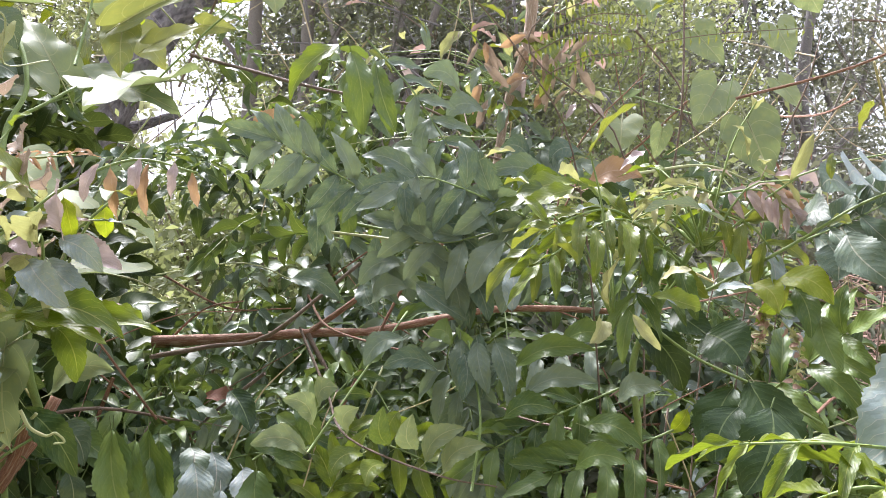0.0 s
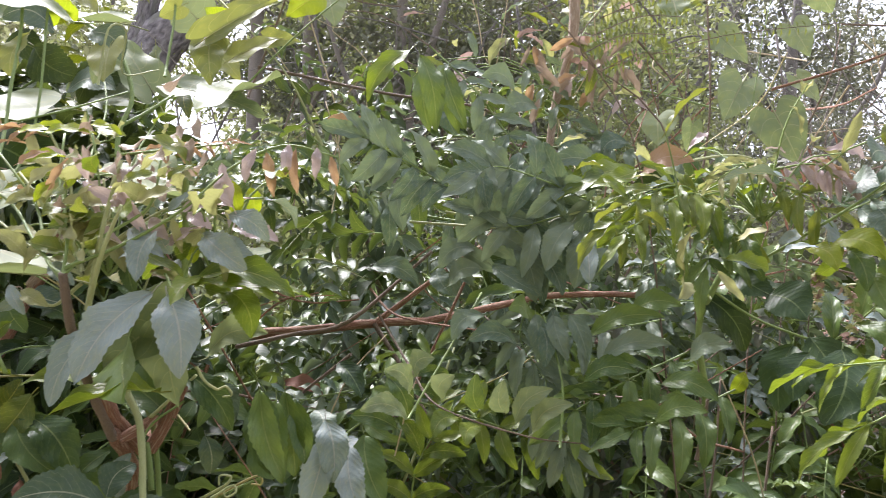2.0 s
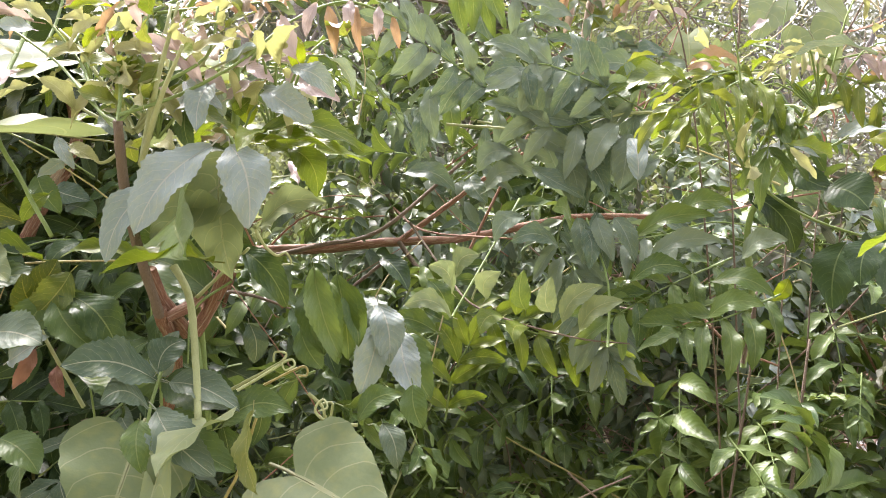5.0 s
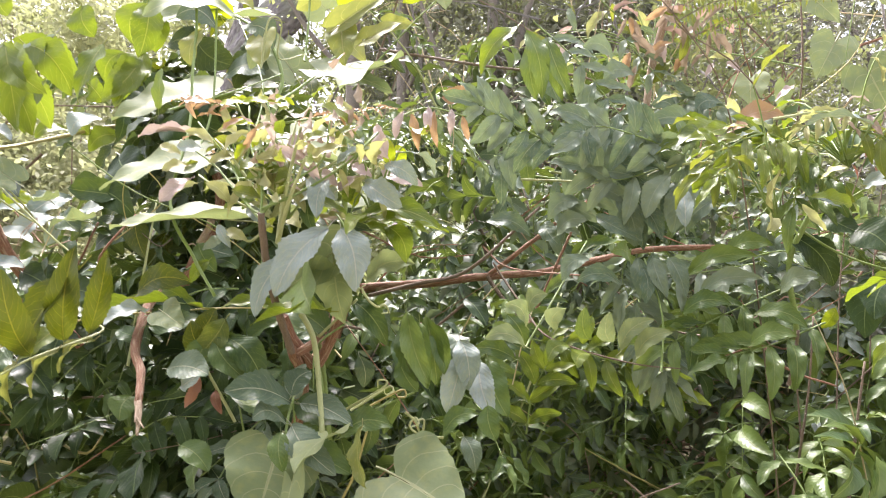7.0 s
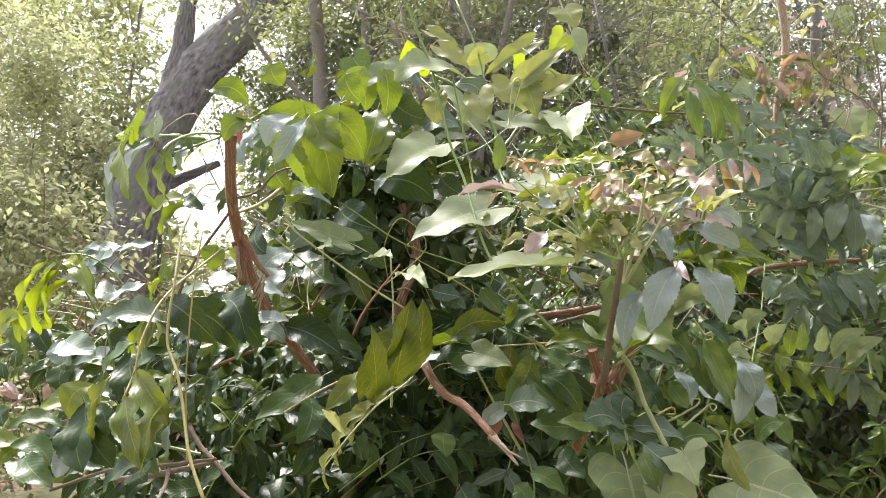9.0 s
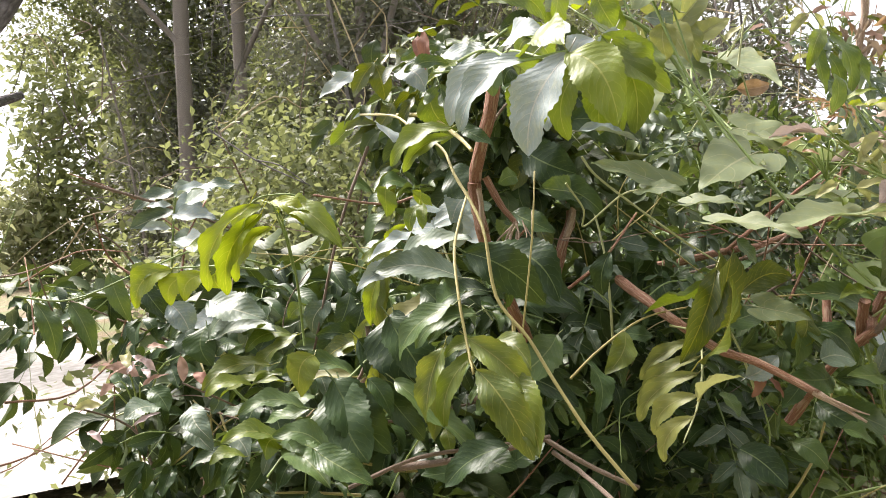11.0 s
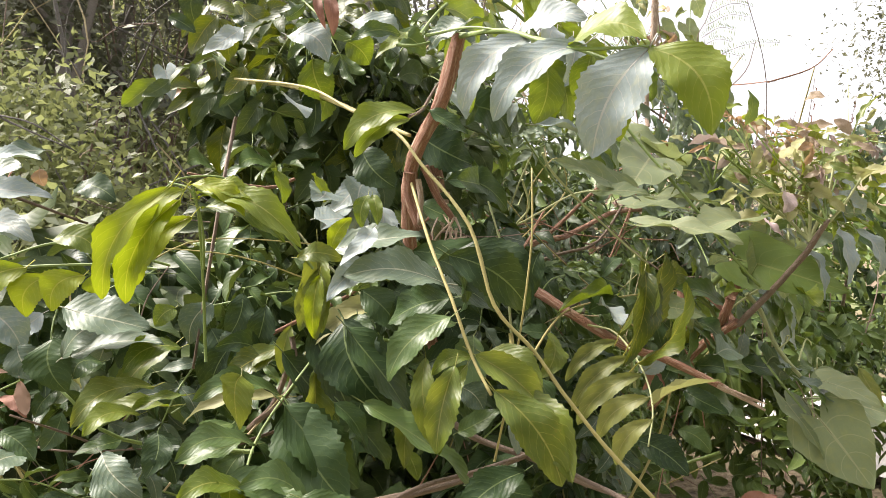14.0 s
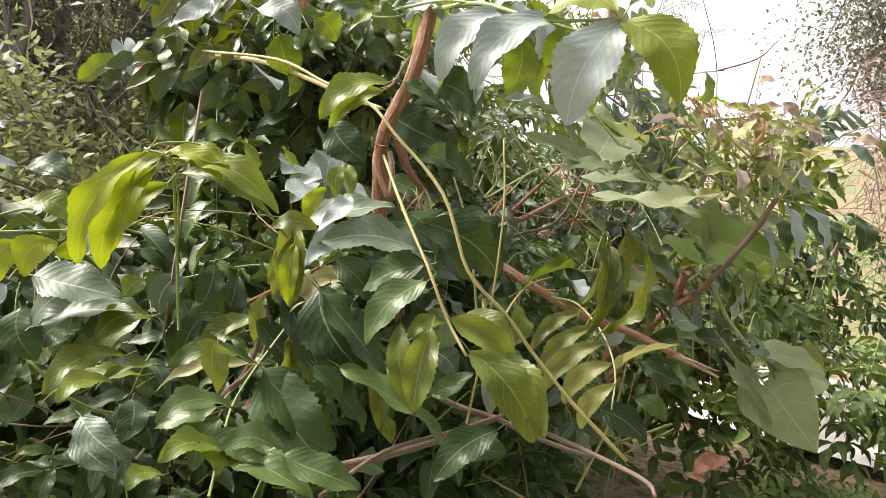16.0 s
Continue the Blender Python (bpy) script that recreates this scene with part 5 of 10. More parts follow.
leaf(tall_shrub, "deep", (-0.429, 1.24, 1.216), (-0.397, 1.19, 1.126), 0.043, (0.318, -0.826, 0.465), 2)
leaf(tall_shrub, "silver_sheen", (-0.323, 1.24, 1.189), (-0.312, 1.19, 1.125), 0.049, (0.255, -0.841, 0.478), 1)
leaf(tall_shrub, "silver_sheen", (-0.274, 1.24, 1.162), (-0.227, 1.19, 1.117), 0.049, (0.208, -0.846, 0.491), 3)
leaf(tall_shrub, "dead", (-0.461, 1.64, 1.201), (-0.367, 1.62, 1.182), 0.039, (0.207, -0.726, 0.656), 1)
leaf(tall_shrub, "dead", (-0.432, 1.64, 1.166), (-0.432, 1.62, 1.123), 0.023, (0.237, -0.802, 0.549), 2)
stem(tall_shrub, "twig", ((0.484, 1.408, 0.806), (0.519, 1.43, 0.965), (0.558, 1.463, 1.103)), 0.0035, 0.0025, "twig")
stem(tall_shrub, "twig", ((0.383, 1.448, 0.795), (0.443, 1.482, 1.03), (0.472, 1.504, 1.201)), 0.003, 0.002, "twig")
stem(tall_shrub, "straw_stem", ((0.532, 1.413, 0.827), (0.497, 1.407, 1.042), (0.435, 1.399, 1.211)), 0.002, 0.0012, "twig")
stem(dry_vine, "wilted_stem", ((-0.402, 0.838, 1.339), (-0.392, 0.839, 1.32), (-0.381, 0.85, 1.309), (-0.371, 0.85, 1.312), (-0.367, 0.861, 1.3), (-0.378, 0.86, 1.298)), 0.002, 0.001, "tendril")
stem(dry_vine, "wilted_stem", ((-0.462, 0.938, 1.14), (-0.418, 0.921, 1.163), (-0.391, 0.912, 1.178), (-0.385, 0.912, 1.188), (-0.398, 0.911, 1.19), (-0.4, 0.911, 1.178)), 0.0022, 0.0012, "tendril")
stem(dry_vine, "wilted_stem", ((-0.364, 0.945, 1.132), (-0.347, 0.946, 1.114), (-0.341, 0.947, 1.089), (-0.333, 0.937, 1.119), (-0.345, 0.936, 1.12)), 0.0024, 0.0014, "tendril")
leaf(young_shoot, "dead", (-0.738, 1.021, 1.19), (-0.762, 1, 1.141), 0.023, (0.277, -0.794, 0.541), 1)
leaf(young_shoot, "dead", (-0.712, 1.023, 1.166), (-0.695, 1.004, 1.128), 0.018, (0.241, -0.797, 0.554), 3)
leaf(young_shoot, "lime", (-0.555, 0.929, 1.306), (-0.647, 0.903, 1.321), 0.029, (0.117, -0.521, 0.846), 3)
leaf(young_shoot, "olive", (-0.667, 0.973, 1.294), (-0.714, 0.941, 1.234), 0.050, (0.267, -0.869, 0.417), 1)
leaf(young_shoot, "glossy", (-0.682, 0.972, 1.268), (-0.619, 0.948, 1.191), 0.051, (0.23, -0.866, 0.444), 2)
leaf(young_shoot, "mid", (-0.545, 0.933, 1.162), (-0.638, 0.897, 1.186), 0.046, (0.166, -0.771, 0.615), 1)
leaf(young_shoot, "glossy", (-0.54, 0.933, 1.16), (-0.442, 0.89, 1.131), 0.055, (0.082, -0.769, 0.634), 0)
leaf(young_shoot, "silver_sheen", (-0.545, 0.943, 1.159), (-0.522, 0.933, 1.217), 0.038, (0.124, -0.831, 0.543), 2)
stem(young_shoot, "green_stem", ((-0.544, 0.933, 1.16), (-0.544, 0.934, 1.123), (-0.542, 0.934, 1.088)), 0.002, 0.002, "leaf_stalk")
leaf(young_shoot, "mid", (-0.352, 0.942, 1.293), (-0.319, 0.916, 1.179), 0.039, (-0.054, -0.893, 0.447), 0)
leaf(young_shoot, "glossy", (-0.358, 0.962, 1.291), (-0.345, 0.945, 1.18), 0.041, (-0.038, -0.895, 0.445), 1)
leaf(young_shoot, "silver_sheen", (-0.27, 0.999, 1.219), (-0.302, 0.968, 1.124), 0.047, (-0.088, -0.832, 0.548), 2)
leaf(young_shoot, "glossy", (-0.448, 1.037, 1.286), (-0.384, 1.011, 1.242), 0.041, (0.018, -0.783, 0.621), 0)
stem(young_shoot, "wilted_stem", ((-0.517, 0.983, 1.249), (-0.473, 0.955, 1.284), (-0.427, 0.917, 1.318)), 0.0025, 0.002, "leaf_stalk")
stem(young_shoot, "green_stem", ((-0.518, 0.983, 1.219), (-0.507, 0.965, 1.19), (-0.502, 0.955, 1.163)), 0.0045, 0.004, "leaf_stalk")
stem(young_shoot, "red_bark", ((-0.54, 1.062, 1.21), (-0.517, 1.083, 1.25), (-0.497, 1.103, 1.301)), 0.009, 0.008, "stem")
leaf(cut_shrub, "silver_sheen", (-0.888, 1.202, 1.691), (-0.936, 1.17, 1.649), 0.025, (0.166, -0.384, 0.908), 3)
leaf(cut_shrub, "silver_sheen", (-1.16, 1.338, 1.563), (-1.242, 1.314, 1.512), 0.050, (0.254, -0.421, 0.871), 1)
leaf(cut_shrub, "silver_sheen", (-1.182, 1.338, 1.511), (-1.263, 1.313, 1.482), 0.040, (0.212, -0.343, 0.915), 0)
leaf(cut_shrub, "silver_sheen", (-1.156, 1.339, 1.521), (-1.213, 1.317, 1.45), 0.042, (0.29, -0.491, 0.822), 2)
leaf(cut_shrub, "glossy", (-1.062, 1.294, 1.584), (-1.111, 1.271, 1.573), 0.039, (0.452, -0.844, 0.29), 0)
leaf(cut_shrub, "deep", (-0.975, 1.246, 1.719), (-0.982, 1.227, 1.653), 0.031, (0.424, -0.905, 0.041), 1)
leaf(tall_shrub, "mid", (-0.12, 1.497, 1.857), (-0.113, 1.47, 1.723), 0.041, (-0.18, -0.98, -0.08), 0)
leaf(tall_shrub, "mid", (-0.093, 1.499, 1.84), (-0.056, 1.473, 1.721), 0.038, (-0.207, -0.976, -0.073), 1)
frond(tall_shrub, "frond", ((0.109, 1.466, 1.593), (0.036, 1.431, 1.607), (-0.026, 1.407, 1.616)), 4, 0.08, .45, .2, (-0.279, -0.941, 0.189))
frond(tall_shrub, "frond", ((0.223, 1.373, 1.545), (0.135, 1.348, 1.537), (0.043, 1.333, 1.517), (-0.005, 1.329, 1.538)), 5, 0.1, .42, .35, (-0.299, -0.924, 0.238))
leaf(tall_shrub, "lime", (0.245, 1.373, 1.614), (0.105, 1.316, 1.569), 0.047, (-0.29, -0.695, 0.657), 1)
leaf(tall_shrub, "frond", (0.142, 1.319, 1.521), (0.085, 1.287, 1.435), 0.049, (-0.346, -0.901, 0.262), 0)
leaf(tall_shrub, "frond", (0.161, 1.32, 1.502), (0.135, 1.291, 1.401), 0.049, (-0.364, -0.889, 0.279), 2)
leaf(tall_shrub, "frond", (0.051, 1.364, 1.48), (0.088, 1.338, 1.398), 0.037, (-0.307, -0.908, 0.286), 1)
stem(tall_shrub, "wilted_stem", ((0.259, 1.356, 1.543), (0.155, 1.349, 1.54), (0.069, 1.355, 1.508)), 0.003, 0.002, "leaf_stalk")
stem(tall_shrub, "wilted_stem", ((-0.158, 1.4, 1.537), (-0.07, 1.386, 1.527), (0.006, 1.371, 1.517)), 0.0025, 0.002, "leaf_stalk")
leaf(cut_shrub, "deep", (-1.511, 1.005, 1.299), (-1.445, 0.942, 1.189), 0.085, (0.118, -0.863, 0.492), 0)
leaf(cut_shrub, "olive", (-1.42, 1.09, 1.306), (-1.435, 1.062, 1.204), 0.048, (0.08, -0.907, 0.413), 4)
leaf(cut_shrub, "wilted", (-1.271, 1.115, 1.374), (-1.43, 1.092, 1.341), 0.041, (0.016, -0.523, 0.852), 3)
leaf(cut_shrub, "deep", (-1.137, 1.243, 1.336), (-1.006, 1.168, 1.336), 0.061, (-0.127, -0.772, 0.623), 1)
leaf(cut_shrub, "deep", (-1.169, 1.147, 1.221), (-1.067, 1.087, 1.16), 0.066, (-0.102, -0.727, 0.678), 2)
leaf(cut_shrub, "lime", (-0.903, 1.05, 1.801), (-0.943, 1.006, 1.697), 0.060, (-0.286, -0.944, 0.164), 1)
leaf(cut_shrub, "lime", (-0.996, 1.016, 1.737), (-1.028, 0.991, 1.636), 0.066, (-0.227, -0.953, 0.202), 0)
leaf(cut_shrub, "silver_sheen", (-0.972, 1.012, 1.812), (-1.048, 0.995, 1.705), 0.053, (-0.226, -0.943, 0.243), 2)
leaf(heart_vine, "lime_heart", (-0.767, 1.178, 1.855), (-0.786, 1.151, 1.778), 0.057, (-0.343, -0.91, 0.234), 0)
leaf(cut_shrub, "sheen", (-1.686, 1.314, 1.413), (-1.591, 1.244, 1.379), 0.085, (0.094, -0.67, 0.736), 0)
leaf(cut_shrub, "sheen", (-1.695, 1.314, 1.341), (-1.634, 1.263, 1.394), 0.057, (0.103, -0.662, 0.742), 1)
leaf(cut_shrub, "sheen", (-1.684, 1.312, 1.34), (-1.578, 1.241, 1.356), 0.064, (0.08, -0.591, 0.803), 2)
leaf(cut_shrub, "glossy", (-1.865, 1.45, 1.478), (-1.836, 1.423, 1.381), 0.042, (0.234, -0.927, 0.293), 0)
leaf(cut_shrub, "glossy", (-1.997, 1.424, 1.439), (-1.965, 1.385, 1.336), 0.040, (0.302, -0.9, 0.314), 1)
leaf(cut_shrub, "glossy", (-1.936, 1.412, 1.432), (-1.899, 1.373, 1.334), 0.039, (0.272, -0.908, 0.317), 2)
leaf(cut_shrub, "deep", (-1.814, 1.44, 1.46), (-1.762, 1.409, 1.373), 0.043, (0.202, -0.932, 0.3), 0)
stem(cut_shrub, "green_stem", ((-2.03, 1.43, 1.454), (-1.93, 1.411, 1.437), (-1.813, 1.44, 1.472), (-1.732, 1.446, 1.497)), 0.002, 0.0015, "leaf_stalk")
leaf(cut_shrub, "sheen", (-1.601, 1.709, 1.639), (-1.719, 1.68, 1.63), 0.049, (0.068, -0.564, 0.823), 1)
leaf(cut_shrub, "sheen", (-1.727, 1.733, 1.633), (-1.837, 1.702, 1.603), 0.047, (0.101, -0.557, 0.824), 0)
leaf(cut_shrub, "sheen", (-1.731, 1.733, 1.591), (-1.848, 1.703, 1.563), 0.049, (0.102, -0.552, 0.828), 2)
leaf(cut_shrub, "silver_sheen", (-1.361, 1.362, 1.823), (-1.438, 1.345, 1.78), 0.040, (-0.011, -0.764, 0.645), 1)
leaf(cut_shrub, "lime", (-1.232, 1.083, 1.785), (-1.302, 1.065, 1.748), 0.025, (-0.069, -0.593, 0.803), 1)
leaf(cut_shrub, "deep", (-1.276, 1.034, 1.466), (-1.164, 0.96, 1.38), 0.080, (-0.127, -0.789, 0.601), 1)
leaf(cut_shrub, "deep", (-1.465, 0.964, 1.299), (-1.441, 0.928, 1.246), 0.034, (0.019, -0.746, 0.666), 2)
leaf(cut_shrub, "deep", (-1.409, 1.108, 1.369), (-1.379, 1.049, 1.236), 0.067, (-0.018, -0.856, 0.516), 0)
leaf(cut_shrub, "glossy", (-1.564, 0.88, 1.236), (-1.495, 0.825, 1.192), 0.049, (0.069, -0.714, 0.697), 0)
leaf(cut_shrub, "deep", (-1.137, 1.206, 1.23), (-1.039, 1.138, 1.249), 0.060, (-0.171, -0.733, 0.659), 2)
leaf(cut_shrub, "deep", (-1.308, 1.033, 1.111), (-1.386, 0.997, 1.127), 0.043, (-0.047, -0.791, 0.61), 1)
leaf(tall_shrub, "lime", (0.256, 1.288, 1.607), (0.17, 1.276, 1.585), 0.038, (-0.151, -0.848, 0.507), 1)
leaf(tall_shrub, "lime", (-0.032, 1.279, 1.244), (-0.054, 1.264, 1.19), 0.036, (0.008, -0.912, 0.411), 0)
leaf(tall_shrub, "mid", (-0.201, 1.291, 1.254), (-0.167, 1.272, 1.187), 0.039, (0.101, -0.908, 0.407), 1)
leaf(tall_shrub, "mid", (-0.232, 1.294, 1.235), (-0.182, 1.273, 1.197), 0.033, (0.107, -0.839, 0.533), 2)
leaf(tall_shrub, "mid", (-0.19, 1.295, 1.163), (-0.27, 1.28, 1.192), 0.043, (0.119, -0.826, 0.55), 0)
stem(tall_shrub, "straw_stem", ((-0.348, 1.36, 1.108), (-0.283, 1.368, 1.246), (-0.209, 1.388, 1.322)), 0.0015, 0.001, "twig")
stem(tall_shrub, "straw_stem", ((-0.199, 1.35, 1.1), (-0.17, 1.362, 1.198), (-0.148, 1.388, 1.254)), 0.0013, 0.001, "twig")
stem(tall_shrub, "straw_stem", ((0.183, 1.689, 1.725), (0.205, 1.678, 1.896), (0.255, 1.664, 2.08)), 0.0015, 0.001, "twig")
stem(tall_shrub, "straw_stem", ((0.178, 1.737, 1.773), (0.282, 1.721, 1.931), (0.279, 1.709, 2.15)), 0.0015, 0.001, "twig")
stem(tall_shrub, "straw_stem", ((-0.002, 1.702, 1.735), (0.057, 1.737, 1.944), (0.106, 1.77, 2.178)), 0.0018, 0.001, "twig")
stem(dry_vine, "straw_stem", ((-0.338, 1.635, 1.576), (-0.321, 1.677, 1.707), (-0.355, 1.722, 1.848)), 0.0015, 0.001, "strand")
stem(cut_shrub, "twig", ((-1.563, 1.42, 1.287), (-1.535, 1.438, 1.374), (-1.485, 1.446, 1.433)), 0.0015, 0.001, "twig")
stem(cut_shrub, "straw_stem", ((-1.655, 1.44, 1.348), (-1.647, 1.441, 1.392), (-1.637, 1.468, 1.442)), 0.0014, 0.001, "twig")
stem(cut_shrub, "straw_stem", ((-1.599, 1.229, 1.138), (-1.562, 1.23, 1.169), (-1.521, 1.24, 1.198)), 0.0016, 0.001, "twig")
stem(cut_shrub, "straw_stem", ((-1.488, 1.175, 1.207), (-1.438, 1.156, 1.259), (-1.384, 1.145, 1.301)), 0.0016, 0.001, "twig")
stem(cut_shrub, "straw_stem", ((-1.092, 1.121, 1.421), (-1.097, 1.157, 1.458), (-1.085, 1.183, 1.515)), 0.0014, 0.001, "twig")
stem(cut_shrub, "straw_stem", ((-0.778, 1.099, 1.272), (-0.838, 1.148, 1.275), (-0.889, 1.209, 1.229)), 0.0012, 0.0008, "twig")
stem(cut_shrub, "twig", ((-1.733, 1.664, 1.133), (-1.641, 1.597, 1.104), (-1.52, 1.547, 1.088)), 0.0025, 0.0015, "twig")
leaf(cut_shrub, "dead", (-1.741, 1.557, 1.237), (-1.715, 1.507, 1.214), 0.024, (-0.111, -0.71, 0.695), 1)
leaf(cut_shrub, "dead", (-1.41, 1.211, 1.184), (-1.428, 1.225, 1.172), 0.016, (-0.341, -0.694, 0.634), 1)
leaf(cut_shrub, "deep", (-1.048, 1.223, 1.555), (-0.933, 1.176, 1.5), 0.068, (-0.01, -0.841, 0.541), 1)
leaf(cut_shrub, "dead", (-0.905, 0.735, 1.036), (-0.844, 0.719, 1.054), 0.027, (0.115, -0.694, 0.71), 1)
leaf(cut_shrub, "dead", (-0.858, 0.737, 1.028), (-0.807, 0.72, 1.039), 0.022, (0.078, -0.584, 0.808), 2)
leaf(cut_shrub, "dead", (-0.933, 0.734, 1.047), (-0.894, 0.716, 1.026), 0.017, (0.135, -0.688, 0.713), 3)
stem(cut_shrub, "twig", ((-0.008, 1.08, 0.975), (0.046, 1.082, 0.922), (0.109, 1.084, 0.844)), 0.002, 0.0012, "twig")
stem(cut_shrub, "twig", ((-0.106, 0.973, 0.876), (-0.022, 1.028, 0.943), (0.086, 1.084, 0.966)), 0.002, 0.0012, "twig")

# arching yellow-green leaf sprays over the cut shrub
leaf(cut_shrub, "yellow", (-1.603, 1.09, 1.579), (-1.679, 1.142, 1.443), 0.041, (-0.819, -0.513, 0.258), 5)
leaf(cut_shrub, "yellow", (-1.586, 1.105, 1.561), (-1.651, 1.143, 1.433), 0.045, (-0.658, -0.745, 0.108), 5)
leaf(cut_shrub, "yellow", (-1.572, 1.108, 1.538), (-1.635, 1.152, 1.452), 0.041, (-0.734, -0.646, 0.209), 5)
leaf(cut_shrub, "yellow", (-1.584, 1.094, 1.574), (-1.627, 1.146, 1.503), 0.042, (-0.893, -0.364, 0.266), 5)
leaf(cut_shrub, "yellow", (-1.57, 1.11, 1.579), (-1.523, 1.055, 1.536), 0.031, (-0.214, -0.705, 0.676), 6)
leaf(cut_shrub, "lime", (-1.559, 1.116, 1.569), (-1.475, 1.003, 1.495), 0.040, (-0.318, -0.672, 0.669), 6)
leaf(cut_shrub, "lime", (-1.552, 1.123, 1.548), (-1.482, 1.031, 1.5), 0.034, (-0.348, -0.626, 0.698), 6)
leaf(cut_shrub, "yellow", (-1.558, 1.115, 1.561), (-1.51, 1.05, 1.556), 0.032, (-0.471, -0.414, 0.779), 6)
leaf(cut_shrub, "lime", (-1.711, 1.222, 1.516), (-1.664, 1.187, 1.491), 0.040, (-0.22, -0.747, 0.627), 6)
leaf(cut_shrub, "lime", (-1.652, 1.206, 1.503), (-1.626, 1.176, 1.49), 0.033, (-0.253, -0.572, 0.78), 6)
leaf(cut_shrub, "yellow", (-1.74, 1.244, 1.482), (-1.808, 1.276, 1.418), 0.058, (-0.63, -0.709, 0.316), 5)
leaf(cut_shrub, "yellow", (-1.712, 1.237, 1.468), (-1.748, 1.237, 1.419), 0.048, (-0.4, -0.864, 0.304), 5)
leaf(cut_shrub, "yellow", (-1.68, 1.209, 1.467), (-1.723, 1.212, 1.426), 0.047, (-0.427, -0.821, 0.378), 5)
leaf(cut_shrub, "yellow", (-1.666, 1.206, 1.468), (-1.661, 1.2, 1.441), 0.036, (-0.148, -0.975, 0.167), 0)
leaf(cut_shrub, "lime", (-1.767, 1.26, 1.484), (-1.805, 1.291, 1.445), 0.045, (-0.754, -0.597, 0.274), 5)
stem(cut_shrub, "green_stem", ((-1.407, 1.097, 1.45), (-1.5, 1.101, 1.569), (-1.573, 1.101, 1.588), (-1.61, 1.114, 1.569)), 0.0020, 0.0011, "leaf_stalk")
stem(cut_shrub, "green_stem", ((-1.539, 1.162, 1.461), (-1.549, 1.13, 1.519), (-1.566, 1.108, 1.576)), 0.0020, 0.0011, "leaf_stalk")
stem(cut_shrub, "green_stem", ((-1.595, 1.184, 1.466), (-1.655, 1.204, 1.478), (-1.73, 1.243, 1.482), (-1.778, 1.271, 1.481)), 0.0020, 0.0013, "leaf_stalk")
# the feather leaf at the head of the red branch
stem(cut_shrub, "green_stem", ((-1.226, 0.969, 1.763), (-1.264, 0.842, 1.75), (-1.271, 0.738, 1.716), (-1.248, 0.646, 1.707)), 0.0037, 0.0016, "leaf_stalk")
stem(cut_shrub, "green_stem", ((-1.262, 0.999, 1.766), (-1.255, 0.914, 1.765), (-1.266, 0.803, 1.739)), 0.0024, 0.0014, "leaf_stalk")
leaf(cut_shrub, "silver_sheen", (-1.263, 0.8, 1.738), (-1.333, 0.85, 1.652), 0.049, (-0.811, -0.402, 0.425), 5)
leaf(cut_shrub, "silver_sheen", (-1.259, 0.723, 1.72), (-1.34, 0.789, 1.638), 0.052, (-0.794, -0.352, 0.496), 5)
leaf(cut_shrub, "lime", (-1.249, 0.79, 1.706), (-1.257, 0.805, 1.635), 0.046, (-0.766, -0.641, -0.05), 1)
leaf(cut_shrub, "silver_sheen", (-1.248, 0.646, 1.706), (-1.297, 0.686, 1.594), 0.074, (-0.871, -0.433, 0.23), 0)
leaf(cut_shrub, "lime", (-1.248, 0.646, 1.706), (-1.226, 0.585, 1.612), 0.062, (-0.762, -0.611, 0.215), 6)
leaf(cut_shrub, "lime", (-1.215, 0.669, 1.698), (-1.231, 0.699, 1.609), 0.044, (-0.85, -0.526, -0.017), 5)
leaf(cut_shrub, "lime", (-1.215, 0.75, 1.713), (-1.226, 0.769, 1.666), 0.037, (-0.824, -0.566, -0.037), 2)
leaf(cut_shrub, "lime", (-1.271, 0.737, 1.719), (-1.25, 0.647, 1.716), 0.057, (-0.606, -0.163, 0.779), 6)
leaf(cut_shrub, "silver_sheen", (-1.261, 0.826, 1.74), (-1.241, 0.74, 1.76), 0.045, (-0.779, -0.034, 0.627), 1)
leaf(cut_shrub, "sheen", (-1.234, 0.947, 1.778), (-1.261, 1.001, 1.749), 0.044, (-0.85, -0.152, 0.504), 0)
leaf(cut_shrub, "silver_sheen", (-1.236, 0.726, 1.729), (-1.227, 0.679, 1.738), 0.042, (-0.764, -0.026, 0.644), 2)
leaf(cut_shrub, "glossy", (-1.24, 0.878, 1.729), (-1.251, 0.894, 1.694), 0.030, (-0.763, -0.645, -0.038), 0)
leaf(cut_shrub, "lime", (-1.219, 0.724, 1.704), (-1.231, 0.743, 1.674), 0.028, (-0.847, -0.531, 0.006), 1)
leaf(cut_shrub, "lime", (-1.284, 1.003, 1.666), (-1.377, 1.046, 1.614), 0.044, (-0.586, -0.523, 0.619), 5)
leaf(cut_shrub, "lime", (-1.278, 1.025, 1.655), (-1.355, 1.056, 1.603), 0.029, (-0.551, -0.748, 0.37), 5)
leaf(cut_shrub, "silver_sheen", (-1.212, 1.264, 1.827), (-1.172, 1.184, 1.767), 0.054, (-0.54, -0.665, 0.517), 6)
leaf(cut_shrub, "silver_sheen", (-1.277, 1.364, 1.816), (-1.235, 1.301, 1.766), 0.061, (-0.477, -0.712, 0.516), 6)
leaf(cut_shrub, "lime", (-1.188, 1.434, 1.788), (-1.161, 1.426, 1.709), 0.073, (-0.447, -0.892, -0.065), 0)
leaf(cut_shrub, "lime", (-1.134, 1.396, 1.817), (-1.098, 1.378, 1.775), 0.063, (-0.448, -0.894, -0.004), 2)
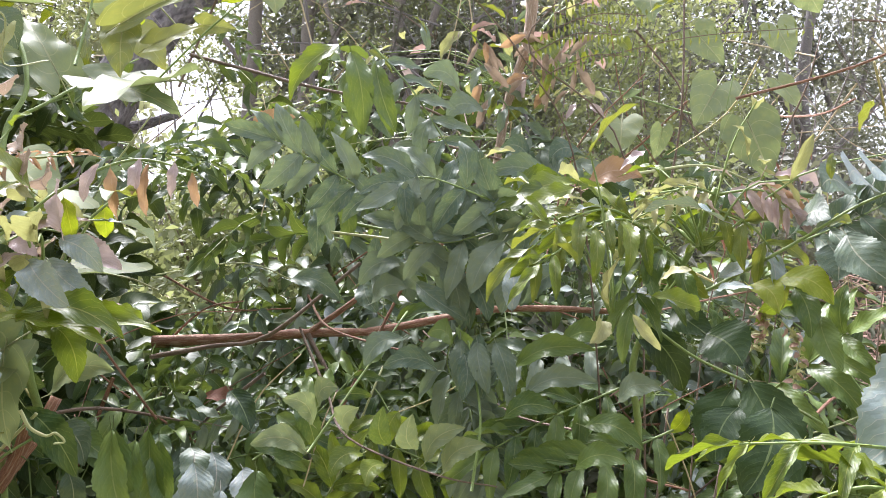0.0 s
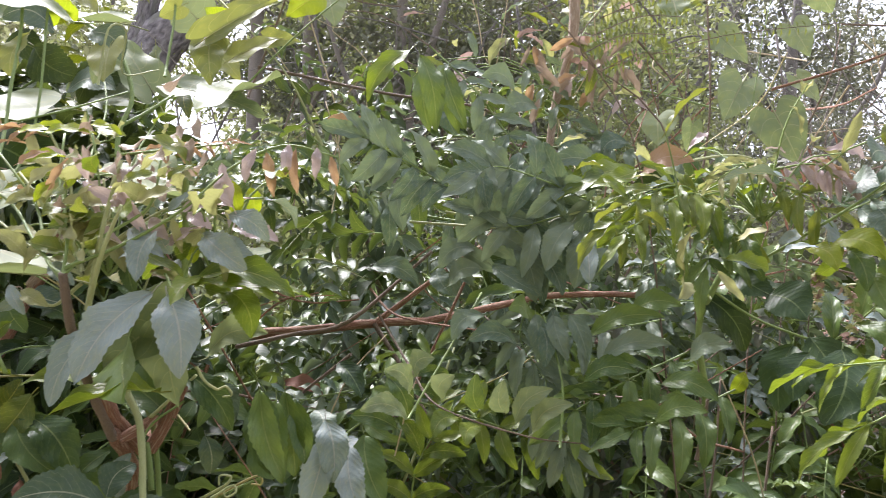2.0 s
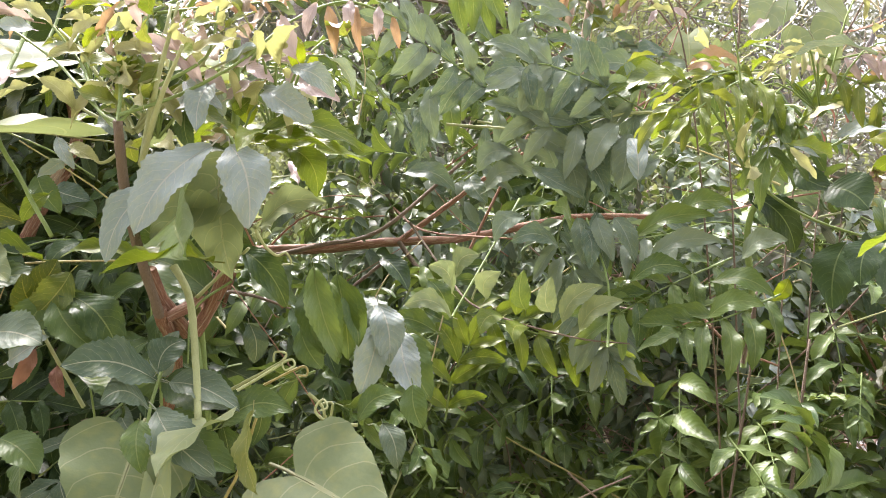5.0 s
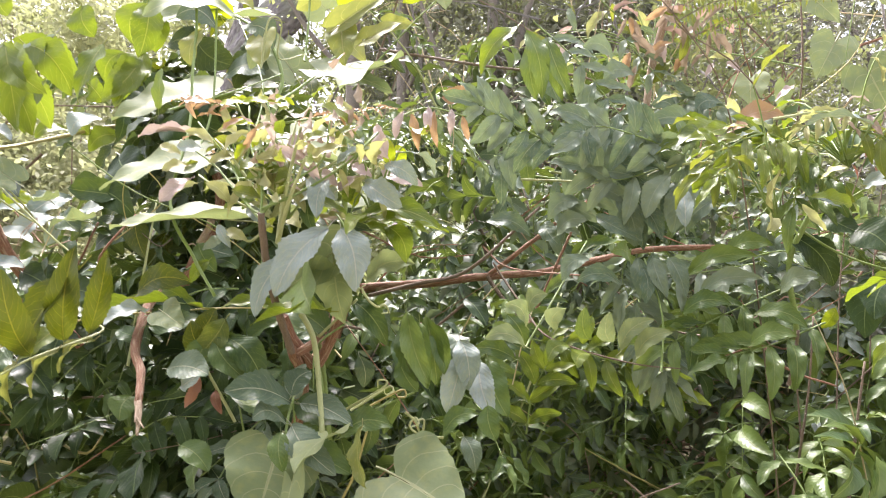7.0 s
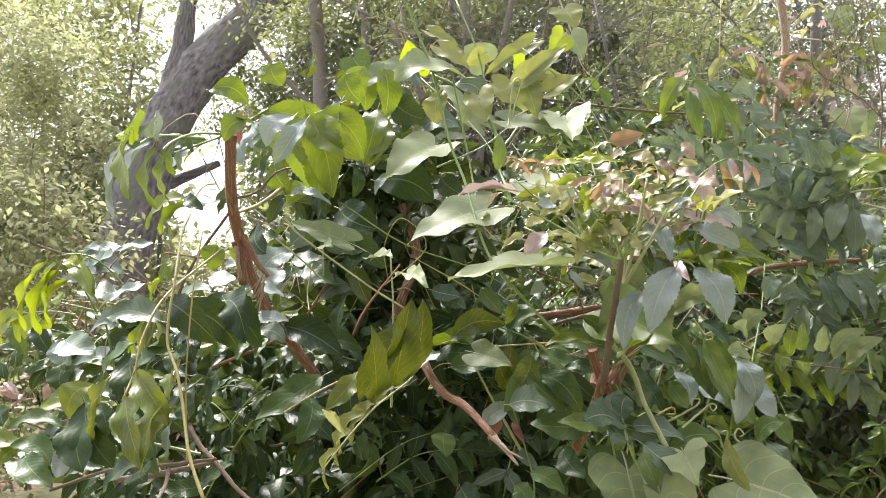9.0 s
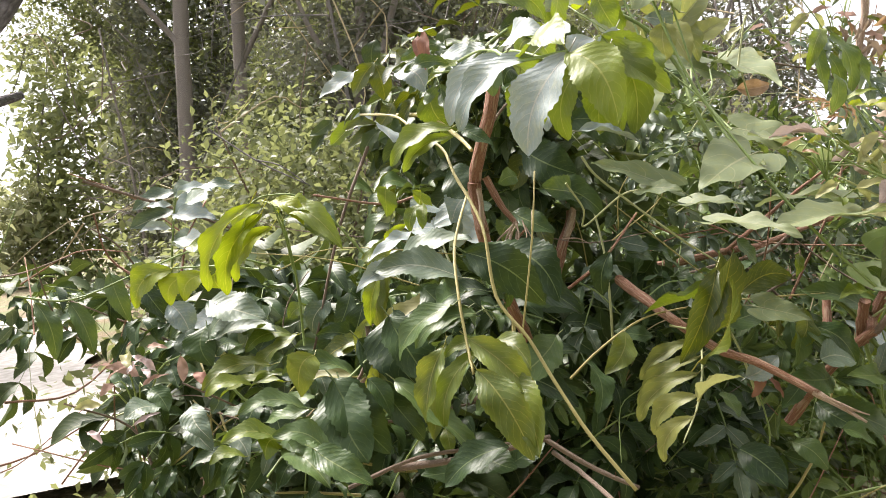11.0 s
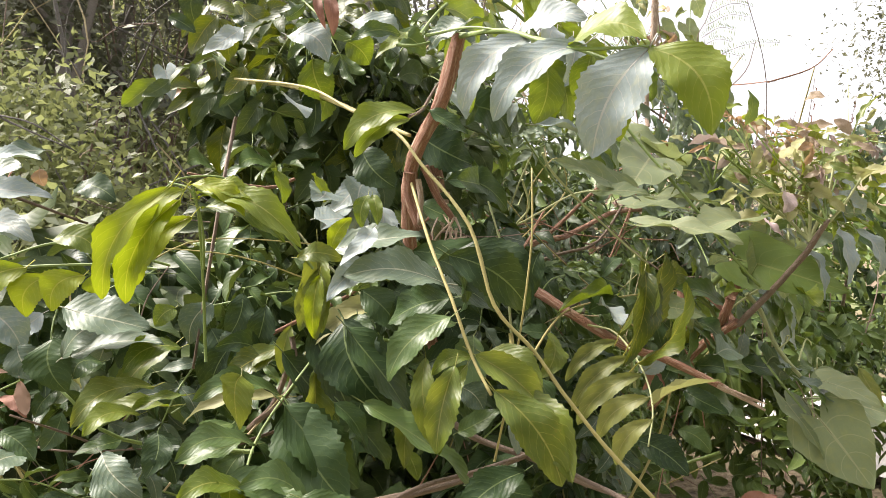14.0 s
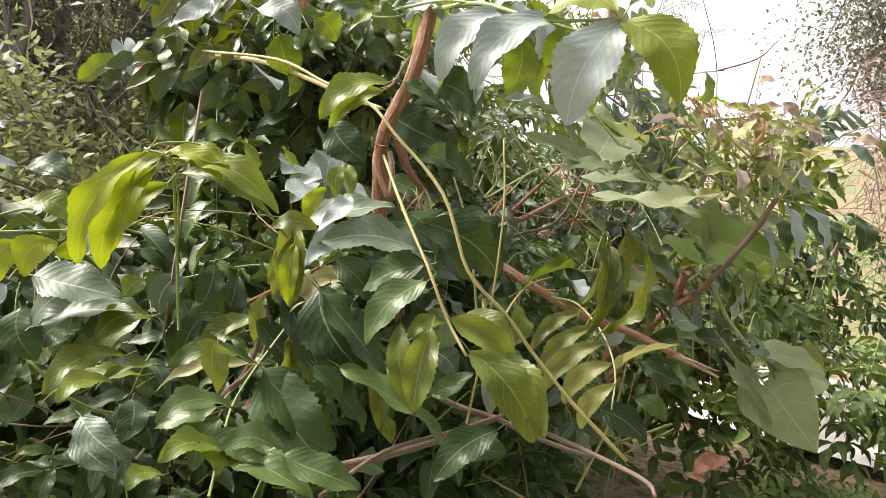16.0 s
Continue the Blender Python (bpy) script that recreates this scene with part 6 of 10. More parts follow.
leaf(cut_shrub, "glossy", (-1.182, 1.187, 1.796), (-1.136, 1.157, 1.767), 0.046, (-0.346, -0.867, 0.359), 1)
stem(cut_shrub, "yellow_stem", ((-1.204, 1.728, 1.774), (-1.177, 1.548, 1.749), (-1.178, 1.378, 1.703), (-1.195, 1.212, 1.656), (-1.218, 1.106, 1.633)), 0.0058, 0.0031, "twig")
stem(cut_shrub, "red_bark", ((-1.219, 1.106, 1.577), (-1.217, 1.114, 1.536), (-1.213, 1.094, 1.488)), 0.0120, 0.0089, "bark_strip")
stem(cut_shrub, "red_bark", ((-1.202, 1.093, 1.584), (-1.182, 1.087, 1.535), (-1.159, 1.077, 1.497)), 0.0075, 0.0045, "bark_strip")
stem(cut_shrub, "peeled_wood", ((-1.165, 1.07, 1.502), (-1.184, 1.069, 1.475), (-1.196, 1.061, 1.448)), 0.0022, 0.0009, "splinter")
stem(cut_shrub, "peeled_wood", ((-1.164, 1.069, 1.502), (-1.166, 1.054, 1.481), (-1.176, 1.046, 1.46)), 0.0022, 0.0009, "splinter")
stem(cut_shrub, "peeled_wood", ((-1.17, 1.073, 1.494), (-1.193, 1.077, 1.477), (-1.21, 1.074, 1.46)), 0.0022, 0.0009, "splinter")
stem(cut_shrub, "peeled_wood", ((-1.164, 1.067, 1.485), (-1.175, 1.058, 1.455), (-1.195, 1.056, 1.426)), 0.0022, 0.0009, "splinter")
stem(cut_shrub, "peeled_wood", ((-1.177, 1.075, 1.467), (-1.175, 1.061, 1.47), (-1.166, 1.04, 1.473)), 0.0022, 0.0009, "splinter")
stem(cut_shrub, "peeled_wood", ((-1.171, 1.072, 1.485), (-1.182, 1.066, 1.466), (-1.201, 1.066, 1.448)), 0.0022, 0.0009, "splinter")
stem(cut_shrub, "peeled_wood", ((-1.167, 1.067, 1.467), (-1.175, 1.057, 1.446), (-1.177, 1.041, 1.425)), 0.0022, 0.0009, "splinter")
# leaves in the body of the cut shrub
leaf(cut_shrub, "sheen", (-1.358, 1.13, 1.47), (-1.262, 1.031, 1.492), 0.060, (-0.52, -0.329, 0.788), 0)
leaf(cut_shrub, "sheen", (-1.319, 0.911, 1.438), (-1.44, 0.966, 1.461), 0.060, (-0.148, -0.652, 0.743), 0)
leaf(cut_shrub, "deep", (-1.261, 0.961, 1.404), (-1.338, 1.013, 1.377), 0.046, (-0.576, -0.519, 0.631), 5)
leaf(cut_shrub, "deep", (-1.23, 1, 1.461), (-1.172, 0.899, 1.382), 0.072, (-0.452, -0.699, 0.554), 6)
leaf(cut_shrub, "glossy", (-1.304, 0.911, 1.382), (-1.393, 0.939, 1.337), 0.042, (-0.51, -0.45, 0.733), 5)
leaf(cut_shrub, "olive", (-1.4, 1.093, 1.449), (-1.419, 1.081, 1.351), 0.037, (-0.507, -0.84, 0.194), 0)
leaf(cut_shrub, "olive", (-1.405, 1.117, 1.439), (-1.428, 1.112, 1.36), 0.030, (-0.513, -0.835, 0.199), 1)
leaf(cut_shrub, "olive", (-1.423, 1.145, 1.363), (-1.446, 1.138, 1.296), 0.026, (-0.489, -0.834, 0.257), 0)
leaf(cut_shrub, "lime", (-1.316, 0.878, 1.334), (-1.383, 0.86, 1.236), 0.035, (-0.588, -0.629, 0.508), 5)
leaf(cut_shrub, "olive", (-1.297, 0.866, 1.347), (-1.274, 0.785, 1.314), 0.035, (-0.515, -0.448, 0.731), 6)
leaf(cut_shrub, "olive", (-1.311, 0.832, 1.305), (-1.302, 0.715, 1.221), 0.057, (-0.513, -0.524, 0.68), 6)
leaf(cut_shrub, "deep", (-1.501, 1.012, 1.291), (-1.487, 0.91, 1.193), 0.091, (-0.314, -0.681, 0.662), 0)
leaf(cut_shrub, "deep", (-1.401, 1.032, 1.384), (-1.394, 0.943, 1.28), 0.087, (-0.417, -0.705, 0.573), 3)
leaf(cut_shrub, "glossy", (-1.452, 1.132, 1.269), (-1.58, 1.138, 1.289), 0.044, (0.121, -0.467, 0.876), 5)
leaf(cut_shrub, "glossy", (-1.556, 1.003, 1.261), (-1.657, 1, 1.269), 0.038, (0.083, -0.425, 0.901), 5)
leaf(cut_shrub, "lime", (-1.548, 1.25, 1.338), (-1.633, 1.25, 1.317), 0.043, (-0.196, -0.587, 0.785), 5)
leaf(cut_shrub, "olive", (-1.591, 1.251, 1.289), (-1.713, 1.223, 1.266), 0.049, (-0.069, -0.445, 0.893), 5)
leaf(cut_shrub, "lime", (-1.629, 1.203, 1.269), (-1.708, 1.189, 1.262), 0.037, (-0.009, -0.434, 0.901), 5)
leaf(cut_shrub, "deep", (-1.458, 1.319, 1.313), (-1.488, 1.309, 1.236), 0.050, (-0.453, -0.844, 0.287), 0)
leaf(cut_shrub, "deep", (-1.384, 1.226, 1.306), (-1.486, 1.237, 1.297), 0.051, (-0.133, -0.573, 0.809), 5)
leaf(cut_shrub, "sheen", (-1.461, 1.335, 1.378), (-1.503, 1.338, 1.318), 0.053, (-0.503, -0.806, 0.312), 3)
leaf(cut_shrub, "deep", (-1.583, 1.373, 1.355), (-1.609, 1.347, 1.301), 0.050, (-0.247, -0.817, 0.52), 1)
leaf(cut_shrub, "sheen", (-1.615, 1.382, 1.355), (-1.634, 1.376, 1.305), 0.043, (-0.353, -0.901, 0.252), 2)
leaf(cut_shrub, "deep", (-1.696, 1.35, 1.362), (-1.695, 1.302, 1.295), 0.066, (-0.162, -0.804, 0.572), 3)
leaf(cut_shrub, "sheen", (-1.736, 1.387, 1.354), (-1.717, 1.352, 1.306), 0.053, (-0.117, -0.823, 0.556), 0)
leaf(cut_shrub, "silver_sheen", (-1.762, 1.421, 1.405), (-1.729, 1.384, 1.345), 0.059, (-0.036, -0.859, 0.511), 2)
leaf(cut_shrub, "glossy", (-1.638, 1.327, 1.32), (-1.685, 1.304, 1.309), 0.045, (0.053, -0.515, 0.856), 5)
leaf(cut_shrub, "sheen", (-1.721, 1.047, 1.284), (-1.698, 0.992, 1.244), 0.041, (-0.121, -0.613, 0.781), 3)
leaf(cut_shrub, "deep", (-1.627, 1.143, 1.257), (-1.656, 1.114, 1.215), 0.041, (-0.249, -0.7, 0.669), 1)
leaf(cut_shrub, "sheen", (-1.778, 1.18, 1.261), (-1.829, 1.134, 1.261), 0.050, (0.285, -0.306, 0.909), 0)
leaf(cut_shrub, "deep", (-1.795, 1.212, 1.286), (-1.767, 1.175, 1.252), 0.038, (-0.09, -0.715, 0.694), 2)
leaf(cut_shrub, "lime", (-1.593, 0.946, 1.229), (-1.684, 0.933, 1.25), 0.039, (0.26, -0.378, 0.889), 5)
leaf(cut_shrub, "glossy", (-1.537, 0.909, 1.209), (-1.614, 0.929, 1.248), 0.046, (0.257, -0.565, 0.784), 5)
leaf(cut_shrub, "glossy", (-1.531, 1.126, 1.248), (-1.576, 1.112, 1.224), 0.040, (-0.258, -0.547, 0.797), 5)
leaf(cut_shrub, "deep", (-1.334, 0.832, 1.208), (-1.318, 0.765, 1.197), 0.056, (-0.512, -0.246, 0.823), 3)
leaf(cut_shrub, "silver_sheen", (-1.289, 0.825, 1.272), (-1.297, 0.809, 1.226), 0.022, (-0.622, -0.692, 0.366), 2)
leaf(cut_shrub, "deep", (-1.287, 1.111, 1.317), (-1.324, 1.11, 1.244), 0.045, (-0.625, -0.712, 0.321), 1)
leaf(cut_shrub, "deep", (-1.369, 1.026, 1.274), (-1.328, 0.963, 1.255), 0.050, (-0.437, -0.513, 0.739), 2)
leaf(cut_shrub, "olive", (-1.329, 0.973, 1.277), (-1.382, 0.935, 1.197), 0.035, (-0.471, -0.631, 0.616), 0)
leaf(cut_shrub, "deep", (-1.009, 1.035, 1.433), (-1.029, 1.038, 1.358), 0.042, (-0.763, -0.62, 0.181), 0)
leaf(cut_shrub, "sheen", (-1.297, 0.913, 1.291), (-1.282, 0.886, 1.262), 0.043, (-0.354, -0.776, 0.522), 2)
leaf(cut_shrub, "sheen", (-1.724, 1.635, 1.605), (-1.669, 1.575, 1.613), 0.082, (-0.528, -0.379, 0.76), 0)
leaf(cut_shrub, "silver_sheen", (-1.661, 1.623, 1.562), (-1.743, 1.586, 1.573), 0.088, (0.352, -0.564, 0.747), 5)
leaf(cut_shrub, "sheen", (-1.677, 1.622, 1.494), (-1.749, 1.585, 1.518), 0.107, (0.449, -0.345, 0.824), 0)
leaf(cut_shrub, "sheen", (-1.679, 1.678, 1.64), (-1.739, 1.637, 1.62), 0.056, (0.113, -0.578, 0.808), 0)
leaf(cut_shrub, "glossy", (-1.204, 1.569, 1.58), (-1.295, 1.558, 1.593), 0.068, (0.183, -0.491, 0.852), 5)
leaf(cut_shrub, "glossy", (-1.276, 1.714, 1.582), (-1.346, 1.689, 1.603), 0.059, (0.415, -0.579, 0.702), 5)
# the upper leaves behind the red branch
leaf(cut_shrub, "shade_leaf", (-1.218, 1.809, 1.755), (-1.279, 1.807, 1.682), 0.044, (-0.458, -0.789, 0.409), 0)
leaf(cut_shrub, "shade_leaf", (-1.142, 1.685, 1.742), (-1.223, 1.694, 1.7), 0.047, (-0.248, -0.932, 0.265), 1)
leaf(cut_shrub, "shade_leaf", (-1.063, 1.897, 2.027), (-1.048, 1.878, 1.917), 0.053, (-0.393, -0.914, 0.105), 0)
leaf(cut_shrub, "shaded_olive", (-1.102, 2.03, 1.748), (-1.156, 2.026, 1.638), 0.062, (-0.409, -0.881, 0.237), 4)
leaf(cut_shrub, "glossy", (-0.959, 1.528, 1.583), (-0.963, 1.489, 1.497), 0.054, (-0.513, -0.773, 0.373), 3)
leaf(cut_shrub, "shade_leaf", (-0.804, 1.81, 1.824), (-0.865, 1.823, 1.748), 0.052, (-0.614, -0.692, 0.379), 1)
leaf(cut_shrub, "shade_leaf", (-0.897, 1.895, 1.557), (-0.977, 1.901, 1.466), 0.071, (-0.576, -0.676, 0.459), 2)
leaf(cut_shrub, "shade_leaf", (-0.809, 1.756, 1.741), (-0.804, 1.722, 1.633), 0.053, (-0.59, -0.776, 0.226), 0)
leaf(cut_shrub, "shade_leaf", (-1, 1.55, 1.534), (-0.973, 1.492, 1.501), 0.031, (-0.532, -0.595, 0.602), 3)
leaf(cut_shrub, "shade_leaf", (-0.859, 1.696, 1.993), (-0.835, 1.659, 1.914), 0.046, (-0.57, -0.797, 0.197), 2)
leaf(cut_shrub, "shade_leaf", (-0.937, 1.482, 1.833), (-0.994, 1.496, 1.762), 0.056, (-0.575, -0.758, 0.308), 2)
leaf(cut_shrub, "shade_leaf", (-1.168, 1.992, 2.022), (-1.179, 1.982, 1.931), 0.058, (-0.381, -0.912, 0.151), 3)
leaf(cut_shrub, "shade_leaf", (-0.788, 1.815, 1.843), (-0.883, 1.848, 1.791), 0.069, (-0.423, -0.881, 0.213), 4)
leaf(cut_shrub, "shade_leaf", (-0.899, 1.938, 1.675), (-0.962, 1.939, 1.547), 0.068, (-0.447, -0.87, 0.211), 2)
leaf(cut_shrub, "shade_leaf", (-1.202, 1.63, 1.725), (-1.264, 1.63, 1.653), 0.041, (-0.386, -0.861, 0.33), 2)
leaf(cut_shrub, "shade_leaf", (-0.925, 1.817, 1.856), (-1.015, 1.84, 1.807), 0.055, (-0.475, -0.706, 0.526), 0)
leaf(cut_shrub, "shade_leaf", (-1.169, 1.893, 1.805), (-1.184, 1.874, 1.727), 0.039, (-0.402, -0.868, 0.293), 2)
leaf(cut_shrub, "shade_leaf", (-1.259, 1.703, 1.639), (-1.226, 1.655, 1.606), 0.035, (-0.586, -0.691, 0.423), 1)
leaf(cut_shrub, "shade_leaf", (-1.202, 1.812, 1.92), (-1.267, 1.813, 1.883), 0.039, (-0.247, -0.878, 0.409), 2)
leaf(cut_shrub, "shaded_olive", (-0.783, 1.714, 1.986), (-0.768, 1.689, 1.866), 0.061, (-0.621, -0.779, 0.085), 0)
leaf(cut_shrub, "glossy", (-0.753, 1.768, 1.876), (-0.807, 1.779, 1.809), 0.044, (-0.6, -0.713, 0.361), 0)
leaf(cut_shrub, "shaded_olive", (-1.179, 1.727, 1.933), (-1.11, 1.667, 1.876), 0.057, (-0.558, -0.813, 0.167), 3)
leaf(cut_shrub, "shade_leaf", (-1.051, 1.711, 1.983), (-1.049, 1.688, 1.92), 0.041, (-0.489, -0.826, 0.28), 3)
leaf(cut_shrub, "shaded_olive", (-0.952, 1.486, 1.654), (-1.003, 1.486, 1.557), 0.060, (-0.582, -0.752, 0.31), 2)
leaf(cut_shrub, "shade_leaf", (-0.783, 1.823, 1.588), (-0.805, 1.798, 1.507), 0.035, (-0.539, -0.754, 0.374), 4)
leaf(cut_shrub, "deep", (-0.853, 1.717, 1.57), (-0.835, 1.663, 1.483), 0.045, (-0.581, -0.738, 0.344), 2)
leaf(cut_shrub, "shade_leaf", (-1.372, 1.718, 1.749), (-1.417, 1.705, 1.697), 0.032, (-0.222, -0.887, 0.404), 4)
leaf(cut_shrub, "deep", (-0.998, 1.593, 1.826), (-1.067, 1.612, 1.737), 0.056, (-0.629, -0.697, 0.346), 2)
leaf(cut_shrub, "shaded_olive", (-1.037, 1.533, 1.611), (-1.121, 1.549, 1.57), 0.040, (-0.336, -0.881, 0.333), 2)
leaf(cut_shrub, "deep", (-1.105, 1.591, 1.749), (-1.123, 1.573, 1.648), 0.060, (-0.48, -0.845, 0.237), 1)
leaf(cut_shrub, "shade_leaf", (-1.361, 1.702, 1.77), (-1.42, 1.694, 1.739), 0.034, (-0.057, -0.937, 0.344), 1)
leaf(cut_shrub, "glossy", (-1.122, 1.876, 1.711), (-1.139, 1.854, 1.627), 0.043, (-0.411, -0.857, 0.313), 1)
leaf(cut_shrub, "shaded_olive", (-1.055, 1.569, 1.808), (-1.057, 1.542, 1.747), 0.034, (-0.526, -0.772, 0.357), 4)
leaf(cut_shrub, "shaded_olive", (-0.931, 1.688, 1.709), (-0.951, 1.669, 1.606), 0.050, (-0.533, -0.806, 0.256), 3)
leaf(cut_shrub, "shade_leaf", (-1.155, 1.941, 1.771), (-1.119, 1.898, 1.666), 0.064, (-0.256, -0.921, 0.293), 0)
leaf(cut_shrub, "shaded_olive", (-1.078, 1.959, 1.583), (-1.097, 1.932, 1.505), 0.036, (-0.408, -0.827, 0.387), 4)
leaf(cut_shrub, "shaded_olive", (-0.967, 1.783, 1.66), (-0.937, 1.73, 1.555), 0.051, (-0.527, -0.807, 0.266), 1)
leaf(cut_shrub, "shade_leaf", (-1.105, 1.853, 1.768), (-1.212, 1.873, 1.71), 0.082, (-0.407, -0.777, 0.481), 2)
leaf(cut_shrub, "deep", (-0.876, 1.934, 1.608), (-0.943, 1.936, 1.533), 0.042, (-0.458, -0.801, 0.385), 4)
leaf(cut_shrub, "glossy", (-0.901, 1.801, 1.978), (-0.95, 1.808, 1.918), 0.048, (-0.54, -0.764, 0.353), 1)
leaf(cut_shrub, "shaded_olive", (-1.234, 1.736, 1.909), (-1.297, 1.743, 1.829), 0.050, (-0.36, -0.911, 0.203), 4)
leaf(cut_shrub, "shaded_olive", (-1.217, 1.662, 1.797), (-1.267, 1.658, 1.739), 0.044, (-0.324, -0.885, 0.335), 1)
leaf(cut_shrub, "shaded_olive", (-0.936, 1.948, 1.75), (-1.031, 1.968, 1.7), 0.054, (-0.308, -0.926, 0.22), 1)
leaf(cut_shrub, "shade_leaf", (-1.021, 1.875, 1.793), (-1.069, 1.874, 1.695), 0.049, (-0.413, -0.886, 0.213), 1)
leaf(cut_shrub, "glossy", (-0.989, 1.945, 1.559), (-1.08, 1.951, 1.454), 0.077, (-0.478, -0.798, 0.367), 3)
leaf(cut_shrub, "shaded_olive", (-0.945, 1.939, 1.529), (-0.966, 1.911, 1.456), 0.043, (-0.432, -0.797, 0.422), 1)
leaf(cut_shrub, "shaded_olive", (-1.077, 1.931, 1.879), (-1.07, 1.905, 1.786), 0.051, (-0.451, -0.869, 0.203), 4)
leaf(cut_shrub, "shaded_olive", (-0.996, 1.847, 1.576), (-0.974, 1.795, 1.488), 0.045, (-0.388, -0.835, 0.391), 3)
leaf(cut_shrub, "shaded_olive", (-0.779, 1.799, 2.019), (-0.766, 1.776, 1.909), 0.052, (-0.513, -0.85, 0.119), 1)
leaf(cut_shrub, "shaded_olive", (-1.233, 1.74, 1.905), (-1.224, 1.718, 1.814), 0.058, (-0.429, -0.885, 0.18), 2)
leaf(cut_shrub, "deep", (-1.35, 1.708, 1.895), (-1.314, 1.667, 1.861), 0.031, (-0.653, -0.731, 0.197), 2)
leaf(cut_shrub, "shaded_olive", (-1.123, 1.753, 1.662), (-1.105, 1.71, 1.588), 0.042, (-0.497, -0.798, 0.34), 0)
leaf(cut_shrub, "glossy", (-1.053, 1.743, 1.552), (-1.115, 1.739, 1.487), 0.038, (-0.327, -0.87, 0.37), 3)
leaf(cut_shrub, "glossy", (-0.981, 1.543, 1.57), (-1.059, 1.557, 1.534), 0.050, (-0.383, -0.761, 0.524), 2)
leaf(cut_shrub, "glossy", (-0.913, 1.884, 1.55), (-0.885, 1.824, 1.442), 0.068, (-0.458, -0.822, 0.338), 4)
leaf(cut_shrub, "shade_leaf", (-1.082, 1.581, 1.753), (-1.099, 1.563, 1.657), 0.055, (-0.494, -0.834, 0.247), 1)
leaf(cut_shrub, "glossy", (-0.969, 1.547, 1.685), (-1.02, 1.548, 1.63), 0.039, (-0.441, -0.802, 0.403), 4)
leaf(cut_shrub, "deep", (-1.163, 1.818, 1.923), (-1.12, 1.77, 1.883), 0.039, (-0.454, -0.779, 0.432), 1)
leaf(cut_shrub, "deep", (-1.074, 1.739, 1.658), (-1.093, 1.715, 1.577), 0.048, (-0.449, -0.823, 0.348), 0)
leaf(cut_shrub, "shaded_olive", (-1.178, 1.867, 1.687), (-1.198, 1.845, 1.565), 0.066, (-0.397, -0.888, 0.232), 0)

# small pale and rosy leaves of the young shoot
leaf(young_shoot, "orange", (-0.56, 0.812, 1.55), (-0.532, 0.801, 1.586), 0.014, (-0.337, -0.941, -0.042), 0)
leaf(young_shoot, "pink", (-0.515, 0.817, 1.562), (-0.528, 0.799, 1.598), 0.012, (0.487, -0.839, -0.242), 0)
leaf(young_shoot, "pink", (-0.507, 0.816, 1.573), (-0.513, 0.8, 1.6), 0.010, (0.394, -0.827, -0.401), 2)
leaf(young_shoot, "wilted", (-0.491, 0.823, 1.53), (-0.542, 0.806, 1.538), 0.021, (0.319, -0.687, 0.654), 0)
leaf(young_shoot, "pink", (-0.472, 0.826, 1.517), (-0.511, 0.808, 1.553), 0.021, (0.632, -0.7, 0.334), 0)
leaf(young_shoot, "pink", (-0.453, 0.828, 1.497), (-0.478, 0.812, 1.549), 0.016, (0.42, -0.904, -0.081), 2)
leaf(young_shoot, "silver_sheen", (-0.442, 0.878, 1.474), (-0.456, 0.866, 1.508), 0.021, (0.421, -0.896, -0.145), 2)
leaf(young_shoot, "pink", (-0.429, 0.83, 1.485), (-0.39, 0.818, 1.503), 0.023, (-0.468, -0.686, 0.557), 0)
leaf(young_shoot, "silver_sheen", (-0.44, 0.902, 1.469), (-0.452, 0.892, 1.442), 0.017, (-0.065, -0.928, 0.366), 1)
leaf(young_shoot, "pink", (-0.369, 0.874, 1.52), (-0.305, 0.86, 1.488), 0.038, (0.128, -0.79, 0.6), 0)
leaf(young_shoot, "silver_sheen", (-0.379, 0.852, 1.496), (-0.323, 0.839, 1.455), 0.033, (0.208, -0.821, 0.532), 3)
leaf(young_shoot, "wilted", (-0.361, 0.896, 1.533), (-0.402, 0.886, 1.555), 0.026, (0.457, -0.73, 0.508), 0)
leaf(young_shoot, "pink", (-0.425, 0.863, 1.528), (-0.362, 0.85, 1.533), 0.030, (-0.172, -0.556, 0.813), 0)
leaf(young_shoot, "yellow", (-0.35, 0.917, 1.558), (-0.345, 0.911, 1.52), 0.024, (-0.052, -0.986, 0.157), 2)
leaf(young_shoot, "yellow", (-0.409, 0.878, 1.488), (-0.413, 0.869, 1.462), 0.025, (0.01, -0.944, 0.33), 0)
leaf(young_shoot, "yellow", (-0.557, 0.801, 1.618), (-0.497, 0.799, 1.615), 0.024, (0.027, -0.598, 0.801), 0)
leaf(young_shoot, "yellow", (-0.601, 0.829, 1.625), (-0.561, 0.826, 1.625), 0.023, (-0.038, -0.589, 0.807), 0)
leaf(young_shoot, "yellow", (-0.558, 0.855, 1.596), (-0.604, 0.836, 1.593), 0.021, (0.174, -0.561, 0.809), 2)
leaf(young_shoot, "orange", (-0.635, 0.783, 1.624), (-0.596, 0.783, 1.618), 0.021, (0.11, -0.588, 0.801), 0)
leaf(young_shoot, "orange", (-0.661, 0.849, 1.639), (-0.646, 0.848, 1.61), 0.009, (0.366, -0.909, 0.201), 3)
leaf(young_shoot, "silver_sheen", (-0.62, 0.799, 1.556), (-0.649, 0.781, 1.559), 0.026, (0.457, -0.6, 0.656), 2)
leaf(young_shoot, "wilted", (-0.674, 0.783, 1.563), (-0.644, 0.784, 1.548), 0.019, (0.308, -0.726, 0.615), 0)
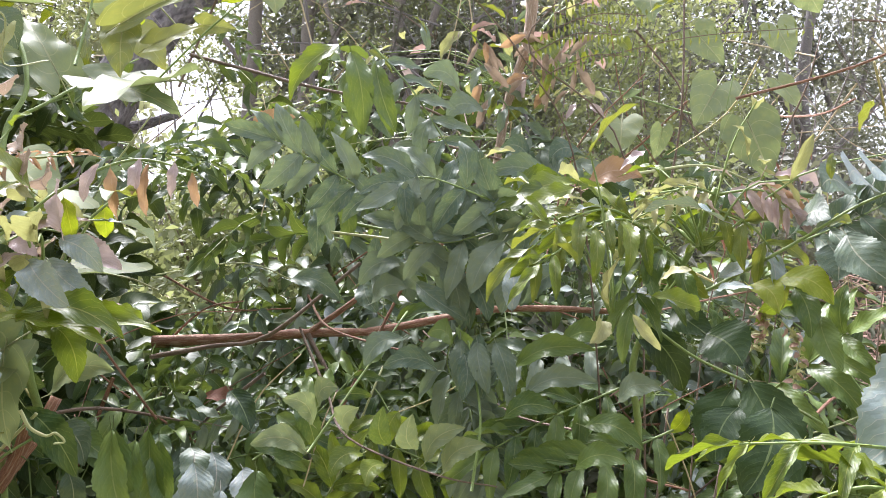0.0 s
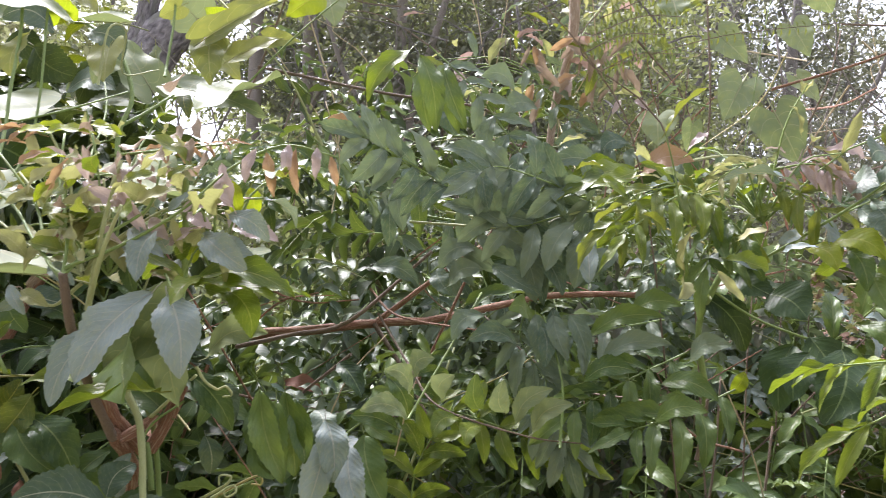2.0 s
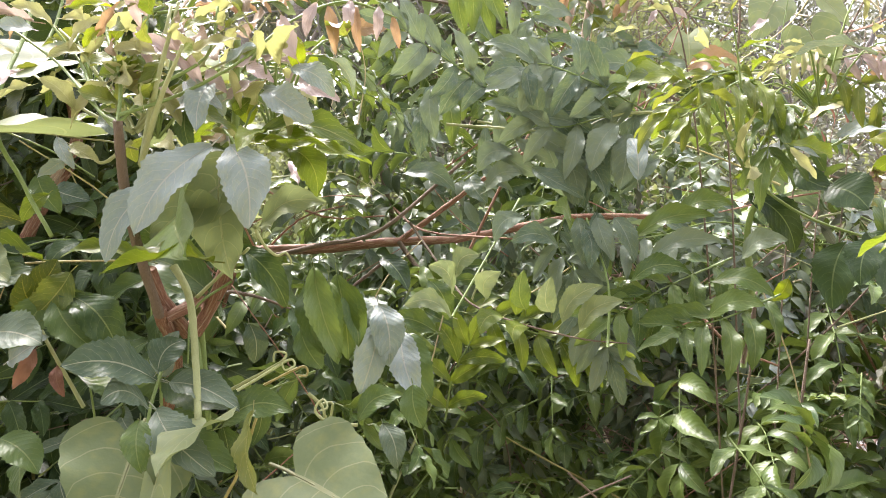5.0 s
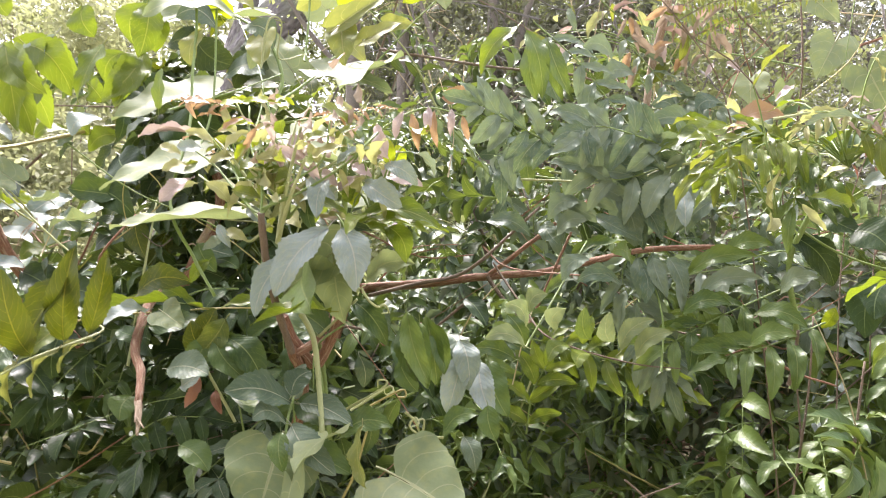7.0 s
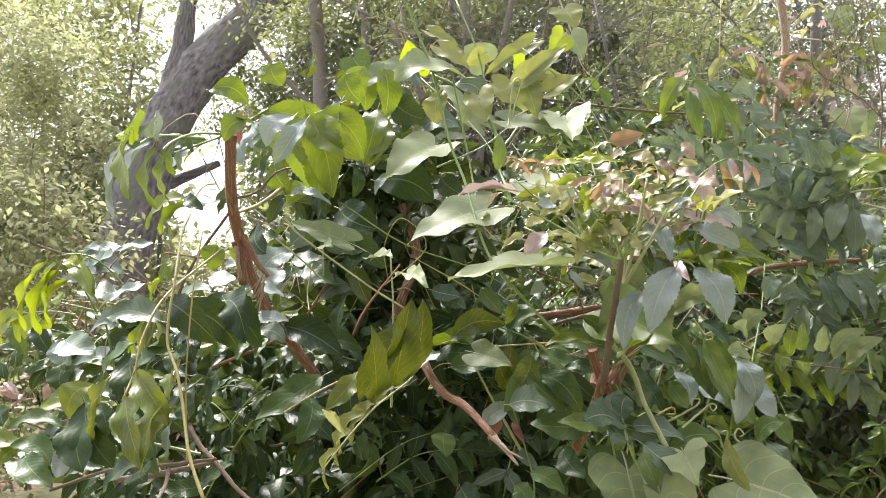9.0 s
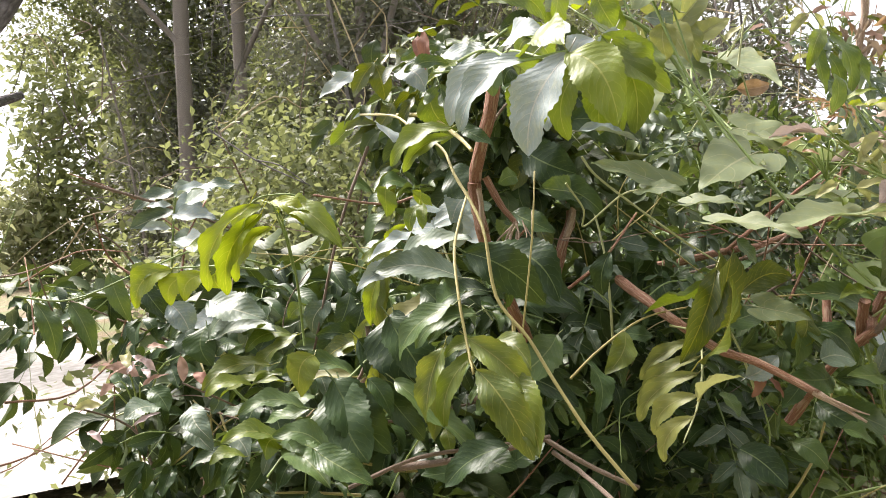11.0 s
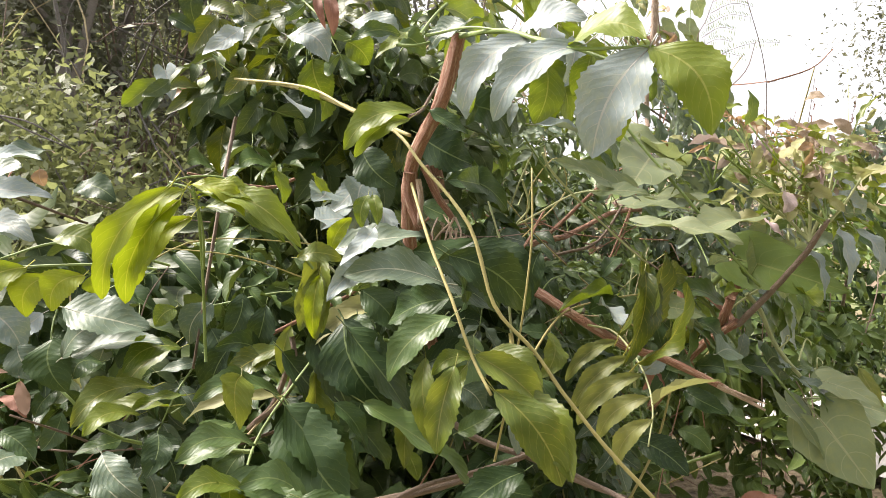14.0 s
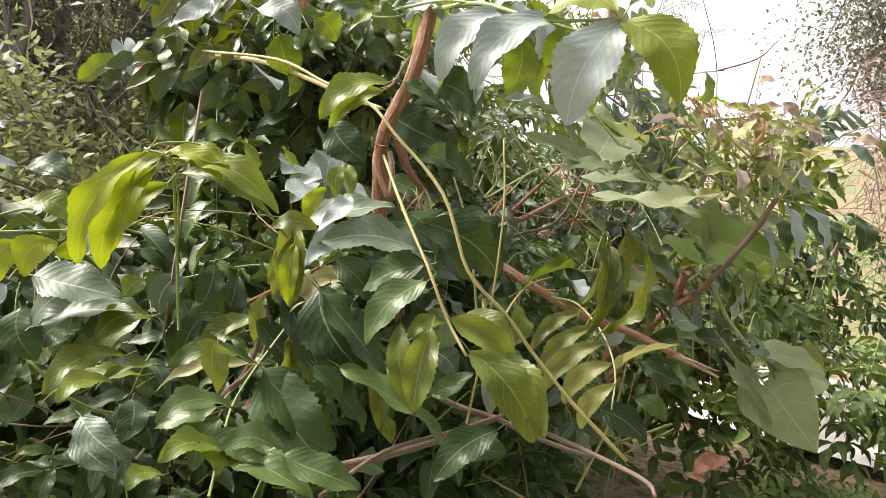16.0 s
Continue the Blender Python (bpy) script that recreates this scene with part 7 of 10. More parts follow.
leaf(young_shoot, "wilted", (-0.606, 0.879, 1.538), (-0.568, 0.871, 1.573), 0.016, (-0.306, -0.944, 0.121), 0)
leaf(young_shoot, "wilted", (-0.592, 0.88, 1.552), (-0.637, 0.861, 1.544), 0.022, (0.19, -0.717, 0.67), 0)
leaf(young_shoot, "wilted", (-0.536, 0.821, 1.499), (-0.489, 0.815, 1.512), 0.029, (-0.259, -0.731, 0.631), 0)
leaf(young_shoot, "olive", (-0.542, 0.821, 1.479), (-0.579, 0.804, 1.494), 0.025, (0.52, -0.609, 0.599), 2)
leaf(young_shoot, "lime", (-0.496, 0.824, 1.517), (-0.56, 0.806, 1.51), 0.025, (0.081, -0.57, 0.818), 2)
leaf(young_shoot, "silver_sheen", (-0.562, 0.819, 1.468), (-0.532, 0.814, 1.441), 0.023, (0.343, -0.781, 0.523), 0)
leaf(young_shoot, "mid", (-0.464, 0.901, 1.481), (-0.505, 0.887, 1.498), 0.031, (0.462, -0.661, 0.592), 0)
leaf(young_shoot, "glossy", (-0.473, 0.829, 1.473), (-0.466, 0.82, 1.427), 0.022, (0.084, -0.975, 0.206), 0)
leaf(young_shoot, "pink", (-0.639, 0.799, 1.512), (-0.68, 0.779, 1.481), 0.034, (-0.131, -0.743, 0.656), 2)
leaf(young_shoot, "lime", (-0.403, 0.903, 1.445), (-0.272, 0.881, 1.42), 0.032, (0.014, -0.717, 0.697), 0)
leaf(young_shoot, "lime", (-0.335, 0.851, 1.436), (-0.349, 0.841, 1.393), 0.020, (-0.135, -0.954, 0.269), 0)
leaf(young_shoot, "orange", (-0.589, 0.802, 1.582), (-0.55, 0.796, 1.595), 0.016, (-0.302, -0.772, 0.559), 0)
leaf(young_shoot, "wilted", (-0.54, 0.811, 1.581), (-0.507, 0.804, 1.585), 0.019, (-0.234, -0.732, 0.64), 0)
leaf(young_shoot, "wilted", (-0.602, 0.802, 1.563), (-0.635, 0.781, 1.58), 0.020, (0.633, -0.569, 0.524), 0)
leaf(young_shoot, "olive", (-0.477, 0.82, 1.561), (-0.427, 0.811, 1.566), 0.020, (-0.188, -0.737, 0.65), 0)
leaf(young_shoot, "wilted", (-0.465, 0.824, 1.536), (-0.408, 0.814, 1.549), 0.023, (-0.275, -0.729, 0.628), 0)
leaf(young_shoot, "wilted", (-0.517, 0.824, 1.486), (-0.553, 0.806, 1.524), 0.019, (0.571, -0.807, 0.15), 0)
leaf(young_shoot, "silver_sheen", (-0.492, 0.827, 1.473), (-0.454, 0.819, 1.485), 0.027, (-0.333, -0.699, 0.633), 0)
leaf(young_shoot, "wilted", (-0.587, 0.814, 1.475), (-0.614, 0.796, 1.506), 0.024, (0.741, -0.596, 0.309), 0)
leaf(young_shoot, "wilted", (-0.64, 0.797, 1.532), (-0.672, 0.778, 1.525), 0.022, (0.253, -0.688, 0.68), 0)
leaf(young_shoot, "pink", (-0.503, 0.821, 1.543), (-0.465, 0.816, 1.522), 0.016, (0.133, -0.881, 0.454), 0)
leaf(young_shoot, "yellow", (-0.553, 0.812, 1.563), (-0.571, 0.802, 1.537), 0.012, (0.042, -0.944, 0.328), 0)
leaf(young_shoot, "olive", (-0.427, 0.822, 1.56), (-0.389, 0.809, 1.576), 0.016, (-0.468, -0.696, 0.544), 0)
leaf(young_shoot, "pink", (-0.403, 0.827, 1.522), (-0.373, 0.817, 1.501), 0.021, (0.14, -0.805, 0.577), 0)
leaf(young_shoot, "pink", (-0.447, 0.827, 1.517), (-0.425, 0.819, 1.49), 0.018, (0.135, -0.917, 0.374), 0)
leaf(young_shoot, "wilted", (-0.593, 0.813, 1.437), (-0.561, 0.809, 1.418), 0.022, (0.28, -0.721, 0.634), 0)
leaf(young_shoot, "silver_sheen", (-0.605, 0.811, 1.444), (-0.585, 0.804, 1.409), 0.016, (0.313, -0.884, 0.348), 0)
leaf(young_shoot, "olive", (-0.533, 0.879, 1.537), (-0.516, 0.873, 1.509), 0.016, (0.222, -0.922, 0.316), 0)
stem(young_shoot, "wilted_stem", ((-0.535, 0.843, 1.45), (-0.568, 0.857, 1.503), (-0.605, 0.875, 1.553), (-0.64, 0.904, 1.586)), 0.0026, 0.0014, "shoot")
stem(young_shoot, "wilted_stem", ((-0.535, 0.843, 1.452), (-0.588, 0.854, 1.477), (-0.663, 0.885, 1.528)), 0.0026, 0.0014, "shoot")
stem(young_shoot, "wilted_stem", ((-0.533, 0.844, 1.455), (-0.494, 0.846, 1.494), (-0.454, 0.847, 1.519), (-0.428, 0.846, 1.531)), 0.0026, 0.0013, "shoot")
stem(young_shoot, "wilted_stem", ((-0.532, 0.844, 1.455), (-0.515, 0.863, 1.508), (-0.522, 0.876, 1.571)), 0.0026, 0.0014, "shoot")
stem(young_shoot, "wilted_stem", ((-0.535, 0.843, 1.455), (-0.564, 0.877, 1.511), (-0.574, 0.898, 1.576), (-0.602, 0.902, 1.641)), 0.0026, 0.0014, "shoot")
stem(young_shoot, "wilted_stem", ((-0.532, 0.844, 1.452), (-0.473, 0.837, 1.505), (-0.441, 0.863, 1.56)), 0.0026, 0.0013, "shoot")
stem(young_shoot, "wilted_stem", ((-0.5, 0.846, 1.487), (-0.442, 0.839, 1.492), (-0.374, 0.846, 1.516)), 0.0026, 0.0013, "shoot")
stem(young_shoot, "wilted_stem", ((-0.537, 0.843, 1.442), (-0.564, 0.829, 1.417), (-0.58, 0.826, 1.43)), 0.0026, 0.0013, "shoot")
leaf(young_shoot, "silver_sheen", (-0.436, 0.791, 1.43), (-0.504, 0.74, 1.338), 0.054, (-0.024, -0.867, 0.498), 0)
leaf(young_shoot, "silver_sheen", (-0.483, 0.828, 1.397), (-0.543, 0.771, 1.308), 0.039, (0.025, -0.852, 0.524), 5)
leaf(young_shoot, "silver_sheen", (-0.412, 0.771, 1.426), (-0.387, 0.724, 1.344), 0.054, (0.01, -0.87, 0.493), 1)
stem(young_shoot, "green_stem", ((-0.43, 0.821, 1.45), (-0.409, 0.781, 1.428), (-0.415, 0.771, 1.417)), 0.0016, 0.0012, "leaf_stalk")
# leaves of the climbing vine and the shrub's upper edge
leaf(heart_vine, "heart", (-0.708, 1.212, 1.886), (-0.867, 1.134, 1.874), 0.096, (0.229, -0.58, 0.782), 5)
leaf(heart_vine, "sheen", (-0.803, 1.343, 1.91), (-0.869, 1.286, 1.92), 0.074, (0.647, -0.689, 0.327), 5)
leaf(heart_vine, "sheen", (-0.732, 1.311, 1.896), (-0.666, 1.311, 1.841), 0.061, (0.252, -0.917, 0.309), 6)
leaf(heart_vine, "heart", (-0.673, 1.341, 1.841), (-0.722, 1.31, 1.802), 0.050, (0.22, -0.884, 0.412), 5)
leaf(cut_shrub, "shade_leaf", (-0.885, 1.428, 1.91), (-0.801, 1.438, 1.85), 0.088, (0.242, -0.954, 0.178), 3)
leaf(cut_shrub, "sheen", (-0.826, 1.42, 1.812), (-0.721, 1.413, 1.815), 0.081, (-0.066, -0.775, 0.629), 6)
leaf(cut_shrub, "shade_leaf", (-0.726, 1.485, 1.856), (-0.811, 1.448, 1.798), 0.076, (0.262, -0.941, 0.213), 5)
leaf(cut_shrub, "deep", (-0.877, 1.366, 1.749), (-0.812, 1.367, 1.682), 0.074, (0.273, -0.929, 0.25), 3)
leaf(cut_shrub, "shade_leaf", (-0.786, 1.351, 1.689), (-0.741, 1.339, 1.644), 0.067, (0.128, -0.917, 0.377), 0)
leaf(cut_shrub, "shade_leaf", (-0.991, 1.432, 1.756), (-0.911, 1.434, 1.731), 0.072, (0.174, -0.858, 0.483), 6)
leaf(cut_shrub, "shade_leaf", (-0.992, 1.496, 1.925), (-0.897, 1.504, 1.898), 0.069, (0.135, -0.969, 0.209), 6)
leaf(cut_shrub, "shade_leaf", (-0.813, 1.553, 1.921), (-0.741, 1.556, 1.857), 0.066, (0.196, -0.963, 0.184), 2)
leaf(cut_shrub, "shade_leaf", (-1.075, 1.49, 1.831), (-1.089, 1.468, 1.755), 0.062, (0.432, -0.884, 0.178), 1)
leaf(cut_shrub, "deep", (-0.962, 1.481, 1.824), (-1.017, 1.438, 1.781), 0.065, (0.451, -0.846, 0.285), 5)
leaf(cut_shrub, "lime", (-1.144, 1.104, 1.831), (-1.017, 1.163, 1.754), 0.073, (0.501, -0.849, 0.168), 6)
leaf(cut_shrub, "lime", (-1.143, 1.095, 1.784), (-1.066, 1.134, 1.669), 0.061, (0.508, -0.86, 0.048), 6)
leaf(cut_shrub, "lime", (-0.931, 1.284, 1.954), (-0.958, 1.272, 1.861), 0.062, (0.431, -0.902, -0.012), 5)
leaf(cut_shrub, "lime", (-0.948, 1.317, 1.837), (-0.999, 1.285, 1.752), 0.064, (0.489, -0.872, 0.034), 5)
leaf(cut_shrub, "lime", (-0.989, 1.295, 1.856), (-1.023, 1.267, 1.783), 0.055, (0.529, -0.845, 0.081), 5)
leaf(cut_shrub, "lime", (-0.925, 1.347, 1.942), (-0.942, 1.334, 1.863), 0.057, (0.415, -0.908, 0.062), 0)
leaf(cut_shrub, "silver_sheen", (-1.006, 1.215, 1.701), (-1.047, 1.169, 1.66), 0.059, (0.126, -0.722, 0.68), 5)
leaf(cut_shrub, "lime", (-1.064, 1.191, 1.677), (-1.104, 1.138, 1.655), 0.036, (0.426, -0.598, 0.679), 5)
stem(cut_shrub, "green_stem", ((-1.214, 1.072, 1.781), (-1.172, 1.092, 1.812), (-1.128, 1.111, 1.839)), 0.0026, 0.0021, "leaf_stalk")
stem(cut_shrub, "twig", ((-1.227, 1.093, 1.661), (-1.174, 1.127, 1.674), (-1.117, 1.152, 1.719), (-1, 1.267, 1.733)), 0.0031, 0.0016, "twig")
# leaves of the feather-leaved shrub
leaf(tall_shrub, "frond", (0.04, 1.47, 1.636), (-0.001, 1.448, 1.562), 0.047, (-0.229, -0.893, 0.388), 0)
leaf(tall_shrub, "frond", (0.071, 1.442, 1.61), (0.026, 1.422, 1.523), 0.048, (-0.276, -0.895, 0.351), 1)
leaf(tall_shrub, "frond", (0.103, 1.424, 1.567), (0.053, 1.404, 1.491), 0.048, (-0.268, -0.873, 0.408), 2)
leaf(tall_shrub, "frond", (0.138, 1.413, 1.551), (0.095, 1.39, 1.467), 0.048, (-0.31, -0.866, 0.393), 0)
leaf(tall_shrub, "frond", (0.163, 1.384, 1.509), (0.13, 1.356, 1.436), 0.045, (-0.312, -0.832, 0.458), 1)
leaf(tall_shrub, "frond", (0.184, 1.365, 1.478), (0.152, 1.336, 1.403), 0.042, (-0.332, -0.821, 0.465), 2)
leaf(tall_shrub, "frond", (0.103, 1.376, 1.48), (0.085, 1.339, 1.371), 0.037, (-0.327, -0.877, 0.351), 0)
leaf(tall_shrub, "frond", (0.067, 1.389, 1.472), (0.067, 1.346, 1.381), 0.037, (-0.302, -0.861, 0.409), 3)
leaf(tall_shrub, "frond", (-0.003, 1.498, 1.673), (-0.042, 1.478, 1.583), 0.043, (-0.236, -0.921, 0.311), 1)
leaf(tall_shrub, "frond", (0.103, 1.321, 1.364), (0.105, 1.268, 1.266), 0.038, (-0.327, -0.834, 0.444), 0)
leaf(tall_shrub, "frond", (0.07, 1.333, 1.354), (0.068, 1.283, 1.273), 0.036, (-0.304, -0.81, 0.501), 2)
leaf(tall_shrub, "frond", (-0.182, 1.542, 1.631), (-0.174, 1.509, 1.525), 0.040, (-0.142, -0.949, 0.281), 0)
leaf(tall_shrub, "mid", (-0.15, 1.538, 1.618), (-0.143, 1.504, 1.513), 0.040, (-0.162, -0.943, 0.291), 1)
leaf(tall_shrub, "frond", (-0.205, 1.55, 1.586), (-0.207, 1.515, 1.493), 0.035, (-0.127, -0.931, 0.343), 2)
leaf(tall_shrub, "frond", (-0.11, 1.49, 1.446), (-0.081, 1.442, 1.392), 0.042, (-0.275, -0.786, 0.553), 0)
stem(tall_shrub, "green_stem", ((-0.151, 1.543, 1.561), (-0.045, 1.523, 1.54), (0.054, 1.496, 1.53)), 0.0035, 0.0024, "leaf_stalk")
stem(tall_shrub, "wilted_stem", ((-0.013, 1.505, 1.643), (0.059, 1.467, 1.614), (0.116, 1.431, 1.56), (0.187, 1.375, 1.479)), 0.0030, 0.0017, "leaf_stalk")
leaf(tall_shrub, "frond", (-0.01, 1.523, 1.632), (-0.027, 1.487, 1.579), 0.048, (0.034, -0.831, 0.555), 0)
leaf(tall_shrub, "frond", (0.063, 1.501, 1.62), (0.014, 1.467, 1.564), 0.054, (0.024, -0.864, 0.503), 1)
leaf(tall_shrub, "frond", (0.119, 1.479, 1.597), (0.046, 1.448, 1.516), 0.056, (-0.084, -0.903, 0.422), 2)
leaf(tall_shrub, "frond", (0.161, 1.456, 1.558), (0.093, 1.425, 1.508), 0.054, (0.006, -0.849, 0.529), 0)
leaf(tall_shrub, "frond", (0.04, 1.358, 1.485), (0.071, 1.313, 1.383), 0.047, (-0.024, -0.916, 0.401), 1)
leaf(tall_shrub, "frond", (0.086, 1.345, 1.464), (0.117, 1.299, 1.391), 0.043, (-0.084, -0.859, 0.505), 2)
leaf(tall_shrub, "frond", (0.202, 1.331, 1.492), (0.125, 1.3, 1.429), 0.052, (-0.083, -0.852, 0.517), 0)
leaf(tall_shrub, "frond", (-0.005, 1.359, 1.448), (0.082, 1.312, 1.392), 0.039, (-0.102, -0.833, 0.544), 3)
leaf(tall_shrub, "frond", (0.254, 1.478, 1.626), (0.119, 1.454, 1.646), 0.052, (0.212, -0.9, 0.381), 5)
leaf(tall_shrub, "lime", (0.16, 1.444, 1.601), (0.265, 1.384, 1.618), 0.053, (-0.496, -0.774, 0.394), 6)
leaf(tall_shrub, "orange", (0.3, 1.418, 1.615), (0.384, 1.354, 1.631), 0.053, (-0.607, -0.696, 0.382), 6)
leaf(tall_shrub, "frond", (0.339, 1.462, 1.603), (0.383, 1.41, 1.585), 0.060, (-0.512, -0.641, 0.571), 6)
leaf(tall_shrub, "frond", (0.219, 1.58, 1.682), (0.153, 1.545, 1.705), 0.052, (0.525, -0.813, 0.252), 5)
leaf(tall_shrub, "frond", (0.317, 1.56, 1.7), (0.249, 1.535, 1.675), 0.052, (0.118, -0.847, 0.519), 5)
leaf(tall_shrub, "frond", (-0.074, 1.531, 1.787), (-0.058, 1.502, 1.721), 0.049, (0.007, -0.913, 0.408), 0)
leaf(tall_shrub, "frond", (-0.053, 1.544, 1.715), (-0.02, 1.51, 1.661), 0.058, (-0.064, -0.866, 0.496), 2)
leaf(tall_shrub, "frond", (0.044, 1.539, 1.734), (-0.018, 1.504, 1.708), 0.056, (0.247, -0.826, 0.507), 5)
leaf(tall_shrub, "frond", (0.124, 1.576, 1.787), (0.046, 1.544, 1.766), 0.055, (0.231, -0.864, 0.448), 5)
leaf(tall_shrub, "frond", (0.076, 1.572, 1.826), (0.002, 1.529, 1.85), 0.051, (0.543, -0.817, 0.193), 5)
leaf(tall_shrub, "frond", (-0.243, 1.445, 1.451), (-0.143, 1.414, 1.413), 0.045, (-0.047, -0.83, 0.555), 6)
leaf(tall_shrub, "frond", (-0.029, 1.41, 1.483), (-0.106, 1.368, 1.445), 0.048, (0.166, -0.81, 0.563), 5)
leaf(tall_shrub, "frond", (-0.088, 1.407, 1.41), (-0.021, 1.369, 1.44), 0.046, (-0.575, -0.737, 0.354), 6)
leaf(tall_shrub, "frond", (0.097, 1.298, 1.354), (0.112, 1.247, 1.279), 0.037, (-0.083, -0.83, 0.552), 0)
leaf(tall_shrub, "frond", (0.127, 1.295, 1.352), (0.146, 1.242, 1.277), 0.037, (-0.102, -0.827, 0.553), 2)
leaf(tall_shrub, "frond", (0.075, 1.298, 1.335), (0.072, 1.249, 1.271), 0.035, (-0.062, -0.79, 0.61), 1)
leaf(tall_shrub, "frond", (-0.026, 1.324, 1.359), (-0.088, 1.279, 1.317), 0.040, (0.137, -0.763, 0.632), 5)
leaf(tall_shrub, "frond", (0.033, 1.317, 1.304), (-0.058, 1.279, 1.315), 0.043, (0.37, -0.743, 0.557), 5)
leaf(tall_shrub, "mid", (0.057, 1.32, 1.344), (0.015, 1.284, 1.37), 0.044, (0.726, -0.609, 0.32), 5)
leaf(tall_shrub, "mid", (0.227, 1.279, 1.347), (0.307, 1.222, 1.367), 0.042, (-0.583, -0.641, 0.499), 6)
leaf(tall_shrub, "mid", (0.154, 1.287, 1.311), (0.277, 1.227, 1.349), 0.039, (-0.498, -0.72, 0.483), 6)
leaf(tall_shrub, "frond", (0.165, 1.239, 1.276), (0.273, 1.182, 1.306), 0.038, (-0.51, -0.687, 0.518), 6)
leaf(tall_shrub, "mid", (0.132, 1.228, 1.242), (0.212, 1.178, 1.264), 0.040, (-0.547, -0.638, 0.542), 6)
leaf(tall_shrub, "mid", (0.251, 1.187, 1.241), (0.325, 1.121, 1.221), 0.038, (-0.382, -0.643, 0.663), 6)
leaf(tall_shrub, "mid", (0.229, 1.148, 1.186), (0.298, 1.095, 1.21), 0.039, (-0.619, -0.555, 0.555), 6)
leaf(tall_shrub, "frond", (0.3, 1.181, 1.276), (0.352, 1.129, 1.307), 0.040, (-0.752, -0.506, 0.423), 6)
leaf(tall_shrub, "heart", (-0.162, 1.23, 1.233), (-0.202, 1.193, 1.282), 0.040, (0.753, -0.644, 0.135), 5)
leaf(tall_shrub, "heart", (-0.156, 1.235, 1.26), (-0.119, 1.203, 1.296), 0.043, (-0.732, -0.661, 0.167), 6)
leaf(tall_shrub, "heart", (-0.166, 1.202, 1.197), (-0.242, 1.156, 1.222), 0.040, (0.558, -0.626, 0.545), 5)
leaf(tall_shrub, "heart", (-0.11, 1.222, 1.222), (-0.087, 1.191, 1.268), 0.039, (-0.627, -0.752, -0.202), 6)
leaf(tall_shrub, "mid", (-0.044, 1.22, 1.203), (-0.05, 1.192, 1.27), 0.035, (0.155, -0.915, -0.373), 6)
leaf(tall_shrub, "heart", (-0.002, 1.218, 1.196), (-0.006, 1.19, 1.258), 0.037, (0.077, -0.908, -0.411), 6)
leaf(tall_shrub, "heart", (0.011, 1.204, 1.18), (0.073, 1.173, 1.242), 0.038, (-0.614, -0.753, 0.236), 6)
leaf(tall_shrub, "heart", (0.038, 1.199, 1.165), (0.104, 1.165, 1.218), 0.039, (-0.633, -0.702, 0.325), 6)
leaf(tall_shrub, "lime", (-0.082, 1.207, 1.195), (-0.127, 1.158, 1.173), 0.036, (0.273, -0.585, 0.764), 5)
leaf(tall_shrub, "lime", (-0.046, 1.204, 1.179), (-0.074, 1.158, 1.159), 0.035, (0.233, -0.496, 0.836), 5)
leaf(tall_shrub, "deep", (-0.334, 1.05, 1.264), (-0.316, 1.003, 1.218), 0.042, (0.158, -0.659, 0.735), 0)
leaf(tall_shrub, "sheen", (-0.296, 1.056, 1.244), (-0.283, 1.008, 1.208), 0.040, (0.125, -0.585, 0.802), 1)
leaf(tall_shrub, "deep", (-0.276, 1.173, 1.297), (-0.235, 1.131, 1.249), 0.039, (0.063, -0.725, 0.686), 2)
stem(tall_shrub, "twig", ((-0.231, 1.492, 1.357), (-0.164, 1.387, 1.255), (-0.114, 1.279, 1.201), (0.03, 1.228, 1.155), (0.123, 1.207, 1.143)), 0.0027, 0.0012, "leaf_stalk")
stem(tall_shrub, "wilted_stem", ((-0.085, 1.557, 1.565), (0.034, 1.528, 1.54), (0.137, 1.48, 1.544), (0.214, 1.439, 1.555)), 0.0030, 0.0017, "leaf_stalk")
stem(tall_shrub, "green_stem", ((-0.166, 1.202, 1.197), (-0.089, 1.297, 1.305), (-0.023, 1.407, 1.395)), 0.0020, 0.0017, "leaf_stalk")
stem(tall_shrub, "green_stem", ((0.083, 1.19, 1.141), (0.099, 1.242, 1.242), (0.083, 1.319, 1.353)), 0.0025, 0.0016, "leaf_stalk")
# rosy-brown young leaves on the shrub's tall stem
stem(tall_shrub, "peeled_wood", ((0.148, 1.642, 1.654), (0.179, 1.667, 1.814), (0.23, 1.671, 1.988), (0.226, 1.666, 2.163), (0.221, 1.653, 2.321)), 0.0078, 0.0144, "stem")
leaf(tall_shrub, "russet", (0.125, 1.578, 1.879), (0.173, 1.563, 1.83), 0.017, (-0.161, -0.977, 0.142), 4)
leaf(tall_shrub, "olive", (0.107, 1.694, 1.939), (0.152, 1.677, 1.91), 0.023, (-0.233, -0.949, 0.214), 3)
leaf(tall_shrub, "pink", (0.214, 1.674, 1.886), (0.208, 1.67, 1.811), 0.026, (-0.207, -0.976, 0.071), 0)
leaf(tall_shrub, "russet", (0.232, 1.706, 1.884), (0.179, 1.704, 1.829), 0.022, (-0.406, -0.81, 0.423), 2)
leaf(tall_shrub, "olive", (0.256, 1.644, 1.81), (0.222, 1.634, 1.786), 0.014, (-0.041, -0.887, 0.46), 1)
leaf(tall_shrub, "russet", (0.245, 1.661, 1.916), (0.231, 1.652, 1.874), 0.009, (-0.115, -0.966, 0.233), 0)
leaf(tall_shrub, "russet", (0.282, 1.584, 1.909), (0.268, 1.579, 1.853), 0.013, (-0.292, -0.944, 0.156), 0)
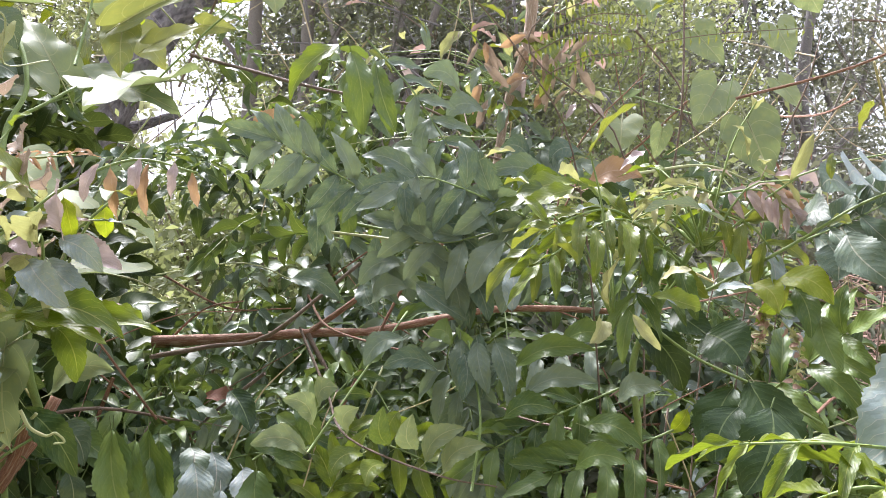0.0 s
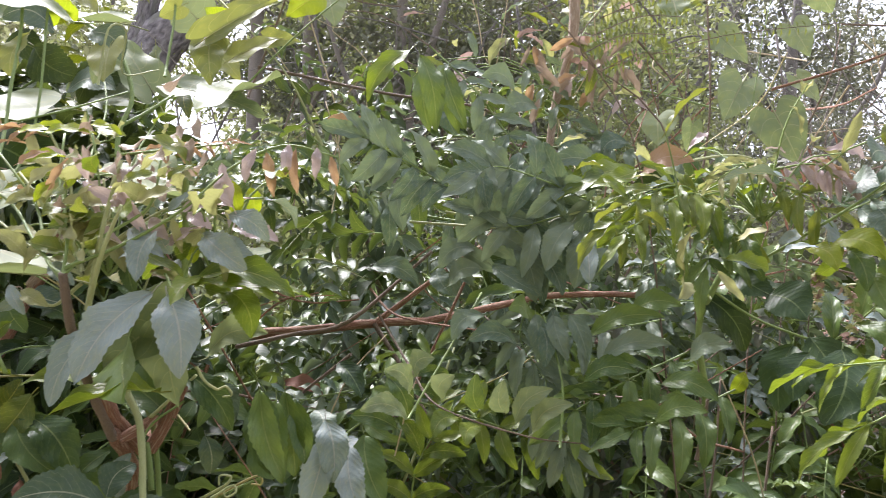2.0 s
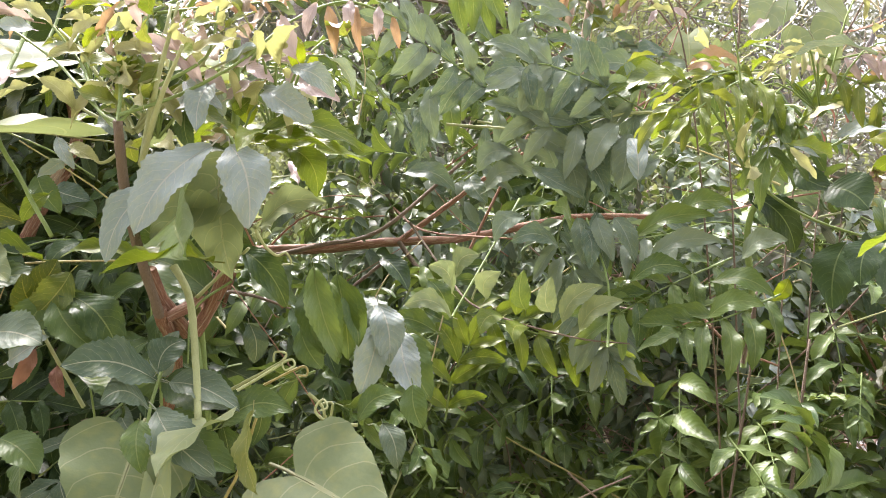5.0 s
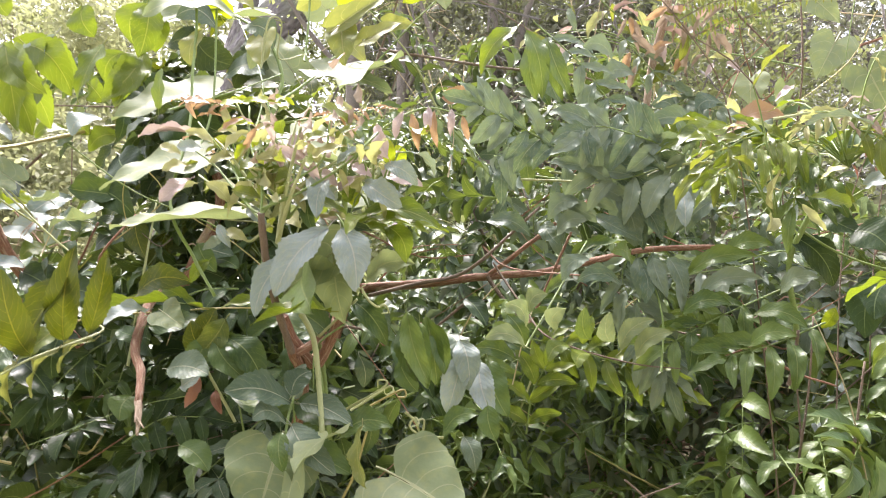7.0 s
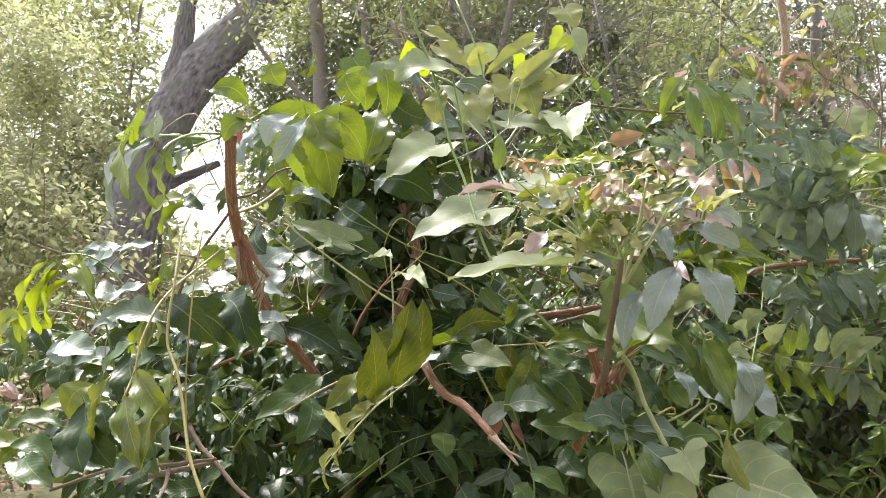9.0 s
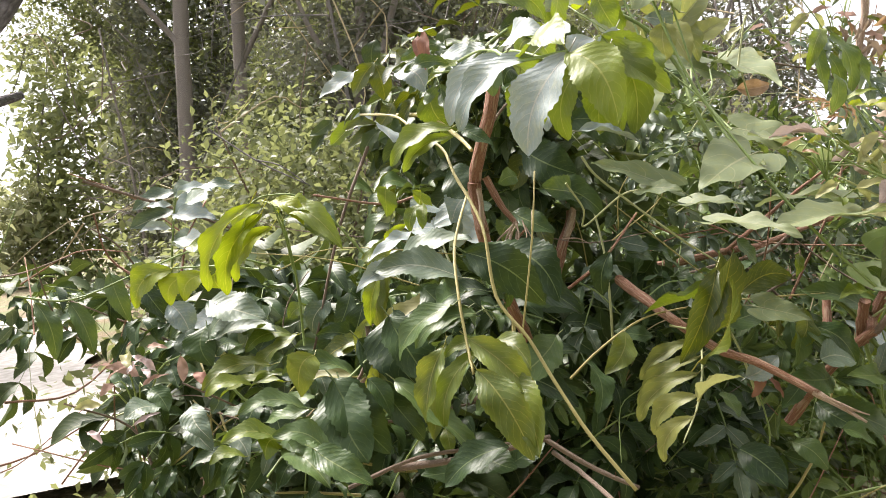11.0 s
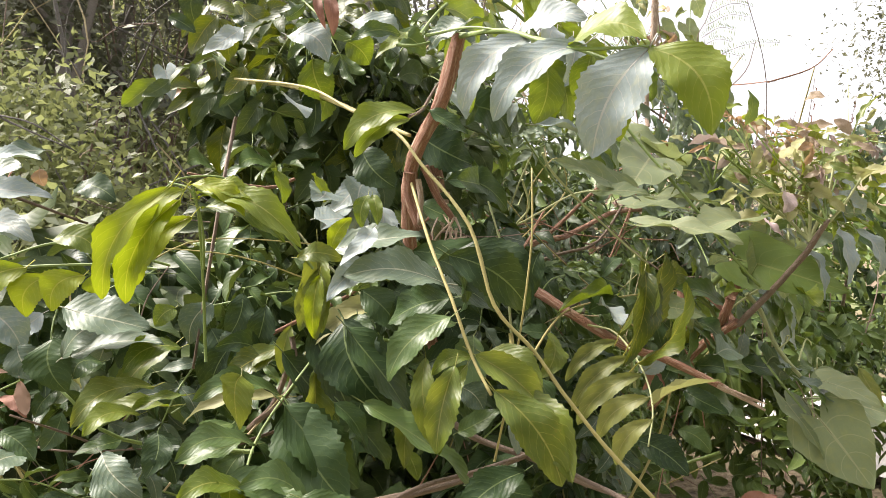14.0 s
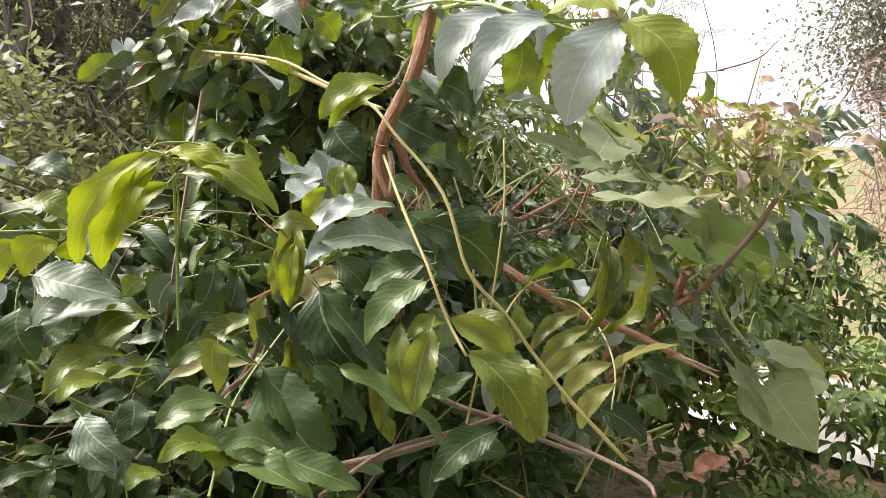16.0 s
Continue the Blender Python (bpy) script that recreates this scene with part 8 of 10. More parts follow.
leaf(tall_shrub, "pink", (0.315, 1.614, 1.807), (0.292, 1.604, 1.773), 0.016, (-0.294, -0.839, 0.458), 1)
leaf(tall_shrub, "russet", (0.2, 1.624, 1.955), (0.259, 1.604, 1.917), 0.015, (-0.266, -0.959, 0.097), 4)
leaf(tall_shrub, "orange", (0.12, 1.601, 1.845), (0.102, 1.594, 1.781), 0.021, (-0.138, -0.981, 0.136), 4)
leaf(tall_shrub, "russet", (0.219, 1.638, 1.87), (0.158, 1.631, 1.841), 0.016, (0.014, -0.982, 0.187), 3)
leaf(tall_shrub, "russet", (0.214, 1.623, 1.861), (0.178, 1.615, 1.826), 0.014, (-0.113, -0.934, 0.34), 0)
leaf(tall_shrub, "russet", (0.132, 1.669, 1.928), (0.152, 1.662, 1.862), 0.016, (-0.095, -0.992, 0.078), 1)
leaf(tall_shrub, "orange", (0.208, 1.578, 1.937), (0.155, 1.571, 1.911), 0.019, (0.082, -0.99, 0.117), 2)
leaf(tall_shrub, "russet", (0.33, 1.561, 1.905), (0.347, 1.545, 1.866), 0.009, (-0.173, -0.941, 0.291), 0)
leaf(tall_shrub, "olive", (0.22, 1.606, 1.927), (0.277, 1.584, 1.894), 0.045, (0.105, -0.735, 0.67), 1)
leaf(tall_shrub, "russet", (0.201, 1.583, 1.923), (0.238, 1.566, 1.886), 0.016, (-0.04, -0.919, 0.391), 3)
leaf(tall_shrub, "orange", (0.252, 1.652, 1.965), (0.279, 1.641, 1.909), 0.020, (-0.13, -0.983, 0.13), 0)
leaf(tall_shrub, "russet", (0.317, 1.702, 1.851), (0.282, 1.694, 1.819), 0.011, (-0.164, -0.9, 0.404), 3)
leaf(tall_shrub, "russet", (0.143, 1.735, 1.943), (0.181, 1.722, 1.897), 0.014, (0.045, -0.946, 0.321), 0)
leaf(tall_shrub, "russet", (0.138, 1.68, 1.938), (0.161, 1.671, 1.882), 0.017, (0.02, -0.984, 0.176), 4)
leaf(tall_shrub, "olive", (0.171, 1.708, 1.847), (0.146, 1.698, 1.81), 0.014, (-0.221, -0.889, 0.401), 0)
leaf(tall_shrub, "russet", (0.282, 1.727, 1.912), (0.283, 1.719, 1.856), 0.013, (-0.172, -0.974, 0.147), 1)
leaf(tall_shrub, "russet", (0.113, 1.58, 1.923), (0.088, 1.573, 1.876), 0.011, (-0.03, -0.986, 0.162), 1)
leaf(tall_shrub, "russet", (0.326, 1.675, 1.892), (0.315, 1.669, 1.835), 0.013, (-0.179, -0.974, 0.14), 2)
leaf(tall_shrub, "russet", (0.323, 1.692, 1.926), (0.25, 1.691, 1.898), 0.025, (-0.135, -0.916, 0.378), 1)
leaf(tall_shrub, "pink", (0.336, 1.575, 1.796), (0.36, 1.553, 1.77), 0.016, (-0.395, -0.856, 0.333), 2)
leaf(tall_shrub, "russet", (0.305, 1.567, 1.87), (0.344, 1.55, 1.813), 0.017, (0.028, -0.951, 0.308), 4)
leaf(tall_shrub, "olive", (0.271, 1.65, 1.897), (0.246, 1.649, 1.825), 0.024, (-0.269, -0.957, 0.106), 2)
leaf(tall_shrub, "russet", (0.135, 1.614, 1.814), (0.11, 1.606, 1.755), 0.017, (-0.297, -0.923, 0.245), 2)
leaf(tall_shrub, "russet", (0.378, 1.694, 1.97), (0.315, 1.698, 1.926), 0.017, (-0.186, -0.963, 0.195), 3)
leaf(tall_shrub, "russet", (0.134, 1.636, 1.934), (0.155, 1.63, 1.867), 0.015, (-0.007, -0.995, 0.095), 2)
leaf(tall_shrub, "orange", (0.129, 1.636, 1.939), (0.132, 1.627, 1.893), 0.014, (-0.07, -0.978, 0.195), 2)
leaf(tall_shrub, "orange", (0.259, 1.684, 1.842), (0.239, 1.674, 1.801), 0.019, (-0.238, -0.913, 0.33), 4)
leaf(tall_shrub, "russet", (0.33, 1.678, 1.93), (0.343, 1.67, 1.864), 0.013, (-0.148, -0.985, 0.093), 4)
leaf(tall_shrub, "olive", (0.226, 1.668, 1.834), (0.181, 1.663, 1.779), 0.035, (-0.45, -0.777, 0.44), 2)
leaf(tall_shrub, "orange", (0.214, 1.588, 1.857), (0.168, 1.577, 1.839), 0.019, (0.003, -0.875, 0.484), 0)
leaf(tall_shrub, "russet", (0.233, 1.656, 1.948), (0.191, 1.65, 1.912), 0.014, (-0.115, -0.95, 0.291), 2)
leaf(tall_shrub, "russet", (0.202, 1.683, 1.871), (0.21, 1.671, 1.825), 0.011, (-0.122, -0.965, 0.233), 0)
leaf(tall_shrub, "russet", (0.257, 1.629, 1.919), (0.249, 1.625, 1.852), 0.015, (-0.205, -0.975, 0.08), 1)
leaf(tall_shrub, "pink", (-0.049, 1.703, 1.906), (-0.02, 1.691, 1.871), 0.017, (-0.054, -0.953, 0.299), 4)
leaf(tall_shrub, "olive", (0.153, 1.717, 1.87), (0.141, 1.713, 1.793), 0.025, (-0.199, -0.976, 0.086), 1)
leaf(tall_shrub, "russet", (0.267, 1.666, 1.869), (0.259, 1.661, 1.797), 0.019, (-0.256, -0.962, 0.096), 0)
leaf(tall_shrub, "olive", (0.188, 1.626, 1.949), (0.243, 1.608, 1.909), 0.029, (-0.037, -0.924, 0.382), 1)
leaf(tall_shrub, "olive", (0.404, 1.676, 1.96), (0.441, 1.654, 1.925), 0.029, (-0.046, -0.869, 0.493), 1)
leaf(tall_shrub, "russet", (0.344, 1.723, 1.91), (0.358, 1.709, 1.862), 0.010, (-0.112, -0.966, 0.234), 4)
leaf(olive_sapling, "sheen", (0.589, 1.049, 1.573), (0.532, 1.032, 1.583), 0.070, (0.303, -0.606, 0.735), 5)
leaf(olive_sapling, "silver_sheen", (0.603, 1.029, 1.576), (0.557, 1.007, 1.593), 0.086, (0.5, -0.518, 0.694), 5)
leaf(olive_sapling, "silver_sheen", (0.619, 1.008, 1.583), (0.574, 0.986, 1.595), 0.080, (0.44, -0.48, 0.759), 5)
leaf(olive_sapling, "sheen", (0.555, 1.013, 1.525), (0.585, 0.951, 1.464), 0.059, (-0.354, -0.739, 0.573), 3)
leaf(olive_sapling, "silver_sheen", (0.607, 0.923, 1.551), (0.616, 0.872, 1.506), 0.048, (-0.434, -0.64, 0.634), 3)
leaf(olive_sapling, "mid", (0.606, 0.948, 1.543), (0.587, 0.914, 1.463), 0.037, (-0.473, -0.765, 0.438), 0)
leaf(olive_sapling, "sheen", (0.56, 1.067, 1.511), (0.551, 1.027, 1.466), 0.055, (-0.365, -0.652, 0.665), 2)
leaf(olive_sapling, "silver_sheen", (0.59, 0.932, 1.577), (0.624, 0.864, 1.557), 0.043, (-0.486, -0.461, 0.743), 6)
leaf(olive_sapling, "sheen", (0.532, 1.114, 1.526), (0.557, 1.056, 1.547), 0.067, (-0.765, -0.088, 0.638), 6)
leaf(olive_sapling, "deep", (0.415, 1.009, 1.306), (0.372, 0.971, 1.247), 0.053, (-0.254, -0.718, 0.648), 0)
leaf(olive_sapling, "deep", (0.431, 0.949, 1.317), (0.382, 0.908, 1.229), 0.076, (-0.343, -0.761, 0.551), 1)
leaf(olive_sapling, "deep", (0.414, 1.127, 1.385), (0.444, 1.069, 1.352), 0.080, (-0.473, -0.609, 0.637), 2)
leaf(olive_sapling, "deep", (0.391, 1.191, 1.421), (0.425, 1.133, 1.384), 0.052, (-0.445, -0.663, 0.602), 0)
leaf(olive_sapling, "yellow", (0.5, 1.096, 1.463), (0.547, 1.028, 1.434), 0.044, (-0.472, -0.598, 0.648), 6)
leaf(olive_sapling, "yellow", (0.468, 1.11, 1.456), (0.488, 1.056, 1.42), 0.037, (-0.391, -0.606, 0.693), 6)
leaf(olive_sapling, "mid", (0.549, 1.071, 1.416), (0.552, 1.018, 1.35), 0.038, (-0.415, -0.721, 0.556), 0)
leaf(olive_sapling, "mid", (0.522, 1.085, 1.453), (0.522, 1.038, 1.393), 0.034, (-0.396, -0.719, 0.572), 1)
stem(olive_sapling, "green_stem", ((0.391, 1.191, 1.421), (0.447, 1.15, 1.457), (0.519, 1.087, 1.511), (0.585, 1.029, 1.565), (0.619, 0.936, 1.59)), 0.0030, 0.0014, "leaf_stalk")

# leaves on the shrub's open side; their glare is put into the pale colour
leaf(cut_shrub, "silver_sheen", (-1.152, 1.332, 1.556), (-1.217, 1.263, 1.509), 0.072, (0.222, -0.687, 0.691), 0)
leaf(cut_shrub, "silver_sheen", (-1.168, 1.269, 1.514), (-1.214, 1.208, 1.475), 0.056, (0.269, -0.648, 0.713), 2)
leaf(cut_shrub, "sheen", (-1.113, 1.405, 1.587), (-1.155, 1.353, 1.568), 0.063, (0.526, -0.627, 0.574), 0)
leaf(cut_shrub, "silver_sheen", (-1.25, 1.334, 1.553), (-1.29, 1.274, 1.539), 0.066, (0.351, -0.418, 0.838), 1)
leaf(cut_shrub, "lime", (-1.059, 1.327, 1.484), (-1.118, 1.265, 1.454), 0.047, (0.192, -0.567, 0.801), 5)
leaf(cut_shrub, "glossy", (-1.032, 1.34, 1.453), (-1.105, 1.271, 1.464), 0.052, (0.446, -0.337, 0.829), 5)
leaf(cut_shrub, "silver_sheen", (-1.224, 1.177, 1.475), (-1.151, 1.188, 1.455), 0.054, (0.302, -0.472, 0.828), 2)
leaf(cut_shrub, "silver_sheen", (-1.202, 1.132, 1.42), (-1.138, 1.137, 1.405), 0.051, (0.234, -0.468, 0.852), 0)
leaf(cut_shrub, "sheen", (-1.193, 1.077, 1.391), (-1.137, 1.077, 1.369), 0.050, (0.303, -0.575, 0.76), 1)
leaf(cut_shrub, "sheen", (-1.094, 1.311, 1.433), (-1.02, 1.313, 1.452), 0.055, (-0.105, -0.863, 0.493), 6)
leaf(cut_shrub, "shaded_olive", (-1.013, 1.347, 1.505), (-0.984, 1.328, 1.41), 0.055, (0.362, -0.886, 0.289), 0)
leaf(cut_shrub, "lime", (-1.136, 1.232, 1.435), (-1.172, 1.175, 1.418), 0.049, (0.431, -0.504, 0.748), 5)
leaf(cut_shrub, "silver_sheen", (-1.322, 1.23, 1.508), (-1.262, 1.234, 1.506), 0.072, (0.058, -0.505, 0.861), 0)
leaf(cut_shrub, "silver_sheen", (-1.299, 1.285, 1.686), (-1.327, 1.232, 1.668), 0.060, (0.351, -0.459, 0.816), 5)
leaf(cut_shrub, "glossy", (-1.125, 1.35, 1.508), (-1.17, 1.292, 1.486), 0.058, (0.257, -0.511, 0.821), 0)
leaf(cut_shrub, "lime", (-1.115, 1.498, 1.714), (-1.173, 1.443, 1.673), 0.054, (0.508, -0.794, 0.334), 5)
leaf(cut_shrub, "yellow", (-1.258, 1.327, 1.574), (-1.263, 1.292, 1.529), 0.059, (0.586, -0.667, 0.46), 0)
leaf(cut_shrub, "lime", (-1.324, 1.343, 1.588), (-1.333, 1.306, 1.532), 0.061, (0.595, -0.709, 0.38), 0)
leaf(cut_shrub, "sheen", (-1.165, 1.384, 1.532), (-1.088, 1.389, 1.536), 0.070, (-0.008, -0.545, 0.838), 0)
leaf(cut_shrub, "sheen", (-0.839, 1.307, 1.429), (-0.773, 1.294, 1.408), 0.053, (0.052, -0.773, 0.632), 0)
leaf(cut_shrub, "glossy", (-0.82, 1.312, 1.398), (-0.764, 1.296, 1.378), 0.048, (0.02, -0.747, 0.664), 2)
leaf(cut_shrub, "lime", (-1.022, 0.999, 1.796), (-0.935, 0.996, 1.696), 0.067, (0.076, -0.993, 0.094), 6)
leaf(cut_shrub, "lime", (-1.073, 0.982, 1.744), (-1, 0.979, 1.628), 0.063, (0.138, -0.985, 0.108), 6)
leaf(cut_shrub, "lime", (-1.202, 0.951, 1.848), (-1.131, 0.945, 1.812), 0.048, (0.062, -0.959, 0.277), 6)
leaf(cut_shrub, "lime", (-1.132, 0.982, 1.788), (-1.185, 0.946, 1.75), 0.047, (0.247, -0.853, 0.459), 5)
leaf(cut_shrub, "lime", (-1.102, 1.059, 1.919), (-1.083, 1.045, 1.868), 0.059, (0.065, -0.957, 0.282), 0)
leaf(cut_shrub, "lime", (-0.962, 1.086, 1.888), (-0.934, 1.074, 1.824), 0.059, (-0.005, -0.981, 0.192), 0)
leaf(cut_shrub, "silver_sheen", (-1.052, 0.946, 1.782), (-1.103, 0.917, 1.726), 0.047, (-0.027, -0.881, 0.472), 5)
leaf(cut_shrub, "deep", (-1.446, 0.974, 1.289), (-1.385, 0.952, 1.194), 0.052, (0.375, -0.818, 0.436), 3)
leaf(cut_shrub, "deep", (-1.447, 1.126, 1.332), (-1.362, 1.11, 1.21), 0.081, (0.409, -0.823, 0.395), 3)
leaf(cut_shrub, "olive", (-1.526, 1.092, 1.323), (-1.561, 1.037, 1.27), 0.058, (0.408, -0.75, 0.52), 5)
leaf(cut_shrub, "lime", (-1.595, 0.969, 1.225), (-1.627, 0.915, 1.221), 0.044, (0.481, -0.343, 0.807), 5)
leaf(cut_shrub, "silver_sheen", (-1.571, 0.977, 1.199), (-1.516, 0.974, 1.214), 0.067, (-0.214, -0.775, 0.595), 0)

# pale leaves of the vine, held level
leaf(heart_vine, "heart", (-0.977, 0.888, 1.541), (-1.078, 0.936, 1.591), 0.052, (-0.029, -0.748, 0.663), 0, "heart_leaf")
leaf(heart_vine, "heart", (-1.017, 0.891, 1.538), (-0.995, 0.826, 1.536), 0.034, (-0.561, -0.218, 0.799), 1, "heart_leaf")
leaf(heart_vine, "heart", (-0.932, 0.909, 1.508), (-0.895, 0.815, 1.504), 0.040, (-0.268, -0.148, 0.952), 0, "heart_leaf")
leaf(heart_vine, "heart", (-0.878, 0.914, 1.472), (-0.845, 0.762, 1.462), 0.041, (-0.271, -0.119, 0.955), 1, "heart_leaf")
leaf(heart_vine, "mid", (-0.52, 0.941, 1.364), (-0.465, 0.759, 1.315), 0.119, (-0.783, -0.368, 0.501), 2, "heart_leaf")
stem(heart_vine, "wilted_stem", ((-1.089, 0.949, 1.598), (-1.06, 0.946, 1.558), (-0.946, 0.921, 1.455), (-0.883, 0.909, 1.406)), 0.0022, 0.0015, "stem")
stem(heart_vine, "wilted_stem", ((-1.11, 0.972, 1.559), (-1.069, 0.999, 1.513), (-1.047, 1.046, 1.482), (-1.027, 0.951, 1.529), (-1.022, 0.898, 1.538)), 0.0018, 0.0014, "tendril")
# the shoot's crown of narrow rosy and yellow-green leaves, seen from its other side
leaf(young_shoot, "russet", (-0.532, 0.786, 1.542), (-0.545, 0.814, 1.532), 0.013, (-0.856, -0.224, 0.467), 1)
leaf(young_shoot, "wilted", (-0.444, 0.876, 1.613), (-0.436, 0.857, 1.633), 0.012, (-0.96, -0.176, 0.22), 4)
leaf(young_shoot, "olive", (-0.459, 0.67, 1.527), (-0.47, 0.702, 1.516), 0.015, (-0.855, -0.126, 0.504), 1)
leaf(young_shoot, "wilted", (-0.539, 0.798, 1.486), (-0.538, 0.799, 1.506), 0.010, (-0.906, -0.42, 0.055), 1)
leaf(young_shoot, "russet", (-0.41, 0.858, 1.586), (-0.423, 0.886, 1.617), 0.023, (-0.425, -0.758, 0.494), 3)
leaf(young_shoot, "olive", (-0.499, 0.797, 1.482), (-0.483, 0.761, 1.495), 0.018, (-0.744, -0.08, 0.663), 3)
leaf(young_shoot, "russet", (-0.419, 0.926, 1.577), (-0.394, 0.873, 1.595), 0.040, (-0.685, -0.076, 0.725), 4)
leaf(young_shoot, "lime", (-0.599, 0.917, 1.567), (-0.609, 0.935, 1.587), 0.017, (-0.406, -0.777, 0.482), 0)
leaf(young_shoot, "olive", (-0.529, 0.842, 1.506), (-0.516, 0.814, 1.516), 0.016, (-0.708, -0.082, 0.702), 0)
leaf(young_shoot, "wilted", (-0.512, 0.806, 1.53), (-0.525, 0.835, 1.562), 0.026, (-0.589, -0.698, 0.406), 1)
leaf(young_shoot, "olive", (-0.471, 1.019, 1.543), (-0.44, 0.961, 1.535), 0.043, (-0.375, -0.325, 0.868), 0)
leaf(young_shoot, "olive", (-0.504, 1.002, 1.537), (-0.475, 0.949, 1.516), 0.026, (-0.602, -0.55, 0.578), 3)
leaf(young_shoot, "wilted", (-0.369, 0.814, 1.536), (-0.352, 0.77, 1.53), 0.014, (-0.815, -0.375, 0.441), 4)
leaf(young_shoot, "wilted", (-0.438, 0.916, 1.564), (-0.414, 0.865, 1.582), 0.025, (-0.714, -0.1, 0.693), 3)
leaf(young_shoot, "wilted", (-0.531, 0.967, 1.552), (-0.53, 0.967, 1.58), 0.016, (-0.863, -0.506, 0.01), 2)
leaf(young_shoot, "wilted", (-0.518, 0.877, 1.539), (-0.529, 0.901, 1.565), 0.024, (-0.5, -0.741, 0.449), 3)
leaf(young_shoot, "wilted", (-0.495, 0.759, 1.466), (-0.504, 0.785, 1.494), 0.018, (-0.73, -0.599, 0.329), 2)
leaf(young_shoot, "lime", (-0.492, 0.79, 1.568), (-0.473, 0.743, 1.584), 0.022, (-0.694, -0.036, 0.719), 3)
leaf(young_shoot, "wilted", (-0.426, 0.822, 1.564), (-0.41, 0.785, 1.576), 0.018, (-0.794, -0.125, 0.595), 3)
leaf(young_shoot, "russet", (-0.399, 0.866, 1.508), (-0.418, 0.906, 1.504), 0.036, (-0.404, -0.099, 0.909), 0)
leaf(young_shoot, "russet", (-0.418, 0.781, 1.588), (-0.403, 0.743, 1.573), 0.020, (-0.605, -0.486, 0.631), 0)
leaf(young_shoot, "olive", (-0.523, 0.857, 1.494), (-0.548, 0.908, 1.514), 0.044, (-0.303, -0.466, 0.831), 2)
leaf(young_shoot, "wilted", (-0.532, 0.823, 1.505), (-0.518, 0.792, 1.517), 0.024, (-0.568, 0.037, 0.823), 2)
leaf(young_shoot, "russet", (-0.497, 0.91, 1.61), (-0.516, 0.946, 1.625), 0.036, (-0.261, -0.486, 0.834), 4)
leaf(young_shoot, "wilted", (-0.475, 0.859, 1.458), (-0.497, 0.902, 1.442), 0.034, (-0.578, 0.012, 0.816), 0)
leaf(young_shoot, "olive", (-0.49, 0.836, 1.47), (-0.512, 0.885, 1.488), 0.029, (-0.37, -0.468, 0.803), 0)
leaf(young_shoot, "lime", (-0.466, 0.796, 1.529), (-0.449, 0.751, 1.512), 0.024, (-0.396, -0.459, 0.795), 2)
leaf(young_shoot, "olive", (-0.522, 0.777, 1.556), (-0.507, 0.739, 1.541), 0.021, (-0.699, -0.486, 0.524), 3)
leaf(young_shoot, "russet", (-0.424, 0.871, 1.613), (-0.449, 0.921, 1.634), 0.024, (-0.581, -0.538, 0.611), 0)
leaf(young_shoot, "olive", (-0.56, 0.941, 1.459), (-0.59, 0.989, 1.441), 0.032, (-0.513, 0.014, 0.858), 1)
leaf(young_shoot, "wilted", (-0.518, 0.901, 1.627), (-0.544, 0.95, 1.647), 0.035, (-0.277, -0.497, 0.822), 4)
leaf(young_shoot, "russet", (-0.572, 0.904, 1.521), (-0.584, 0.926, 1.545), 0.014, (-0.699, -0.659, 0.277), 1)
leaf(young_shoot, "lime", (-0.431, 0.92, 1.518), (-0.453, 0.962, 1.514), 0.020, (-0.598, -0.233, 0.767), 2)
leaf(young_shoot, "russet", (-0.505, 0.802, 1.586), (-0.513, 0.82, 1.606), 0.015, (-0.757, -0.609, 0.236), 1)
leaf(young_shoot, "wilted", (-0.404, 0.805, 1.6), (-0.389, 0.767, 1.594), 0.013, (-0.809, -0.389, 0.44), 4)
leaf(young_shoot, "wilted", (-0.52, 0.801, 1.597), (-0.504, 0.764, 1.582), 0.017, (-0.706, -0.504, 0.497), 0)
leaf(young_shoot, "russet", (-0.468, 0.93, 1.456), (-0.445, 0.882, 1.451), 0.032, (-0.407, -0.297, 0.864), 4)
leaf(young_shoot, "russet", (-0.443, 0.888, 1.575), (-0.444, 0.889, 1.607), 0.014, (-0.885, -0.465, -0.004), 2)
leaf(young_shoot, "russet", (-0.491, 0.938, 1.578), (-0.465, 0.886, 1.571), 0.021, (-0.605, -0.404, 0.686), 1)
leaf(young_shoot, "wilted", (-0.475, 1.022, 1.565), (-0.462, 0.999, 1.59), 0.021, (-0.864, 0.066, 0.499), 1)
leaf(young_shoot, "russet", (-0.485, 0.991, 1.59), (-0.458, 0.94, 1.569), 0.024, (-0.434, -0.529, 0.729), 2)
leaf(young_shoot, "wilted", (-0.438, 0.85, 1.518), (-0.423, 0.815, 1.513), 0.015, (-0.682, -0.375, 0.628), 3)
leaf(young_shoot, "russet", (-0.379, 0.801, 1.605), (-0.391, 0.828, 1.636), 0.023, (-0.781, -0.586, 0.215), 0)
leaf(young_shoot, "russet", (-0.496, 0.784, 1.624), (-0.515, 0.829, 1.621), 0.022, (-0.665, -0.244, 0.706), 2)
leaf(young_shoot, "russet", (-0.461, 0.776, 1.552), (-0.468, 0.792, 1.57), 0.011, (-0.68, -0.648, 0.342), 0)
leaf(young_shoot, "russet", (-0.48, 0.938, 1.557), (-0.452, 0.881, 1.549), 0.036, (-0.388, -0.314, 0.866), 1)
leaf(young_shoot, "wilted", (-0.454, 0.769, 1.552), (-0.473, 0.812, 1.548), 0.022, (-0.556, -0.161, 0.815), 2)
